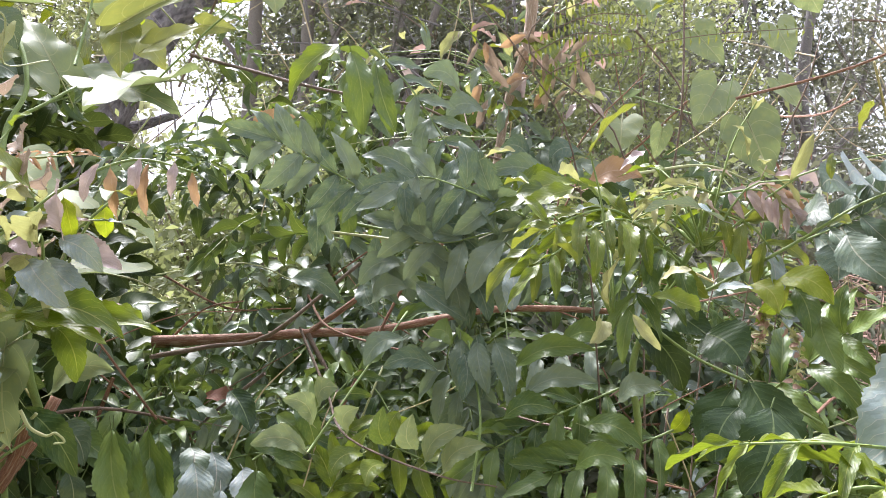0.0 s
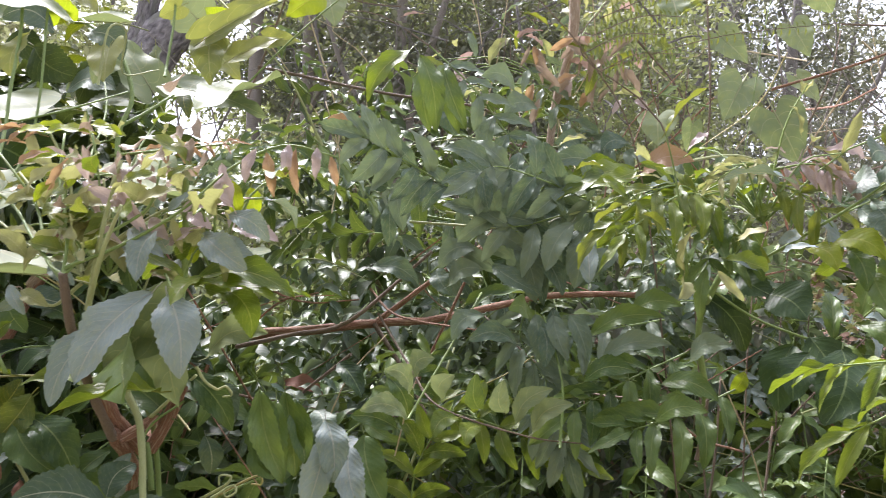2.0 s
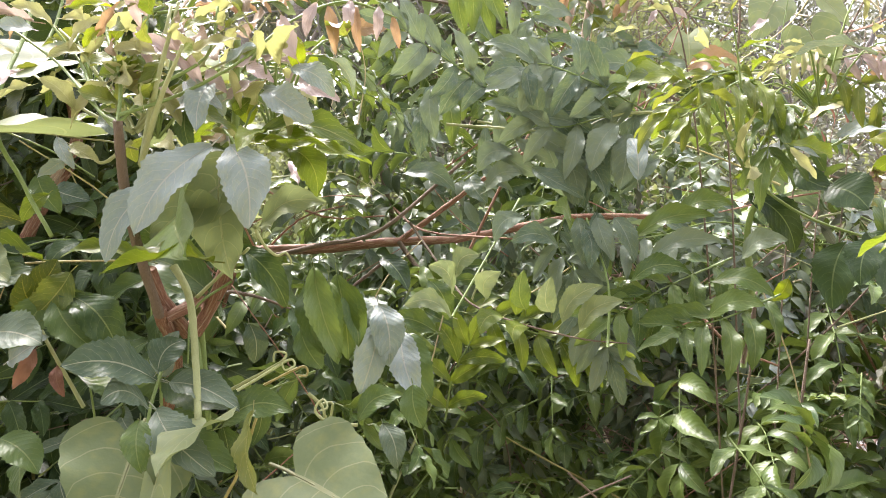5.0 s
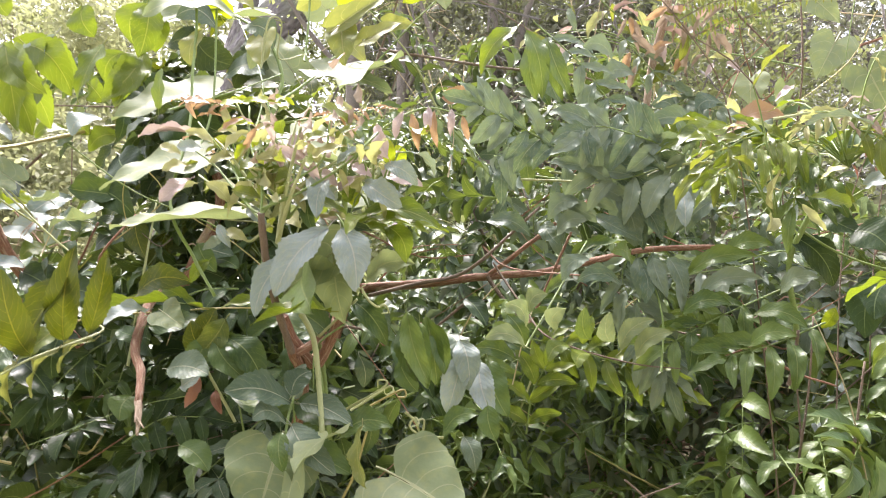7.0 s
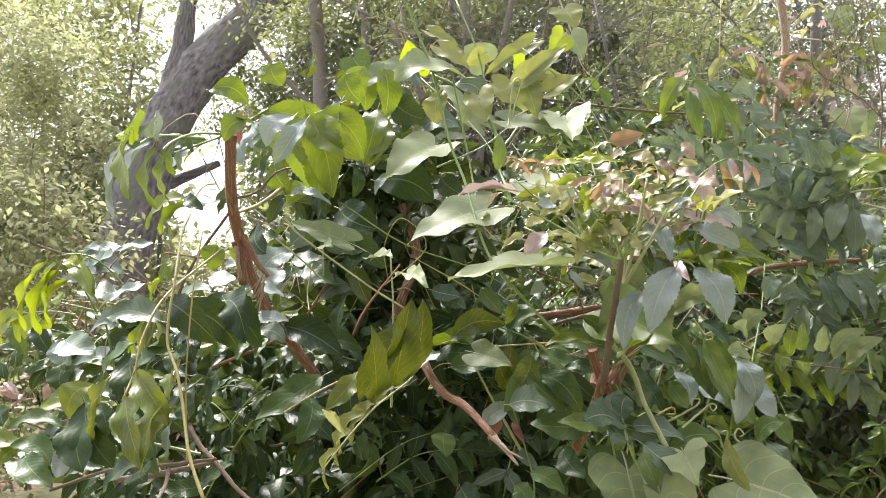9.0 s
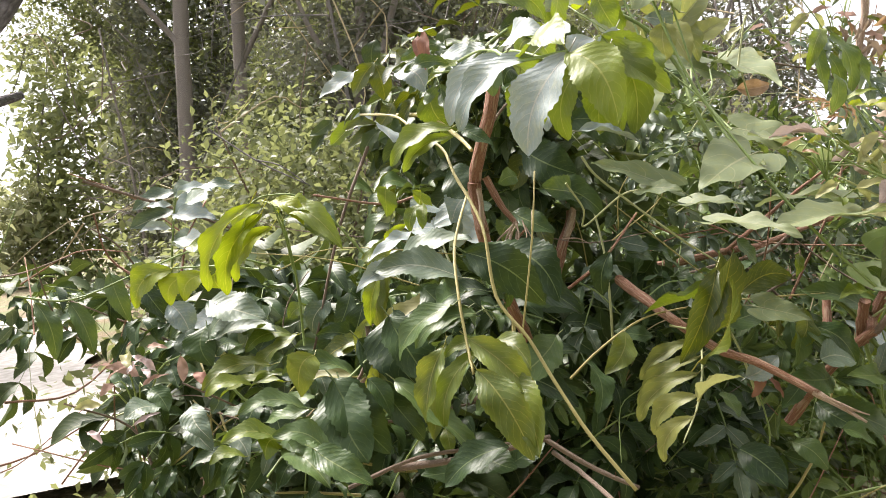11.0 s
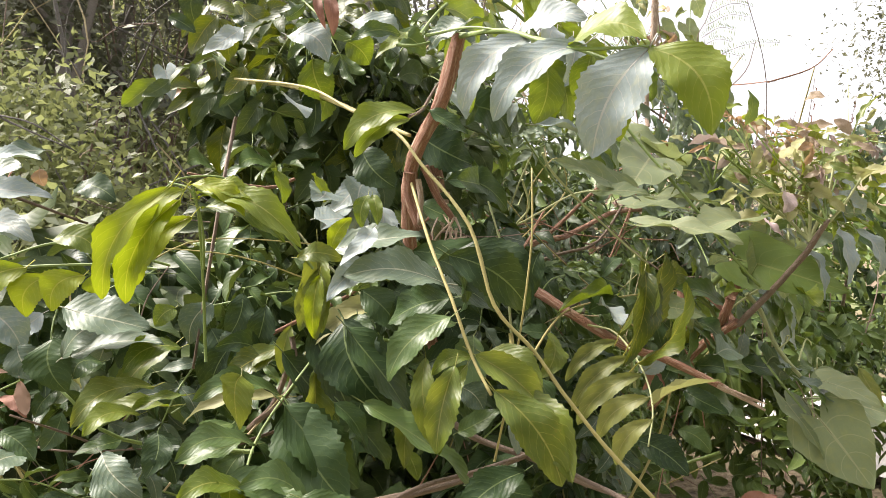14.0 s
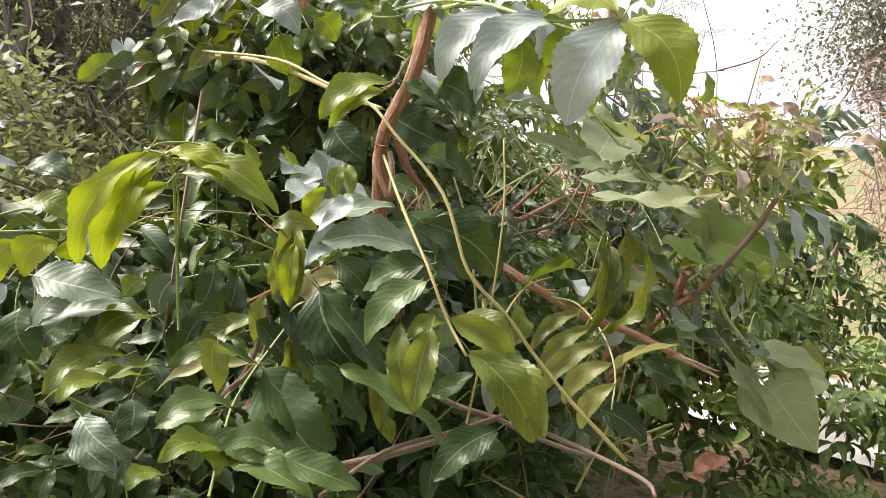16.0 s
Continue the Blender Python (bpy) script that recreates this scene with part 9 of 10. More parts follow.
leaf(young_shoot, "wilted", (-0.547, 0.862, 1.57), (-0.529, 0.823, 1.584), 0.035, (-0.541, 0.031, 0.84), 0)
leaf(young_shoot, "olive", (-0.534, 0.835, 1.516), (-0.518, 0.801, 1.528), 0.018, (-0.816, -0.185, 0.547), 1)
leaf(young_shoot, "wilted", (-0.543, 0.958, 1.451), (-0.512, 0.899, 1.444), 0.028, (-0.6, -0.394, 0.696), 1)
leaf(young_shoot, "wilted", (-0.573, 1.042, 1.605), (-0.59, 1.069, 1.616), 0.016, (-0.436, -0.577, 0.691), 4)
leaf(young_shoot, "russet", (-0.519, 0.947, 1.583), (-0.499, 0.908, 1.567), 0.019, (-0.423, -0.521, 0.741), 4)
leaf(young_shoot, "russet", (-0.427, 0.681, 1.555), (-0.412, 0.633, 1.548), 0.023, (-0.672, -0.307, 0.674), 1)
leaf(young_shoot, "wilted", (-0.534, 0.822, 1.515), (-0.513, 0.773, 1.497), 0.026, (-0.679, -0.492, 0.545), 4)
leaf(young_shoot, "russet", (-0.429, 0.683, 1.517), (-0.434, 0.699, 1.534), 0.011, (-0.808, -0.529, 0.261), 4)
leaf(young_shoot, "wilted", (-0.382, 0.815, 1.501), (-0.403, 0.861, 1.484), 0.031, (-0.515, 0.085, 0.853), 2)
leaf(young_shoot, "russet", (-0.54, 0.888, 1.573), (-0.532, 0.871, 1.591), 0.011, (-0.914, -0.008, 0.405), 1)
leaf(young_shoot, "russet", (-0.558, 0.842, 1.499), (-0.544, 0.811, 1.495), 0.011, (-0.785, -0.419, 0.457), 0)
leaf(young_shoot, "russet", (-0.559, 0.858, 1.556), (-0.569, 0.88, 1.58), 0.013, (-0.64, -0.691, 0.335), 1)
leaf(young_shoot, "russet", (-0.42, 0.832, 1.678), (-0.435, 0.865, 1.676), 0.032, (-0.48, -0.166, 0.861), 3)
stem(young_shoot, "wilted_stem", ((-0.517, 0.812, 1.412), (-0.514, 0.843, 1.486), (-0.513, 0.893, 1.561)), 0.0036, 0.0018, "shoot")
stem(young_shoot, "wilted_stem", ((-0.517, 0.812, 1.412), (-0.503, 0.821, 1.502), (-0.49, 0.846, 1.593)), 0.0036, 0.0018, "shoot")
stem(young_shoot, "wilted_stem", ((-0.517, 0.812, 1.412), (-0.491, 0.792, 1.496), (-0.465, 0.79, 1.58)), 0.0036, 0.0018, "shoot")
stem(young_shoot, "wilted_stem", ((-0.517, 0.812, 1.412), (-0.484, 0.772, 1.469), (-0.451, 0.751, 1.525)), 0.0036, 0.0018, "shoot")
stem(young_shoot, "wilted_stem", ((-0.517, 0.812, 1.412), (-0.526, 0.866, 1.464), (-0.539, 0.94, 1.517)), 0.0036, 0.0018, "shoot")
# spotted leaves hanging low in the cut shrub
leaf(cut_shrub, "deep", (-1.321, 0.775, 1.223), (-1.408, 0.802, 1.177), 0.048, (-0.522, -0.448, 0.725), 0)
leaf(cut_shrub, "glossy", (-1.6, 0.944, 1.225), (-1.552, 0.84, 1.196), 0.047, (-0.31, -0.387, 0.868), 2)
leaf(cut_shrub, "lime", (-1.653, 0.995, 1.207), (-1.704, 0.98, 1.209), 0.029, (0.139, -0.344, 0.929), 5)
leaf(cut_shrub, "sheen", (-1.726, 1.063, 1.258), (-1.699, 1.017, 1.22), 0.041, (-0.101, -0.67, 0.736), 0)
leaf(cut_shrub, "deep", (-1.637, 1.139, 1.242), (-1.624, 1.097, 1.203), 0.041, (-0.224, -0.697, 0.681), 1)
leaf(cut_shrub, "deep", (-1.418, 1.227, 1.289), (-1.508, 1.225, 1.333), 0.044, (0.265, -0.816, 0.513), 5)
leaf(cut_shrub, "deep", (-1.472, 1.322, 1.34), (-1.47, 1.28, 1.263), 0.054, (-0.342, -0.827, 0.446), 2)
leaf(cut_shrub, "sheen", (-1.432, 1.283, 1.348), (-1.467, 1.262, 1.284), 0.047, (-0.402, -0.78, 0.479), 0)
leaf(cut_shrub, "shaded_olive", (-1.43, 1.183, 1.317), (-1.51, 1.192, 1.288), 0.045, (-0.321, -0.656, 0.683), 0)
leaf(cut_shrub, "olive", (-1.353, 0.916, 1.344), (-1.377, 0.865, 1.234), 0.034, (-0.568, -0.692, 0.445), 5)
leaf(cut_shrub, "lime", (-1.308, 0.875, 1.342), (-1.364, 0.892, 1.327), 0.025, (-0.369, -0.584, 0.723), 5)
leaf(cut_shrub, "glossy", (-1.308, 0.93, 1.389), (-1.376, 0.935, 1.345), 0.040, (-0.495, -0.481, 0.724), 0)
leaf(cut_shrub, "deep", (-1.315, 1.033, 1.411), (-1.276, 0.967, 1.38), 0.046, (-0.478, -0.599, 0.642), 2)
leaf(cut_shrub, "deep", (-1.345, 1.085, 1.376), (-1.36, 1.047, 1.333), 0.050, (-0.446, -0.592, 0.671), 0)
leaf(cut_shrub, "olive", (-1.432, 1.096, 1.469), (-1.391, 1.046, 1.468), 0.030, (-0.663, -0.562, 0.495), 1)
leaf(cut_shrub, "yellow", (-1.408, 1.078, 1.443), (-1.437, 1.056, 1.362), 0.027, (-0.494, -0.779, 0.386), 0)
leaf(cut_shrub, "yellow", (-1.392, 1.072, 1.474), (-1.365, 1.058, 1.521), 0.025, (-0.689, -0.699, 0.194), 1)
stem(cut_shrub, "twig", ((-1.523, 0.873, 1.173), (-1.419, 0.879, 1.194), (-1.317, 0.862, 1.195), (-1.229, 0.85, 1.197)), 0.0032, 0.0028, "twig")
stem(cut_shrub, "twig", ((-1.271, 0.744, 1.213), (-1.258, 0.684, 1.2), (-1.254, 0.608, 1.186), (-1.269, 0.584, 1.179)), 0.0033, 0.0021, "twig")
stem(cut_shrub, "twig", ((-1.429, 1.132, 1.35), (-1.432, 1.123, 1.31), (-1.455, 1.122, 1.264), (-1.495, 1.134, 1.237)), 0.0038, 0.0030, "twig")
stem(cut_shrub, "green_stem", ((-1.627, 0.939, 1.188), (-1.584, 0.991, 1.214), (-1.517, 1.067, 1.25), (-1.397, 1.108, 1.331)), 0.0018, 0.0017, "leaf_stalk")

# broad leaves and coiled tendrils low on the young shoot
leaf(young_shoot, "sheen", (-0.531, 0.882, 1.167), (-0.608, 0.812, 1.2), 0.064, (0.648, -0.403, 0.647), 0)
leaf(young_shoot, "sheen", (-0.531, 0.884, 1.176), (-0.508, 0.916, 1.211), 0.043, (0.151, -0.781, 0.607), 1)
leaf(young_shoot, "sheen", (-0.518, 0.885, 1.163), (-0.432, 0.863, 1.134), 0.047, (0.085, -0.665, 0.742), 2)
leaf(young_shoot, "sheen", (-0.515, 0.828, 1.143), (-0.441, 0.784, 1.083), 0.052, (0.179, -0.675, 0.715), 3)
leaf(young_shoot, "mid", (-0.524, 0.803, 1.138), (-0.513, 0.771, 1.09), 0.032, (0.213, -0.782, 0.585), 0)
leaf(young_shoot, "sheen", (-0.532, 0.855, 1.14), (-0.571, 0.815, 1.155), 0.048, (0.585, -0.297, 0.755), 5)
leaf(young_shoot, "silver_sheen", (-0.245, 1.016, 1.199), (-0.226, 0.968, 1.117), 0.046, (-0.031, -0.869, 0.494), 0)
leaf(young_shoot, "mid", (-0.337, 0.975, 1.273), (-0.324, 0.931, 1.171), 0.041, (0.028, -0.919, 0.392), 0)
leaf(young_shoot, "mid", (-0.315, 0.995, 1.267), (-0.3, 0.965, 1.187), 0.033, (0.015, -0.936, 0.352), 2)
leaf(young_shoot, "glossy", (-0.291, 1.051, 1.231), (-0.248, 1.007, 1.149), 0.048, (-0.01, -0.883, 0.47), 3)
leaf(young_shoot, "glossy", (-0.68, 0.955, 1.263), (-0.619, 0.936, 1.196), 0.048, (0.318, -0.799, 0.511), 3)
leaf(young_shoot, "sheen", (-0.437, 0.968, 1.292), (-0.387, 0.949, 1.249), 0.040, (0.164, -0.828, 0.536), 6)
leaf(young_shoot, "lime", (-0.359, 0.823, 1.428), (-0.328, 0.807, 1.372), 0.035, (0.034, -0.958, 0.283), 6)
leaf(young_shoot, "lime", (-0.403, 0.817, 1.441), (-0.275, 0.794, 1.419), 0.036, (0.035, -0.58, 0.814), 6)
leaf(young_shoot, "shaded_olive", (-0.728, 0.99, 1.268), (-0.698, 1.004, 1.311), 0.041, (0.257, -0.956, 0.143), 0)
leaf(young_shoot, "shaded_olive", (-0.712, 0.993, 1.237), (-0.726, 0.97, 1.292), 0.045, (0.571, -0.8, -0.188), 1)
leaf(young_shoot, "glossy", (-0.82, 1.004, 1.286), (-0.726, 1.014, 1.297), 0.055, (0.01, -0.757, 0.653), 0)
leaf(young_shoot, "sheen", (-0.726, 0.876, 1.226), (-0.658, 0.871, 1.217), 0.064, (0.046, -0.667, 0.744), 2)
leaf(young_shoot, "shaded_olive", (-0.814, 0.953, 1.34), (-0.71, 0.946, 1.358), 0.050, (-0.117, -0.926, 0.359), 6)
leaf(young_shoot, "sheen", (-0.46, 1.058, 1.211), (-0.453, 1.051, 1.156), 0.036, (0.178, -0.972, 0.154), 1)
leaf(young_shoot, "mid", (-0.46, 0.883, 1.107), (-0.371, 0.868, 1.127), 0.045, (-0.269, -0.71, 0.651), 6)
leaf(young_shoot, "mid", (-0.299, 0.896, 1.104), (-0.243, 0.901, 1.135), 0.034, (-0.243, -0.773, 0.586), 6)
leaf(young_shoot, "glossy", (-0.231, 0.953, 1.137), (-0.22, 0.938, 1.083), 0.037, (-0, -0.967, 0.255), 0)
leaf(young_shoot, "sheen", (-0.27, 0.924, 1.095), (-0.253, 0.889, 1.05), 0.033, (-0.038, -0.797, 0.603), 1)
leaf(young_shoot, "heart", (-0.415, 0.921, 1.34), (-0.329, 0.897, 1.371), 0.043, (-0.389, -0.803, 0.451), 6)
leaf(young_shoot, "glossy", (-0.705, 0.862, 1.109), (-0.652, 0.841, 1.075), 0.046, (0.221, -0.639, 0.737), 2)
leaf(young_shoot, "glossy", (-0.842, 0.978, 1.17), (-0.843, 0.937, 1.136), 0.051, (0.398, -0.583, 0.708), 0)
leaf(young_shoot, "glossy", (-0.389, 1.065, 1.2), (-0.358, 1.057, 1.144), 0.041, (0.221, -0.945, 0.241), 0)
stem(young_shoot, "wilted_stem", ((-0.523, 0.932, 1.298), (-0.5, 0.914, 1.26), (-0.487, 0.886, 1.188), (-0.471, 0.833, 1.121)), 0.0051, 0.0040, "leaf_stalk")
stem(young_shoot, "wilted_stem", ((-0.435, 0.867, 1.153), (-0.403, 0.875, 1.17), (-0.376, 0.88, 1.185), (-0.369, 0.875, 1.179), (-0.379, 0.868, 1.175), (-0.383, 0.869, 1.184)), 0.0020, 0.0010, "tendril")
stem(young_shoot, "wilted_stem", ((-0.299, 0.895, 1.101), (-0.332, 0.876, 1.111), (-0.346, 0.87, 1.126), (-0.337, 0.873, 1.138), (-0.331, 0.866, 1.13), (-0.341, 0.86, 1.127)), 0.0021, 0.0010, "tendril")
stem(young_shoot, "red_bark", ((-0.558, 0.944, 1.295), (-0.55, 0.963, 1.257), (-0.526, 0.994, 1.206)), 0.0096, 0.0093, "stem")
stem(young_shoot, "red_bark", ((-0.464, 0.984, 1.307), (-0.491, 0.996, 1.251), (-0.519, 0.996, 1.207)), 0.0098, 0.0093, "stem")
stem(young_shoot, "green_stem", ((-0.523, 0.809, 1.081), (-0.532, 0.853, 1.131), (-0.53, 0.895, 1.175)), 0.0023, 0.0021, "leaf_stalk")

# ---- inner foliage of the thicket ----
FRONT = ((-3.2, 2.6), (-2.4, 2.1), (-1.9, 1.62), (-1.65, 1.38), (-1.4, 1.12), (-1.0, 1.1), (-0.6, 1.0), (-0.3, 1.3), (0.05, 1.58), (0.5, 1.5), (0.9, 1.35), (1.4, 1.3), (2.0, 1.35), (2.8, 1.5))


def front(x):
    """How far back the thicket's face stands, along its length."""
    return float(np.interp(x, [a for a, _ in FRONT], [b for _, b in FRONT]))


def inner_leaves(parent, color, count, x0, x1, z0, z1, y0, y1, whole, seed, lean=0.35, pairs=(3, 6), ratio=0.4, slope=0.0, own=22):
    """Many feather leaves in a slab behind the thicket's face, as one part, with their stalks as another."""
    rnd = random.Random(seed)
    mats, stalks = [], [[], [], []]
    offsets = sorted(rnd.uniform(y0, y1) for _ in range(count))
    for number, back in enumerate(offsets):
        x = rnd.uniform(x0, x1)
        z = rnd.uniform(z0, z1)
        y = front(x) + back + 0.07 + slope * (z - z0)
        if x < -1.92 and z < 1.3:
            continue  # a gap with a view of the pale clearing
        if -0.62 < x < 0.5 and y < 1.8 and 1.25 < z < 1.43:
            y += 0.4  # the long red branch lies free
        a = rnd.uniform(-math.pi, math.pi)
        way = Vector((math.cos(a), -abs(math.sin(a)) * 0.8, rnd.uniform(-0.9, 0.8))).normalized()
        n = rnd.randint(*pairs)
        size = whole * rnd.uniform(0.68, 1.22)
        long = size * (0.55 * n + 0.5) * rnd.uniform(0.85, 1.15)
        p0 = Vector((x, y, z)) - way * long * 0.5
        p2 = p0 + way * long + Vector((0, 0, -0.25 * long))
        p1 = (p0 + p2) / 2 + Vector((0, 0, 0.1 * long))
        nrm = Vector((rnd.gauss(-0.1, 0.55), rnd.gauss(-lean, 0.55), rnd.gauss(0.7, 0.4)))
        if number < own:
            frond(parent, color, (p0, p1, p2), n, size, ratio, rnd.uniform(0.0, 0.35), nrm)
            continue
        for b, t, w, m in frond_leaflets((p0, p1, p2), n, size, ratio, rnd.uniform(0.0, 0.35), nrm, rnd):
            mats.append(np.array(leaf_matrix(b, t, w, m)))
        vs, fs, uvs = tube_data((p0, p1, p2), 0.002, 0.001, 3, 2)
        stalks[1] += [tuple(k + len(stalks[0]) for k in f) for f in fs if len(set(f)) == 4]
        stalks[0] += vs
        stalks[2] += uvs
    joined("foliage", SMALL, mats, color, parent, rnd=rnd)
    if not stalks[0]:
        return
    ob = new("stalkwork", raw_mesh("stalkwork", np.array(stalks[0]), np.array(stalks[1]), np.array(stalks[2])))
    ob.data.materials.append(MATS["green_stem"])
    attach(ob, parent)
    tagged(ob, kind="stuff")


D = DENSITY
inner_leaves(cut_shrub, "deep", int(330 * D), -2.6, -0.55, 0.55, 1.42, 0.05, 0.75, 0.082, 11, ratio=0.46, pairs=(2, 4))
inner_leaves(cut_shrub, "glossy", int(54 * D), -2.3, -0.5, 0.7, 1.44, 0.02, 0.5, 0.075, 12, ratio=0.44, pairs=(2, 4))
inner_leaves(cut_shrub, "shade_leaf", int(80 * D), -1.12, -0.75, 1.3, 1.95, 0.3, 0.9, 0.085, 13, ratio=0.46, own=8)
inner_leaves(cut_shrub, "glossy", int(26 * D), -1.3, -0.7, 1.25, 1.9, 0.2, 0.7, 0.075, 39, own=10)
inner_leaves(cut_shrub, "shaded_olive", int(30 * D), -1.15, -0.78, 1.5, 2.1, 0.4, 0.9, 0.09, 41, own=8, pairs=(1, 3))
inner_leaves(cut_shrub, "sheen", int(18 * D), -2.6, -0.6, 0.8, 1.42, 0.05, 0.5, 0.08, 31, own=14, ratio=0.46, pairs=(2, 4))
inner_leaves(young_shoot, "glossy", int(50 * D), -0.75, 0.0, 0.5, 1.3, 0.12, 0.6, 0.075, 15)
inner_leaves(young_shoot, "frond", int(36 * D), -0.7, 0.1, 0.7, 1.38, 0.2, 0.7, 0.07, 46, own=8)
inner_leaves(young_shoot, "mid", int(40 * D), -0.75, 0.2, 0.6, 1.35, 0.15, 0.5, 0.07, 32, own=10)
inner_leaves(tall_shrub, "frond", int(66 * D), -0.6, 0.75, 0.85, 1.72, 0.2, 0.7, 0.066, 16, ratio=0.42, own=26, pairs=(4, 7))
inner_leaves(tall_shrub, "mid", int(44 * D), -0.6, 0.75, 0.85, 1.75, 0.2, 0.7, 0.066, 42, ratio=0.4, own=16, pairs=(4, 7))
inner_leaves(tall_shrub, "glossy", int(60 * D), -0.6, 0.9, 0.8, 1.75, 0.4, 0.9, 0.08, 43, own=0)
inner_leaves(tall_shrub, "frond", int(90 * D), -0.6, 0.9, 0.55, 1.3, 0.1, 0.6, 0.072, 17, ratio=0.4)
inner_leaves(tall_shrub, "mid", int(70 * D), -0.5, 0.9, 0.5, 1.2, 0.0, 0.6, 0.072, 18, own=12)
inner_leaves(tall_shrub, "mid", int(30 * D), -0.3, 0.7, 0.7, 1.15, -0.08, 0.15, 0.07, 40, own=16)
inner_leaves(tall_shrub, "silver_sheen", int(14 * D), -0.5, 0.9, 0.8, 1.6, 0.05, 0.5, 0.065, 33, own=8)
inner_leaves(olive_sapling, "mid", int(60 * D), 0.4, 1.3, 0.5, 1.25, 0.0, 0.5, 0.085, 19)
inner_leaves(olive_sapling, "grey_leaf", int(40 * D), 0.3, 1.2, 0.9, 1.5, 0.2, 0.7, 0.07, 20)
back_shrub = thing("back_shrub", "dense dark green shrub behind the feather-leaved shrub", "shrub", place=(-0.15, 2.4, 0))
stem(back_shrub, "twig", ((-0.15, 2.4, 0), (-0.2, 2.38, 0.9), (-0.35, 2.3, 1.7)), 0.02, 0.006, "branch")
stem(back_shrub, "twig", ((-0.12, 2.42, 0), (-0.02, 2.4, 1.0), (0.15, 2.35, 1.8)), 0.018, 0.006, "branch")
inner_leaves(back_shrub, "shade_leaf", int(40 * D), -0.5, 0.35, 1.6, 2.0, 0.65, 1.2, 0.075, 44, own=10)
inner_leaves(back_shrub, "mid", int(34 * D), -0.5, 0.35, 1.55, 2.05, 0.6, 1.1, 0.07, 45, own=8)
low_shrub = thing("low_shrub", "dense low shrub with dull green feather leaves", "shrub", place=(1.9, 1.8, 0))
stem(low_shrub, "twig", ((1.9, 1.8, 0), (1.8, 1.75, 0.5), (1.6, 1.6, 1.1)), 0.02, 0.006, "branch")
stem(low_shrub, "twig", ((1.95, 1.8, 0), (2.1, 1.75, 0.5), (2.3, 1.6, 1.1)), 0.018, 0.006, "branch")
inner_leaves(low_shrub, "mid", int(90 * D), 1.1, 2.8, 0.4, 1.15, 0.0, 0.8, 0.085, 34, own=12)
inner_leaves(low_shrub, "mid", int(70 * D), 0.2, 1.5, 0.3, 1.0, -0.45, 0.1, 0.085, 36, own=10)
inner_leaves(low_shrub, "mid", int(40 * D), 0.5, 1.7, 0.25, 0.8, -0.6, 0.1, 0.09, 38, own=8)
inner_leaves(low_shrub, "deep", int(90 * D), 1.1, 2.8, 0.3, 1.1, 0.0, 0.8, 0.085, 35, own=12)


def inner_twigs(parent, count, x0, x1, z0, z1, y0, y1, seed):
    """Thin crooked twigs among the leaves."""
    rnd = random.Random(seed)
    for _ in range(count):
        x = rnd.uniform(x0, x1)
        p = Vector((x, front(x) + rnd.uniform(y0, y1), rnd.uniform(z0, z1)))
        way = Vector((rnd.gauss(0, 0.7), rnd.gauss(0, 0.4), rnd.gauss(0.4, 0.6))).normalized() * rnd.uniform(0.2, 0.55)
        bow = Vector([rnd.gauss(0, 0.035) for _ in range(3)])
        r = rnd.uniform(0.0012, 0.0042)
        stem(parent, rnd.choice(("red_bark", "green_stem", "yellow_stem", "twig", "red_bark", "wilted_stem")), (p - way / 2, p + bow, p + way / 2 + bow * 0.5), r, r * 0.6, "twig", 5, 0.05, steps=4)


inner_twigs(cut_shrub, 70, -2.3, -0.55, 0.7, 1.6, 0.0, 0.5, 51)
inner_twigs(young_shoot, 24, -0.75, 0.0, 0.7, 1.4, 0.0, 0.4, 52)
inner_twigs(tall_shrub, 60, -0.5, 0.9, 0.7, 1.9, 0.0, 0.6, 53)
inner_twigs(olive_sapling, 30, 0.3, 1.3, 0.7, 1.7, 0.0, 0.6, 54)
# the dark heart of the thicket, its shade partly put into the leaf colour
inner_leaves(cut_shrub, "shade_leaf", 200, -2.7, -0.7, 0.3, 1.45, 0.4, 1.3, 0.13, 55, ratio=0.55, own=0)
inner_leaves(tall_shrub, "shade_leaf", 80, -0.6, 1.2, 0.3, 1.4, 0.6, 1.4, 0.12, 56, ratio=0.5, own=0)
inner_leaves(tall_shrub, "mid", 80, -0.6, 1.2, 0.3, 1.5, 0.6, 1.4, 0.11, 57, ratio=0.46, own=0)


def shoot_tip(parent, centre, spread, count, colors, size, seed, lift=0.5):
    """A tuft of small young leaves round a shoot's end."""
    rnd = random.Random(seed)
    for k in range(count):
        b = Vector(centre) + Vector([rnd.gauss(0, s) for s in spread])
        way = Vector((rnd.gauss(0, 1), rnd.gauss(-0.2, 0.8), rnd.gauss(lift - 0.4, 0.6))).normalized()
        long = size * rnd.uniform(0.6, 1.3)
        leaf(parent, rnd.choice(colors), b, b + way * long, long * rnd.uniform(0.22, 0.42), (rnd.gauss(0, 0.5), rnd.gauss(-0.5, 0.4), 0.8), rnd.randrange(5))
        if k % 3 == 0:
            stem(parent, "green_stem", (b, (b + Vector(centre)) / 2, Vector(centre) - Vector((0, 0, 0.08))), 0.0012, 0.002, "leaf_stalk", 5, 0, steps=3)


shoot_tip(young_shoot, (-0.52, 0.88, 1.53), (0.09, 0.06, 0.05), 24, ("wilted", "wilted", "lime", "olive", "pink", "mid", "olive"), 0.062, 71)
shoot_tip(young_shoot, (-0.38, 0.85, 1.52), (0.07, 0.05, 0.05), 16, ("pink", "wilted", "olive", "lime", "silver_sheen", "olive", "wilted", "silver_sheen"), 0.062, 72)
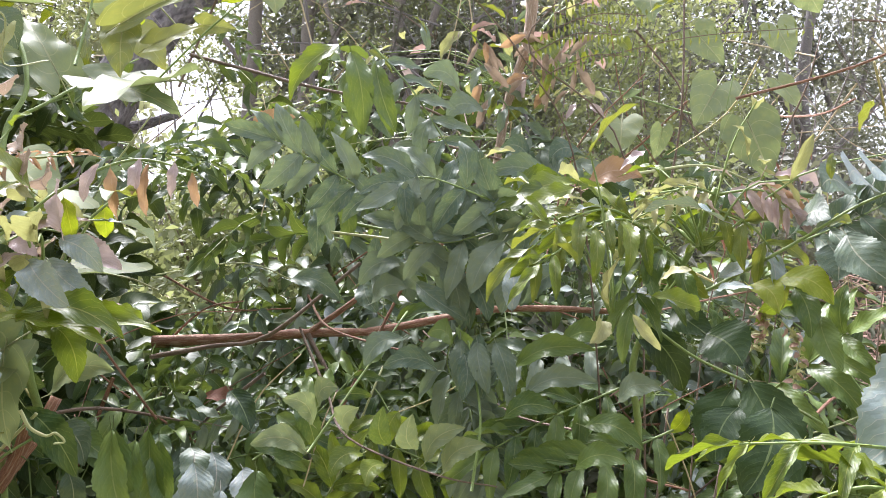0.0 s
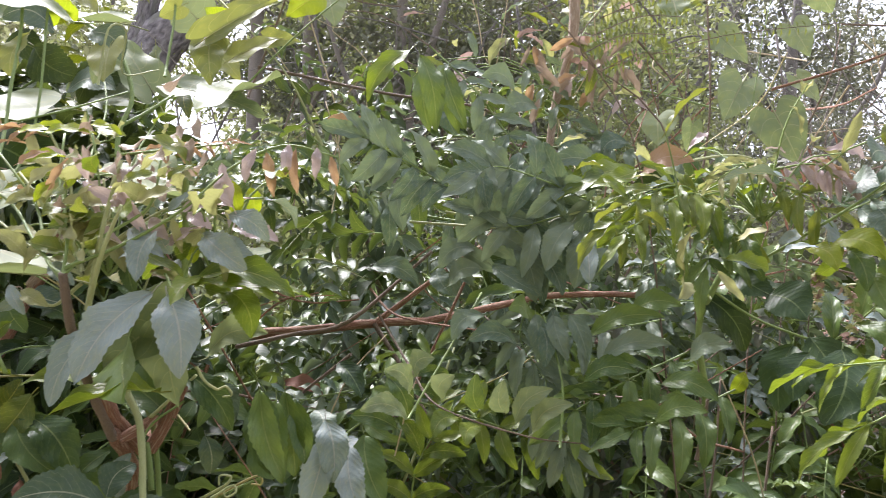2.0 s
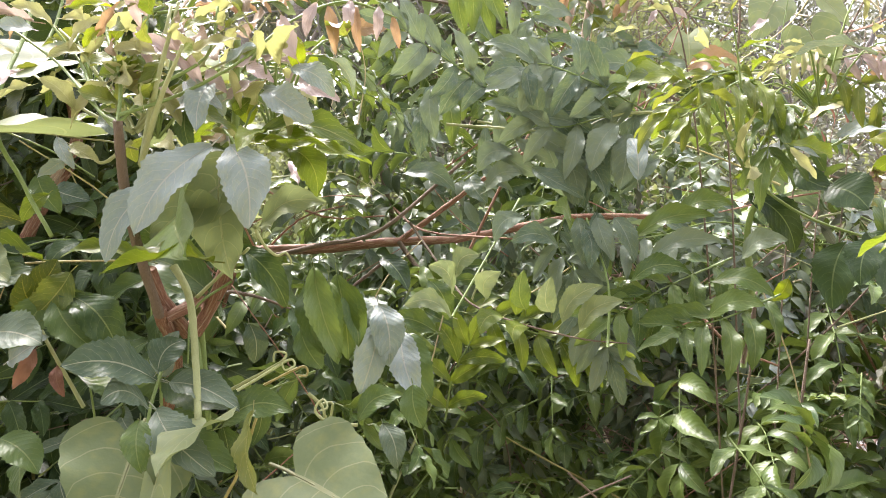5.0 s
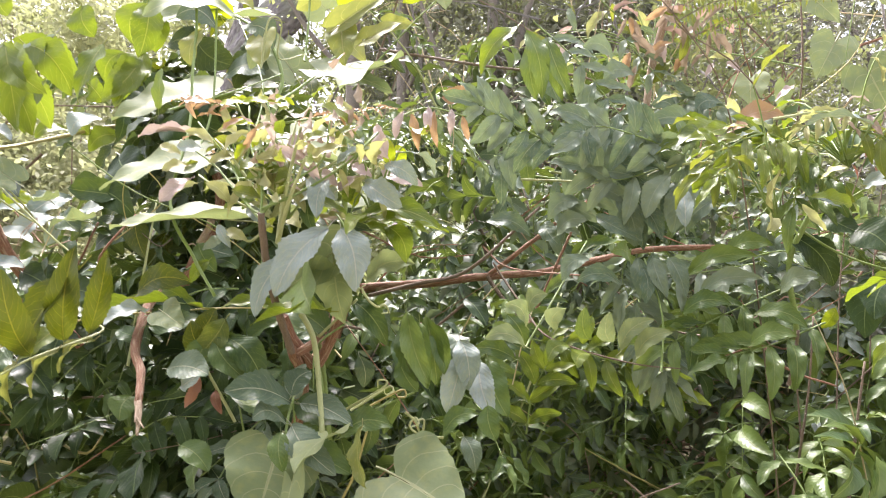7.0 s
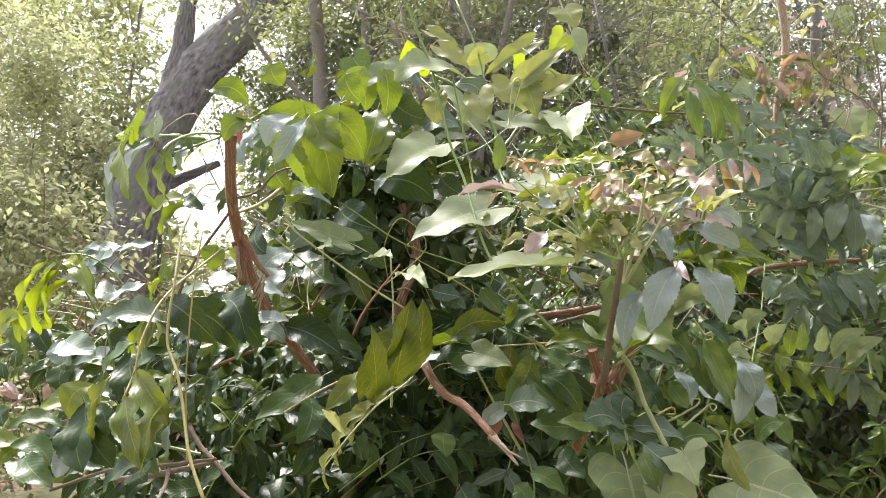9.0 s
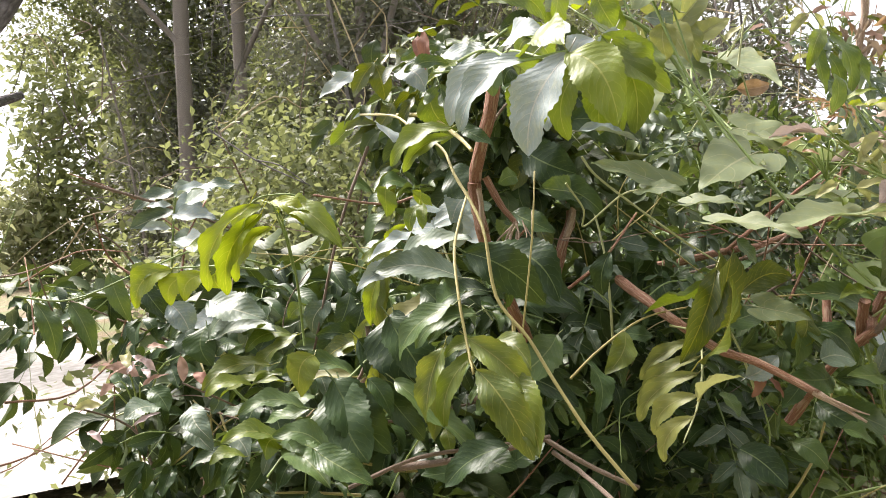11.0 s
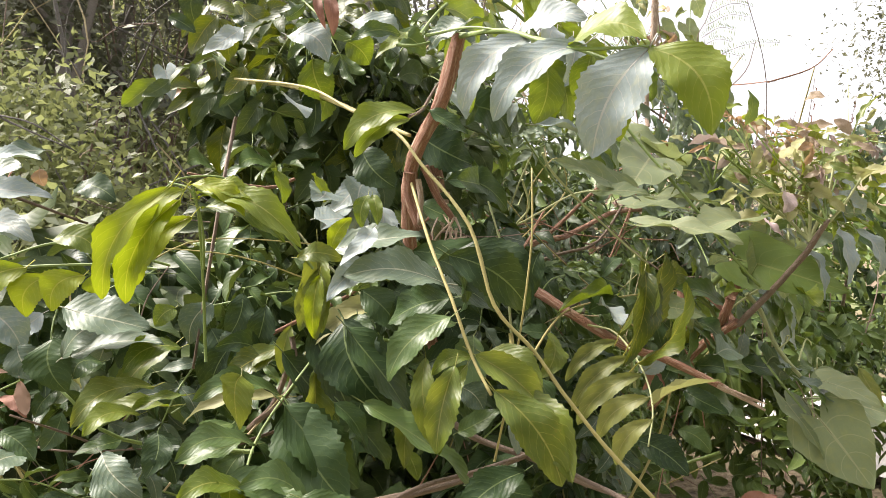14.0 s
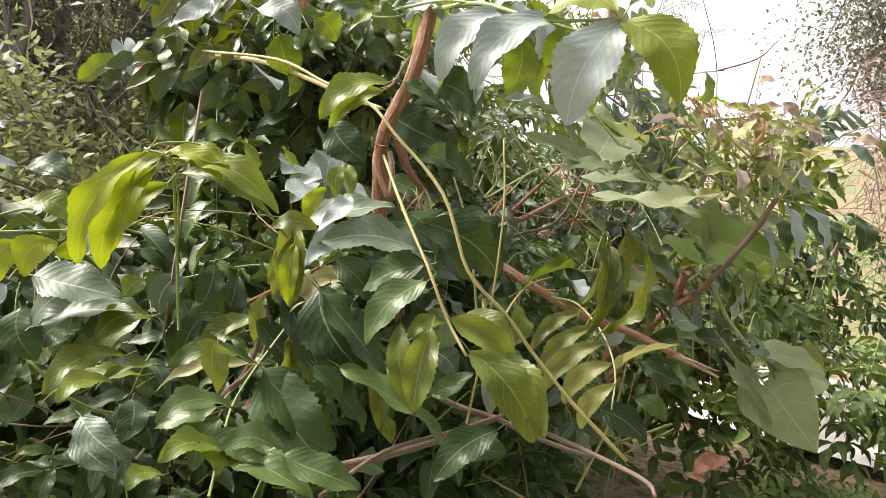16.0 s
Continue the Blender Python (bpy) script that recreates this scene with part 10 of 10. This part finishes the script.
shoot_tip(young_shoot, (-0.62, 0.95, 1.60), (0.07, 0.06, 0.03), 14, ("orange", "olive", "wilted", "wilted", "lime"), 0.045, 73)
shoot_tip(olive_sapling, (0.42, 1.15, 1.58), (0.12, 0.08, 0.05), 40, ("pink", "olive", "wilted", "lime", "wilted"), 0.055, 74)
shoot_tip(olive_sapling, (0.28, 1.1, 1.48), (0.12, 0.08, 0.06), 30, ("olive", "wilted", "lime", "silver_sheen"), 0.075, 75)
shoot_tip(cut_shrub, (-1.83, 1.34, 1.27), (0.05, 0.04, 0.04), 16, ("pink", "straw", "wilted", "straw"), 0.05, 77)
shoot_tip(tall_shrub, (0.2, 1.75, 1.95), (0.14, 0.06, 0.08), 50, ("wilted", "olive", "wilted", "straw", "frond"), 0.07, 76)



def flower_spray(parent, top, end, seed):
    """A drooping spray of small cream buds."""
    rnd = random.Random(seed)
    line = curve_points((top, (Vector(top) + Vector(end)) / 2 + Vector((0.015, -0.01, 0.01)), end), 8)
    spray = stem(parent, "wilted_stem", (top, line[len(line) // 2], end), 0.0018, 0.0008, "flower_spray", 5, 0.0, "cream drooping flower spray")
    for k in range(34):
        q = line[min(len(line) - 1, int(len(line) * (0.15 + 0.85 * k / 34)))]
        way = Vector((rnd.gauss(0, 1), rnd.gauss(0, 1), rnd.gauss(-0.3, 0.6))).normalized() * rnd.uniform(0.01, 0.018)
        leaf(spray, "wilted" if k % 3 else "straw", q, q + way, 0.008, (rnd.gauss(0, 1), -0.6, 0.5), k % 5, "bud")


flower_spray(olive_sapling, (0.524, 1.138, 1.406), (0.536, 1.122, 1.313), 5)
flower_spray(olive_sapling, (0.499, 1.161, 1.42), (0.491, 1.159, 1.355), 6)

# ---- ground ----
bm = bmesh.new()
bmesh.ops.create_grid(bm, x_segments=90, y_segments=90, size=70)
for v in bm.verts:
    far = v.co.length
    v.co.z = 0.08 * noise.noise(v.co * 0.35) + (0.25 * noise.noise(v.co * 0.07) if far > 12 else 0) - 0.08
me = bpy.data.meshes.new("ground")
bm.to_mesh(me)
bm.free()
me.materials.append(ground_material())
for p in me.polygons:
    p.use_smooth = True
tagged(new("ground", me), "dry soil ground with leaf litter and patches of green", "ground", kind="structure")

def strip(name, label, way, material):
    """A pale trodden strip on the ground along the way, with uneven edges."""
    bm = bmesh.new()
    for a in range(41):
        x, y, half = way(a)
        for s in (-1, 1):
            bm.verts.new((x + s * half, y, 0.02 + 0.01 * s))
    bm.verts.ensure_lookup_table()
    for a in range(40):
        bm.faces.new((bm.verts[2 * a], bm.verts[2 * a + 1], bm.verts[2 * a + 3], bm.verts[2 * a + 2]))
    me = bpy.data.meshes.new(name)
    bm.to_mesh(me)
    bm.free()
    me.materials.append(material)
    tagged(new(name, me), label, name, kind="structure")


pale = sand_material()
strip("clearing", "pale bare clearing beyond the cut shrub", lambda a: (-2.6 - 0.085 * a, 5.0 + 0.3 * a, 0.75 + 0.2 * math.sin(a * 0.7)), pale)
strip("track", "pale sandy track behind the bushes", lambda a: (2.25 + 0.04 * (-18 + a * 1.1), -18 + a * 1.1, 0.45 + 0.12 * math.sin(-18 + a * 1.1)), pale)


# ---- trees and bushes behind ----
def crown_matrices(rnd, centre, radii, clumps, leaves, spread, size, hang=0.3):
    mats = []
    for _ in range(clumps):
        d = Vector([rnd.gauss(0, 1) for _ in range(3)]).normalized() * rnd.uniform(0.25, 1.0) ** 0.5
        c = Vector(centre) + Vector((d.x * radii[0], d.y * radii[1], d.z * radii[2]))
        s = spread * rnd.uniform(0.6, 1.4)
        for _ in range(leaves):
            b = c + Vector((rnd.gauss(0, s), rnd.gauss(0, s), rnd.gauss(0, s * 0.6)))
            way = Vector((rnd.gauss(0, 1), rnd.gauss(0, 1), rnd.gauss(-hang, 0.6))).normalized()
            long = size * rnd.uniform(0.6, 1.3)
            mats.append(np.array(leaf_matrix(b, b + way * long, long * 0.52, (rnd.gauss(0, 0.6), rnd.gauss(-0.3, 0.6), 0.8))))
    return mats


def tree(label, trunk, r0, r1, limbs, crowns, color, bark="grey_bark", seed=1, size=0.1, name="tree", group="trees behind the thicket"):
    """A tree: trunk through the given points, limbs, and a crown of many leaves in uneven clumps."""
    rnd = random.Random(seed)
    ob = thing(name, label, "tree", group, (trunk[0][0], trunk[0][1], 0))
    stem(ob, bark, trunk, r0, r1, "trunk", 10, 0.1)
    for pts, r in limbs:
        stem(ob, bark, pts, r, r * 0.45, "limb", 7, 0.08)
    mats, twigs = [], ([], [], [])
    for centre, radii, clumps, leaves in crowns:
        mats += crown_matrices(rnd, centre, radii, clumps, leaves * 2, 0.24, size * 0.72)
        for _ in range(clumps // 2):
            a = Vector(centre) + Vector([rnd.uniform(-0.9, 0.9) * r for r in radii])
            b = a + Vector((rnd.uniform(-0.6, 0.6), rnd.uniform(-0.4, 0.4), rnd.uniform(-0.9, 0.5)))
            vs, fs, uvs = tube_data((a, (a + b) / 2 + Vector((rnd.uniform(-0.15, 0.15), 0, rnd.uniform(-0.1, 0.2))), b), 0.014, 0.004, 4, 3)
            twigs[1].extend(tuple(k + len(twigs[0]) for k in f) for f in fs if len(set(f)) == 4)
            twigs[0].extend(vs)
            twigs[2].extend(uvs)
    if mats:
        joined("crown", TINY, mats, color, ob, rnd=rnd)
    if twigs[0]:
        t = new("twigwork", raw_mesh("twigwork", np.array(twigs[0]), np.array(twigs[1]), np.array(twigs[2])))
        t.data.materials.append(MATS["dark_bark"])
        attach(t, ob)
        tagged(t, kind="stuff")
    return ob


def bush(label, centre, radii, clumps, leaves, color, seed, size=0.09, name="bush", stems=7, spread=0.2):
    rnd = random.Random(seed)
    ob = thing(name, label, "bush", "bushes behind the thicket", (centre[0], centre[1], 0))
    for _ in range(stems):
        x, y = centre[0] + rnd.gauss(0, 0.12), centre[1] + rnd.gauss(0, 0.12)
        top = (centre[0] + rnd.uniform(-1, 1) * radii[0] * 0.8, centre[1] + rnd.uniform(-1, 1) * radii[1] * 0.8, centre[2] + rnd.uniform(0, 0.9) * radii[2])
        stem(ob, "twig", ((x, y, 0), ((x + top[0]) / 2, (y + top[1]) / 2, top[2] * 0.6), top), 0.016, 0.004, "branch", 5, 0.08)
    joined("foliage", TINY, crown_matrices(rnd, centre, radii, clumps, leaves, spread, size), color, ob, rnd=rnd)
    return ob



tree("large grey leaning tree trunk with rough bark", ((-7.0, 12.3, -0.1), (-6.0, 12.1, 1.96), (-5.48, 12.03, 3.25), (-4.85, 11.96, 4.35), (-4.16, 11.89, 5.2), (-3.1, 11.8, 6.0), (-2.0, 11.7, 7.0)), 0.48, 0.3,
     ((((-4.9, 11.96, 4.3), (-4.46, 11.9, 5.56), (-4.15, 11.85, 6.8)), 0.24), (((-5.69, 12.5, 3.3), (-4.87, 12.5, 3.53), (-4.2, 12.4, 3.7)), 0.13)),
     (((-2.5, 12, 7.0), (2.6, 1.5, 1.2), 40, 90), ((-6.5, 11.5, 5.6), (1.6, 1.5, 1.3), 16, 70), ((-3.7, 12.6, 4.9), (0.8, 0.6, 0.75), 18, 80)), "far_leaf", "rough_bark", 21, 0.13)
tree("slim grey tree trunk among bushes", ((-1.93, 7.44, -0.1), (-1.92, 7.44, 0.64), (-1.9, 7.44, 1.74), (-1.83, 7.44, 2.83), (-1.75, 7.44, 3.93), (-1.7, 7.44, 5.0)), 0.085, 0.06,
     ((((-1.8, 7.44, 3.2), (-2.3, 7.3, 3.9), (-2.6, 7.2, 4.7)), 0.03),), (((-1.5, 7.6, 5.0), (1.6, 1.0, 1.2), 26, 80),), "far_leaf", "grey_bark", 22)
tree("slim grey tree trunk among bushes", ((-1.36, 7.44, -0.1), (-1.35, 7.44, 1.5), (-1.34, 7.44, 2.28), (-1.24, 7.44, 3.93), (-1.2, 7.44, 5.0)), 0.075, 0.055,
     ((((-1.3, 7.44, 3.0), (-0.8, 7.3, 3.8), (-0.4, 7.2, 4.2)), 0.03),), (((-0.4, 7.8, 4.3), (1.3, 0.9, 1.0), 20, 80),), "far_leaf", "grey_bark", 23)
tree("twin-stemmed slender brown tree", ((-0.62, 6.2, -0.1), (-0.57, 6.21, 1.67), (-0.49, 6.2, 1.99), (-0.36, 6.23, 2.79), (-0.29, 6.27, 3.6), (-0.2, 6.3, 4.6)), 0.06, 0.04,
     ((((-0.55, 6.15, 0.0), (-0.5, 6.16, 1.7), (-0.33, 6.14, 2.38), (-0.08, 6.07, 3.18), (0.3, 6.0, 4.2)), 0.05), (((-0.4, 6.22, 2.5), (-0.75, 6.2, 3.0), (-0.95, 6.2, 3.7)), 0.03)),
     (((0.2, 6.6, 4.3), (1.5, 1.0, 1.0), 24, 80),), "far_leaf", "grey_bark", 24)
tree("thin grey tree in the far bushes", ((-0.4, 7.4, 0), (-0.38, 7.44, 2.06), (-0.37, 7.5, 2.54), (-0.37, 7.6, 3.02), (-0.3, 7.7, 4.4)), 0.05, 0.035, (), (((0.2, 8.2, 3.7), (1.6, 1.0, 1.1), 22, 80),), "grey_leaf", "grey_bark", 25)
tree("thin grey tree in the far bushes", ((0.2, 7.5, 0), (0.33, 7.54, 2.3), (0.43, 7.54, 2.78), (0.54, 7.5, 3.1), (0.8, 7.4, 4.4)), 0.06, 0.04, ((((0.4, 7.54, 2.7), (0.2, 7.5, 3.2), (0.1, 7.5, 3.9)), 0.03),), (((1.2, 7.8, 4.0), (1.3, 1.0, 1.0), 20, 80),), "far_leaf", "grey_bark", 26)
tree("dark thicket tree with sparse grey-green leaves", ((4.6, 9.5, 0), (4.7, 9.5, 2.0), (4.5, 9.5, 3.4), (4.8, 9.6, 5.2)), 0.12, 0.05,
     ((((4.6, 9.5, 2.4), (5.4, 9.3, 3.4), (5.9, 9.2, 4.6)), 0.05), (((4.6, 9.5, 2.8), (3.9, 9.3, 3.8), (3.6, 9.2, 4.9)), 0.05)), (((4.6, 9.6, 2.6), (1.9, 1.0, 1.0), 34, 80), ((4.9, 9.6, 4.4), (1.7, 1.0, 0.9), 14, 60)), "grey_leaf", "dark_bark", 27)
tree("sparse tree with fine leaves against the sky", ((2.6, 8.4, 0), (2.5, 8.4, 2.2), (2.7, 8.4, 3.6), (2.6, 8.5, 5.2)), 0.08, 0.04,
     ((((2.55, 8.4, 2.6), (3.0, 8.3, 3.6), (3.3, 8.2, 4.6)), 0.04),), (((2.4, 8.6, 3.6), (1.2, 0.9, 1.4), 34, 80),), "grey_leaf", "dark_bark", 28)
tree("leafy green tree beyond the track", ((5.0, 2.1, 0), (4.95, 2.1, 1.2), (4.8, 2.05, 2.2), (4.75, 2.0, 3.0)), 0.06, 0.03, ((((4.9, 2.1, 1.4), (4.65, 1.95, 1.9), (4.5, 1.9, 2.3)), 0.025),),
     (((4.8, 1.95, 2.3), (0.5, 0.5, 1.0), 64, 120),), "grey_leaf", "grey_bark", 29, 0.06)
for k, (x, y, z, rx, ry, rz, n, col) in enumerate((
        (-6.9, 9.0, 1.6, 1.6, 1.2, 1.5, 46, "hazed_leaf"), (-1.0, 6.2, 1.3, 0.8, 0.9, 1.2, 34, "far_leaf"), (-0.4, 10.5, 2.4, 1.4, 1.0, 1.6, 26, "grey_leaf"),
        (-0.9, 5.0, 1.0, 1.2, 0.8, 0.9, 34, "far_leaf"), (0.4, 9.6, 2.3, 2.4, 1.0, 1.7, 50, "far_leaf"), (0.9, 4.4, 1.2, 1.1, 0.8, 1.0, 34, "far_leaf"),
        (2.4, 6.2, 1.3, 1.4, 0.9, 1.0, 34, "grey_leaf"), (4.2, 7.6, 1.0, 1.6, 0.9, 1.0, 34, "far_leaf"), (-5.8, 5.6, 1.1, 1.6, 1.0, 1.1, 36, "hazed_leaf"),
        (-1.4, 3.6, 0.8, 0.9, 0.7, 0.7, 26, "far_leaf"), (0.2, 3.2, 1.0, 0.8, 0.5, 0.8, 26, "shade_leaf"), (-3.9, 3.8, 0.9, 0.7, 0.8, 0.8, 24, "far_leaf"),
        (6.4, 5.6, 0.9, 1.3, 1.2, 0.9, 30, "grey_leaf"), (1.5, 11.5, 3.0, 3.0, 1.0, 2.2, 44, "far_leaf"), (-8.0, 9.5, 2.2, 2.0, 1.5, 2.2, 40, "hazed_leaf"),
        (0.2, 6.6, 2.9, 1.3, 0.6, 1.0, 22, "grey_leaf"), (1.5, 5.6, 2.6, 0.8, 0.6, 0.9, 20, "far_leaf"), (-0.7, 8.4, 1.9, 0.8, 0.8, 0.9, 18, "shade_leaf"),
        (-1.2, 4.6, 1.6, 0.7, 0.6, 0.6, 16, "far_leaf"), (-4.6, 6.4, 1.9, 0.9, 0.6, 1.0, 22, "hazed_leaf"),
        (-5.6, 8.0, 4.0, 1.3, 0.7, 0.9, 22, "hazed_leaf"), (-5.6, 7.0, 2.5, 0.9, 0.7, 0.9, 20, "hazed_leaf"))):
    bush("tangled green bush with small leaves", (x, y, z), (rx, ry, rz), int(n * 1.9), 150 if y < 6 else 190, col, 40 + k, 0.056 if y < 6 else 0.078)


def dry_brush(label, centre, radii, count, seed, color="straw"):
    """A tangle of dry stems and straw."""
    rnd = random.Random(seed)
    ob = thing("dry_brush", label, "dry brush", "dry brush behind the thicket", (centre[0], centre[1], 0))
    data = ([], [], [])
    for number in range(count):
        a = Vector([c + rnd.uniform(-1, 1) * r for c, r in zip(centre, radii)])
        b = a + Vector((rnd.uniform(-0.5, 0.5), rnd.uniform(-0.5, 0.5), rnd.uniform(-0.5, 0.25)))
        m = (a + b) / 2 + Vector((0, 0, rnd.uniform(0, 0.15)))
        if number % 9 == 0:
            stem(ob, "straw_stem", (a, m, b), rnd.uniform(0.002, 0.006), 0.0015, "stalk", 4, 0.0, steps=3)
            continue
        vs, fs, uvs = tube_data((a, m, b), rnd.uniform(0.002, 0.006), 0.0015, 3, 3)
        data[1].extend(tuple(k + len(data[0]) for k in f) for f in fs if len(set(f)) == 4)
        data[0].extend(vs)
        data[2].extend(uvs)
    t = new("straw", raw_mesh("straw", np.array(data[0]), np.array(data[1]), np.array(data[2])))
    t.data.materials.append(MATS[color])
    attach(t, ob)
    tagged(t, kind="stuff")
    return ob


dry_brush("heap of dry brown grass stalks", (2.2, 3.6, 0.75), (0.9, 0.6, 0.6), 900, 61)
dry_brush("dry brown vine stems hanging over a bank", (4.5, 1.75, 1.25), (0.4, 0.5, 0.8), 900, 62, "straw")
dry_brush("dry brown grass stalks under the shrub", (0.9, 2.4, 0.7), (0.7, 0.5, 0.5), 400, 63)


def twig_tangle(label, centre, radii, count, seed, bark="dark_bark"):
    """Thin bare twigs and hanging vine strands in a loose tangle."""
    rnd = random.Random(seed)
    ob = thing("twig_tangle", label, "twigs", "bare twigs behind the thicket", (centre[0], centre[1], 0))
    stem(ob, bark, ((centre[0], centre[1], 0), (centre[0] + 0.1, centre[1], centre[2] * 0.6), (centre[0] - 0.05, centre[1], centre[2] + radii[2])), 0.022, 0.008, "stem", 6, 0.08)
    for _ in range(count):
        a = Vector([c + rnd.uniform(-1, 1) * r for c, r in zip(centre, radii)])
        way = Vector((rnd.gauss(0, 0.55), rnd.gauss(0, 0.3), rnd.gauss(-0.3, 0.6)))
        b = a + way
        m = (a + b) / 2 + Vector((rnd.gauss(0, 0.1), rnd.gauss(0, 0.05), rnd.gauss(0.02, 0.1)))
        q = (m + b) / 2 + Vector((rnd.gauss(0, 0.05), 0, rnd.gauss(0, 0.05)))
        stem(ob, rnd.choice((bark, "twig", "straw_stem", bark)), (a, m, q, b), rnd.uniform(0.003, 0.009), 0.0015, "twig", 4, 0.0, steps=3)
    return ob


twig_tangle("bare brown twigs and hanging vine strands", (0.5, 4.6, 2.4), (1.1, 0.5, 0.8), 60, 101)
twig_tangle("bare brown twigs and hanging vine strands", (-0.8, 4.9, 2.5), (0.8, 0.4, 0.9), 40, 102)
twig_tangle("bare grey twigs of a leafless bush", (2.4, 5.2, 2.0), (1.0, 0.5, 1.0), 60, 103, "grey_bark")
twig_tangle("bare grey twigs of a leafless bush", (-2.4, 7.0, 2.4), (0.5, 0.5, 0.9), 26, 104, "grey_bark")


def far_wood(label, x0, x1, y, z1, count, color, seed, gap=0.0, grow=1.0):
    """A belt of distant trees, as foliage with uneven gaps, over slim trunks."""
    rnd = random.Random(seed)
    ob = thing("far_wood", label, "trees", "", ((x0 + x1) / 2, y, 0))
    mats = []
    while len(mats) < count * 1.7:
        p = Vector((rnd.uniform(x0, x1), y + rnd.uniform(-1.2, 1.2), rnd.uniform(0.2, z1)))
        if noise.noise(p * 0.9 + Vector((seed, 0, 0))) + 0.5 * noise.noise(p * 2.3) < gap + 0.22 * (p.z / z1 - 0.5):
            continue
        for _ in range(6):
            b = p + Vector([rnd.gauss(0, 0.12 * grow) for _ in range(3)])
            way = Vector((rnd.gauss(0, 1), rnd.gauss(0, 1), rnd.gauss(-0.3, 0.6))).normalized()
            long = rnd.uniform(0.08, 0.17) * grow
            mats.append(np.array(leaf_matrix(b, b + way * long, long * 0.5, (rnd.gauss(0, 0.6), rnd.gauss(-0.3, 0.6), 0.8))))
    joined("foliage", TINY, mats, color, ob, rnd=rnd)
    for _ in range(int((x1 - x0) * 1.2)):
        x = rnd.uniform(x0, x1)
        stem(ob, "dark_bark", ((x, y, 0), (x + rnd.uniform(-0.3, 0.3), y, z1 * 0.4), (x + rnd.uniform(-0.9, 0.9), y, z1 * 0.95)), rnd.uniform(0.05, 0.12), 0.03, "trunk", 6, 0.08)
    return ob


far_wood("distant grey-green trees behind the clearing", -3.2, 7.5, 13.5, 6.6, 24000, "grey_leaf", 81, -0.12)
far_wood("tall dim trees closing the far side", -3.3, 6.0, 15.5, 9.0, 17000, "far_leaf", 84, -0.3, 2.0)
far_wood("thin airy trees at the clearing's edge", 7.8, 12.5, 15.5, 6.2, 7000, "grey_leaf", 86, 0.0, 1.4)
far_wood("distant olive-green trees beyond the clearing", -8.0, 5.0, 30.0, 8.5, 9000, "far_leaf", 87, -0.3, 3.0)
far_wood("low hazy bushes beyond the clearing", -15.0, -7.5, 30.0, 3.6, 4000, "hazed_leaf", 88, -0.3, 2.6)
far_wood("tall yellow-green trees far off", -13.0, -6.2, 15.5, 8.5, 11000, "hazed_leaf", 85, -0.3, 2.0)
far_wood("distant sunlit yellow-green trees", -10.5, -5.7, 13.5, 4.6, 12000, "hazed_leaf", 82, -0.05)


def feather_sprig(parent, start, end, pairs, long, color, seed):
    """A fine bipinnate leaf: a stalk with rows of tiny leaflets on each side branch."""
    rnd = random.Random(seed)
    line = curve_points((start, (Vector(start) + Vector(end)) / 2 + Vector((0, 0, 0.02)), end), 6)
    rachis = stem(parent, "twig", (start, line[len(line) // 2], end), 0.0014, 0.0007, "fine_leaf", 4, 0.0)
    mats = []
    for k in range(pairs):
        u = k / max(1, pairs - 1) * (len(line) - 1.001)
        base = line[int(u)].lerp(line[int(u) + 1], u % 1)
        for s in (-1, 1):
            tip = base + Vector((rnd.uniform(-0.004, 0.004), s * 0.2 * long, s * long * rnd.uniform(0.7, 1.0)))
            mats.append(np.array(leaf_matrix(base, tip, long * 0.3, (0.3, -0.9, 0.1))))
    joined("fine_foliage", TINY, mats, color, rachis, rnd=rnd)


fine_plant = thing("fine_leaved_plant", "slender plant with fine feathery leaves against the sky", "plant", "", (0.35, 1.35, 0))
stem(fine_plant, "twig", ((0.35, 1.35, 0), (0.32, 1.34, 1.0), (0.27, 1.31, 1.6), (0.18, 1.27, 1.8), (0.02, 1.24, 1.98)), 0.0022, 0.001, "stem", 5, 0.0)
stem(fine_plant, "twig", ((0.43, 1.5, 0.9), (0.4, 1.5, 1.65), (0.21, 1.5, 1.88), (0.26, 1.5, 1.98), (0.33, 1.5, 2.09)), 0.0022, 0.001, "stem", 5, 0.0)
for k in range(6):
    u = k / 5
    start = (0.21 + 0.11 * u, 1.5, 1.88 + 0.19 * u)
    feather_sprig(fine_plant, start, (start[0] + 0.17 + 0.15 * u, 1.48 + 0.02 * (k % 2), start[2] + 0.03 + 0.02 * u), 20, 0.022, "olive", 90 + k)
feather_sprig(fine_plant, (0.26, 1.5, 1.85), (0.76, 1.52, 1.935), 30, 0.02, "olive", 97)
feather_sprig(fine_plant, (0.24, 1.5, 1.84), (0.4, 1.45, 1.86), 14, 0.02, "mid", 98)
for k in range(7):
    x, y = 0.5 + 0.11 * k, 1.5 + 0.1 * (k % 3)
    top = 1.66 + 0.05 * ((k * 5) % 4)
    stem(fine_plant, "twig", ((x, y, 0.9), (x + 0.05, y, 1.4), (x + 0.14 - 0.03 * (k % 4), y - 0.05, top)), 0.002, 0.001, "dry_stalk", 4, 0)
    for j in range(4):
        b = (x + 0.1 - 0.02 * j, y - 0.03, top - 0.03 - 0.05 * j)
        leaf(fine_plant, "dead", b, (b[0] + 0.01, b[1], b[2] - 0.035), 0.006, (0, -1, 0.1), j, "pod")

# added trees, unseen behind the camera, to block light from the near side
far_wood("unseen hedge trees behind the camera, added to cut the light", -9.0, 8.0, -5.0, 7.5, 16000, "far_leaf", 83, -0.5, 1.8)
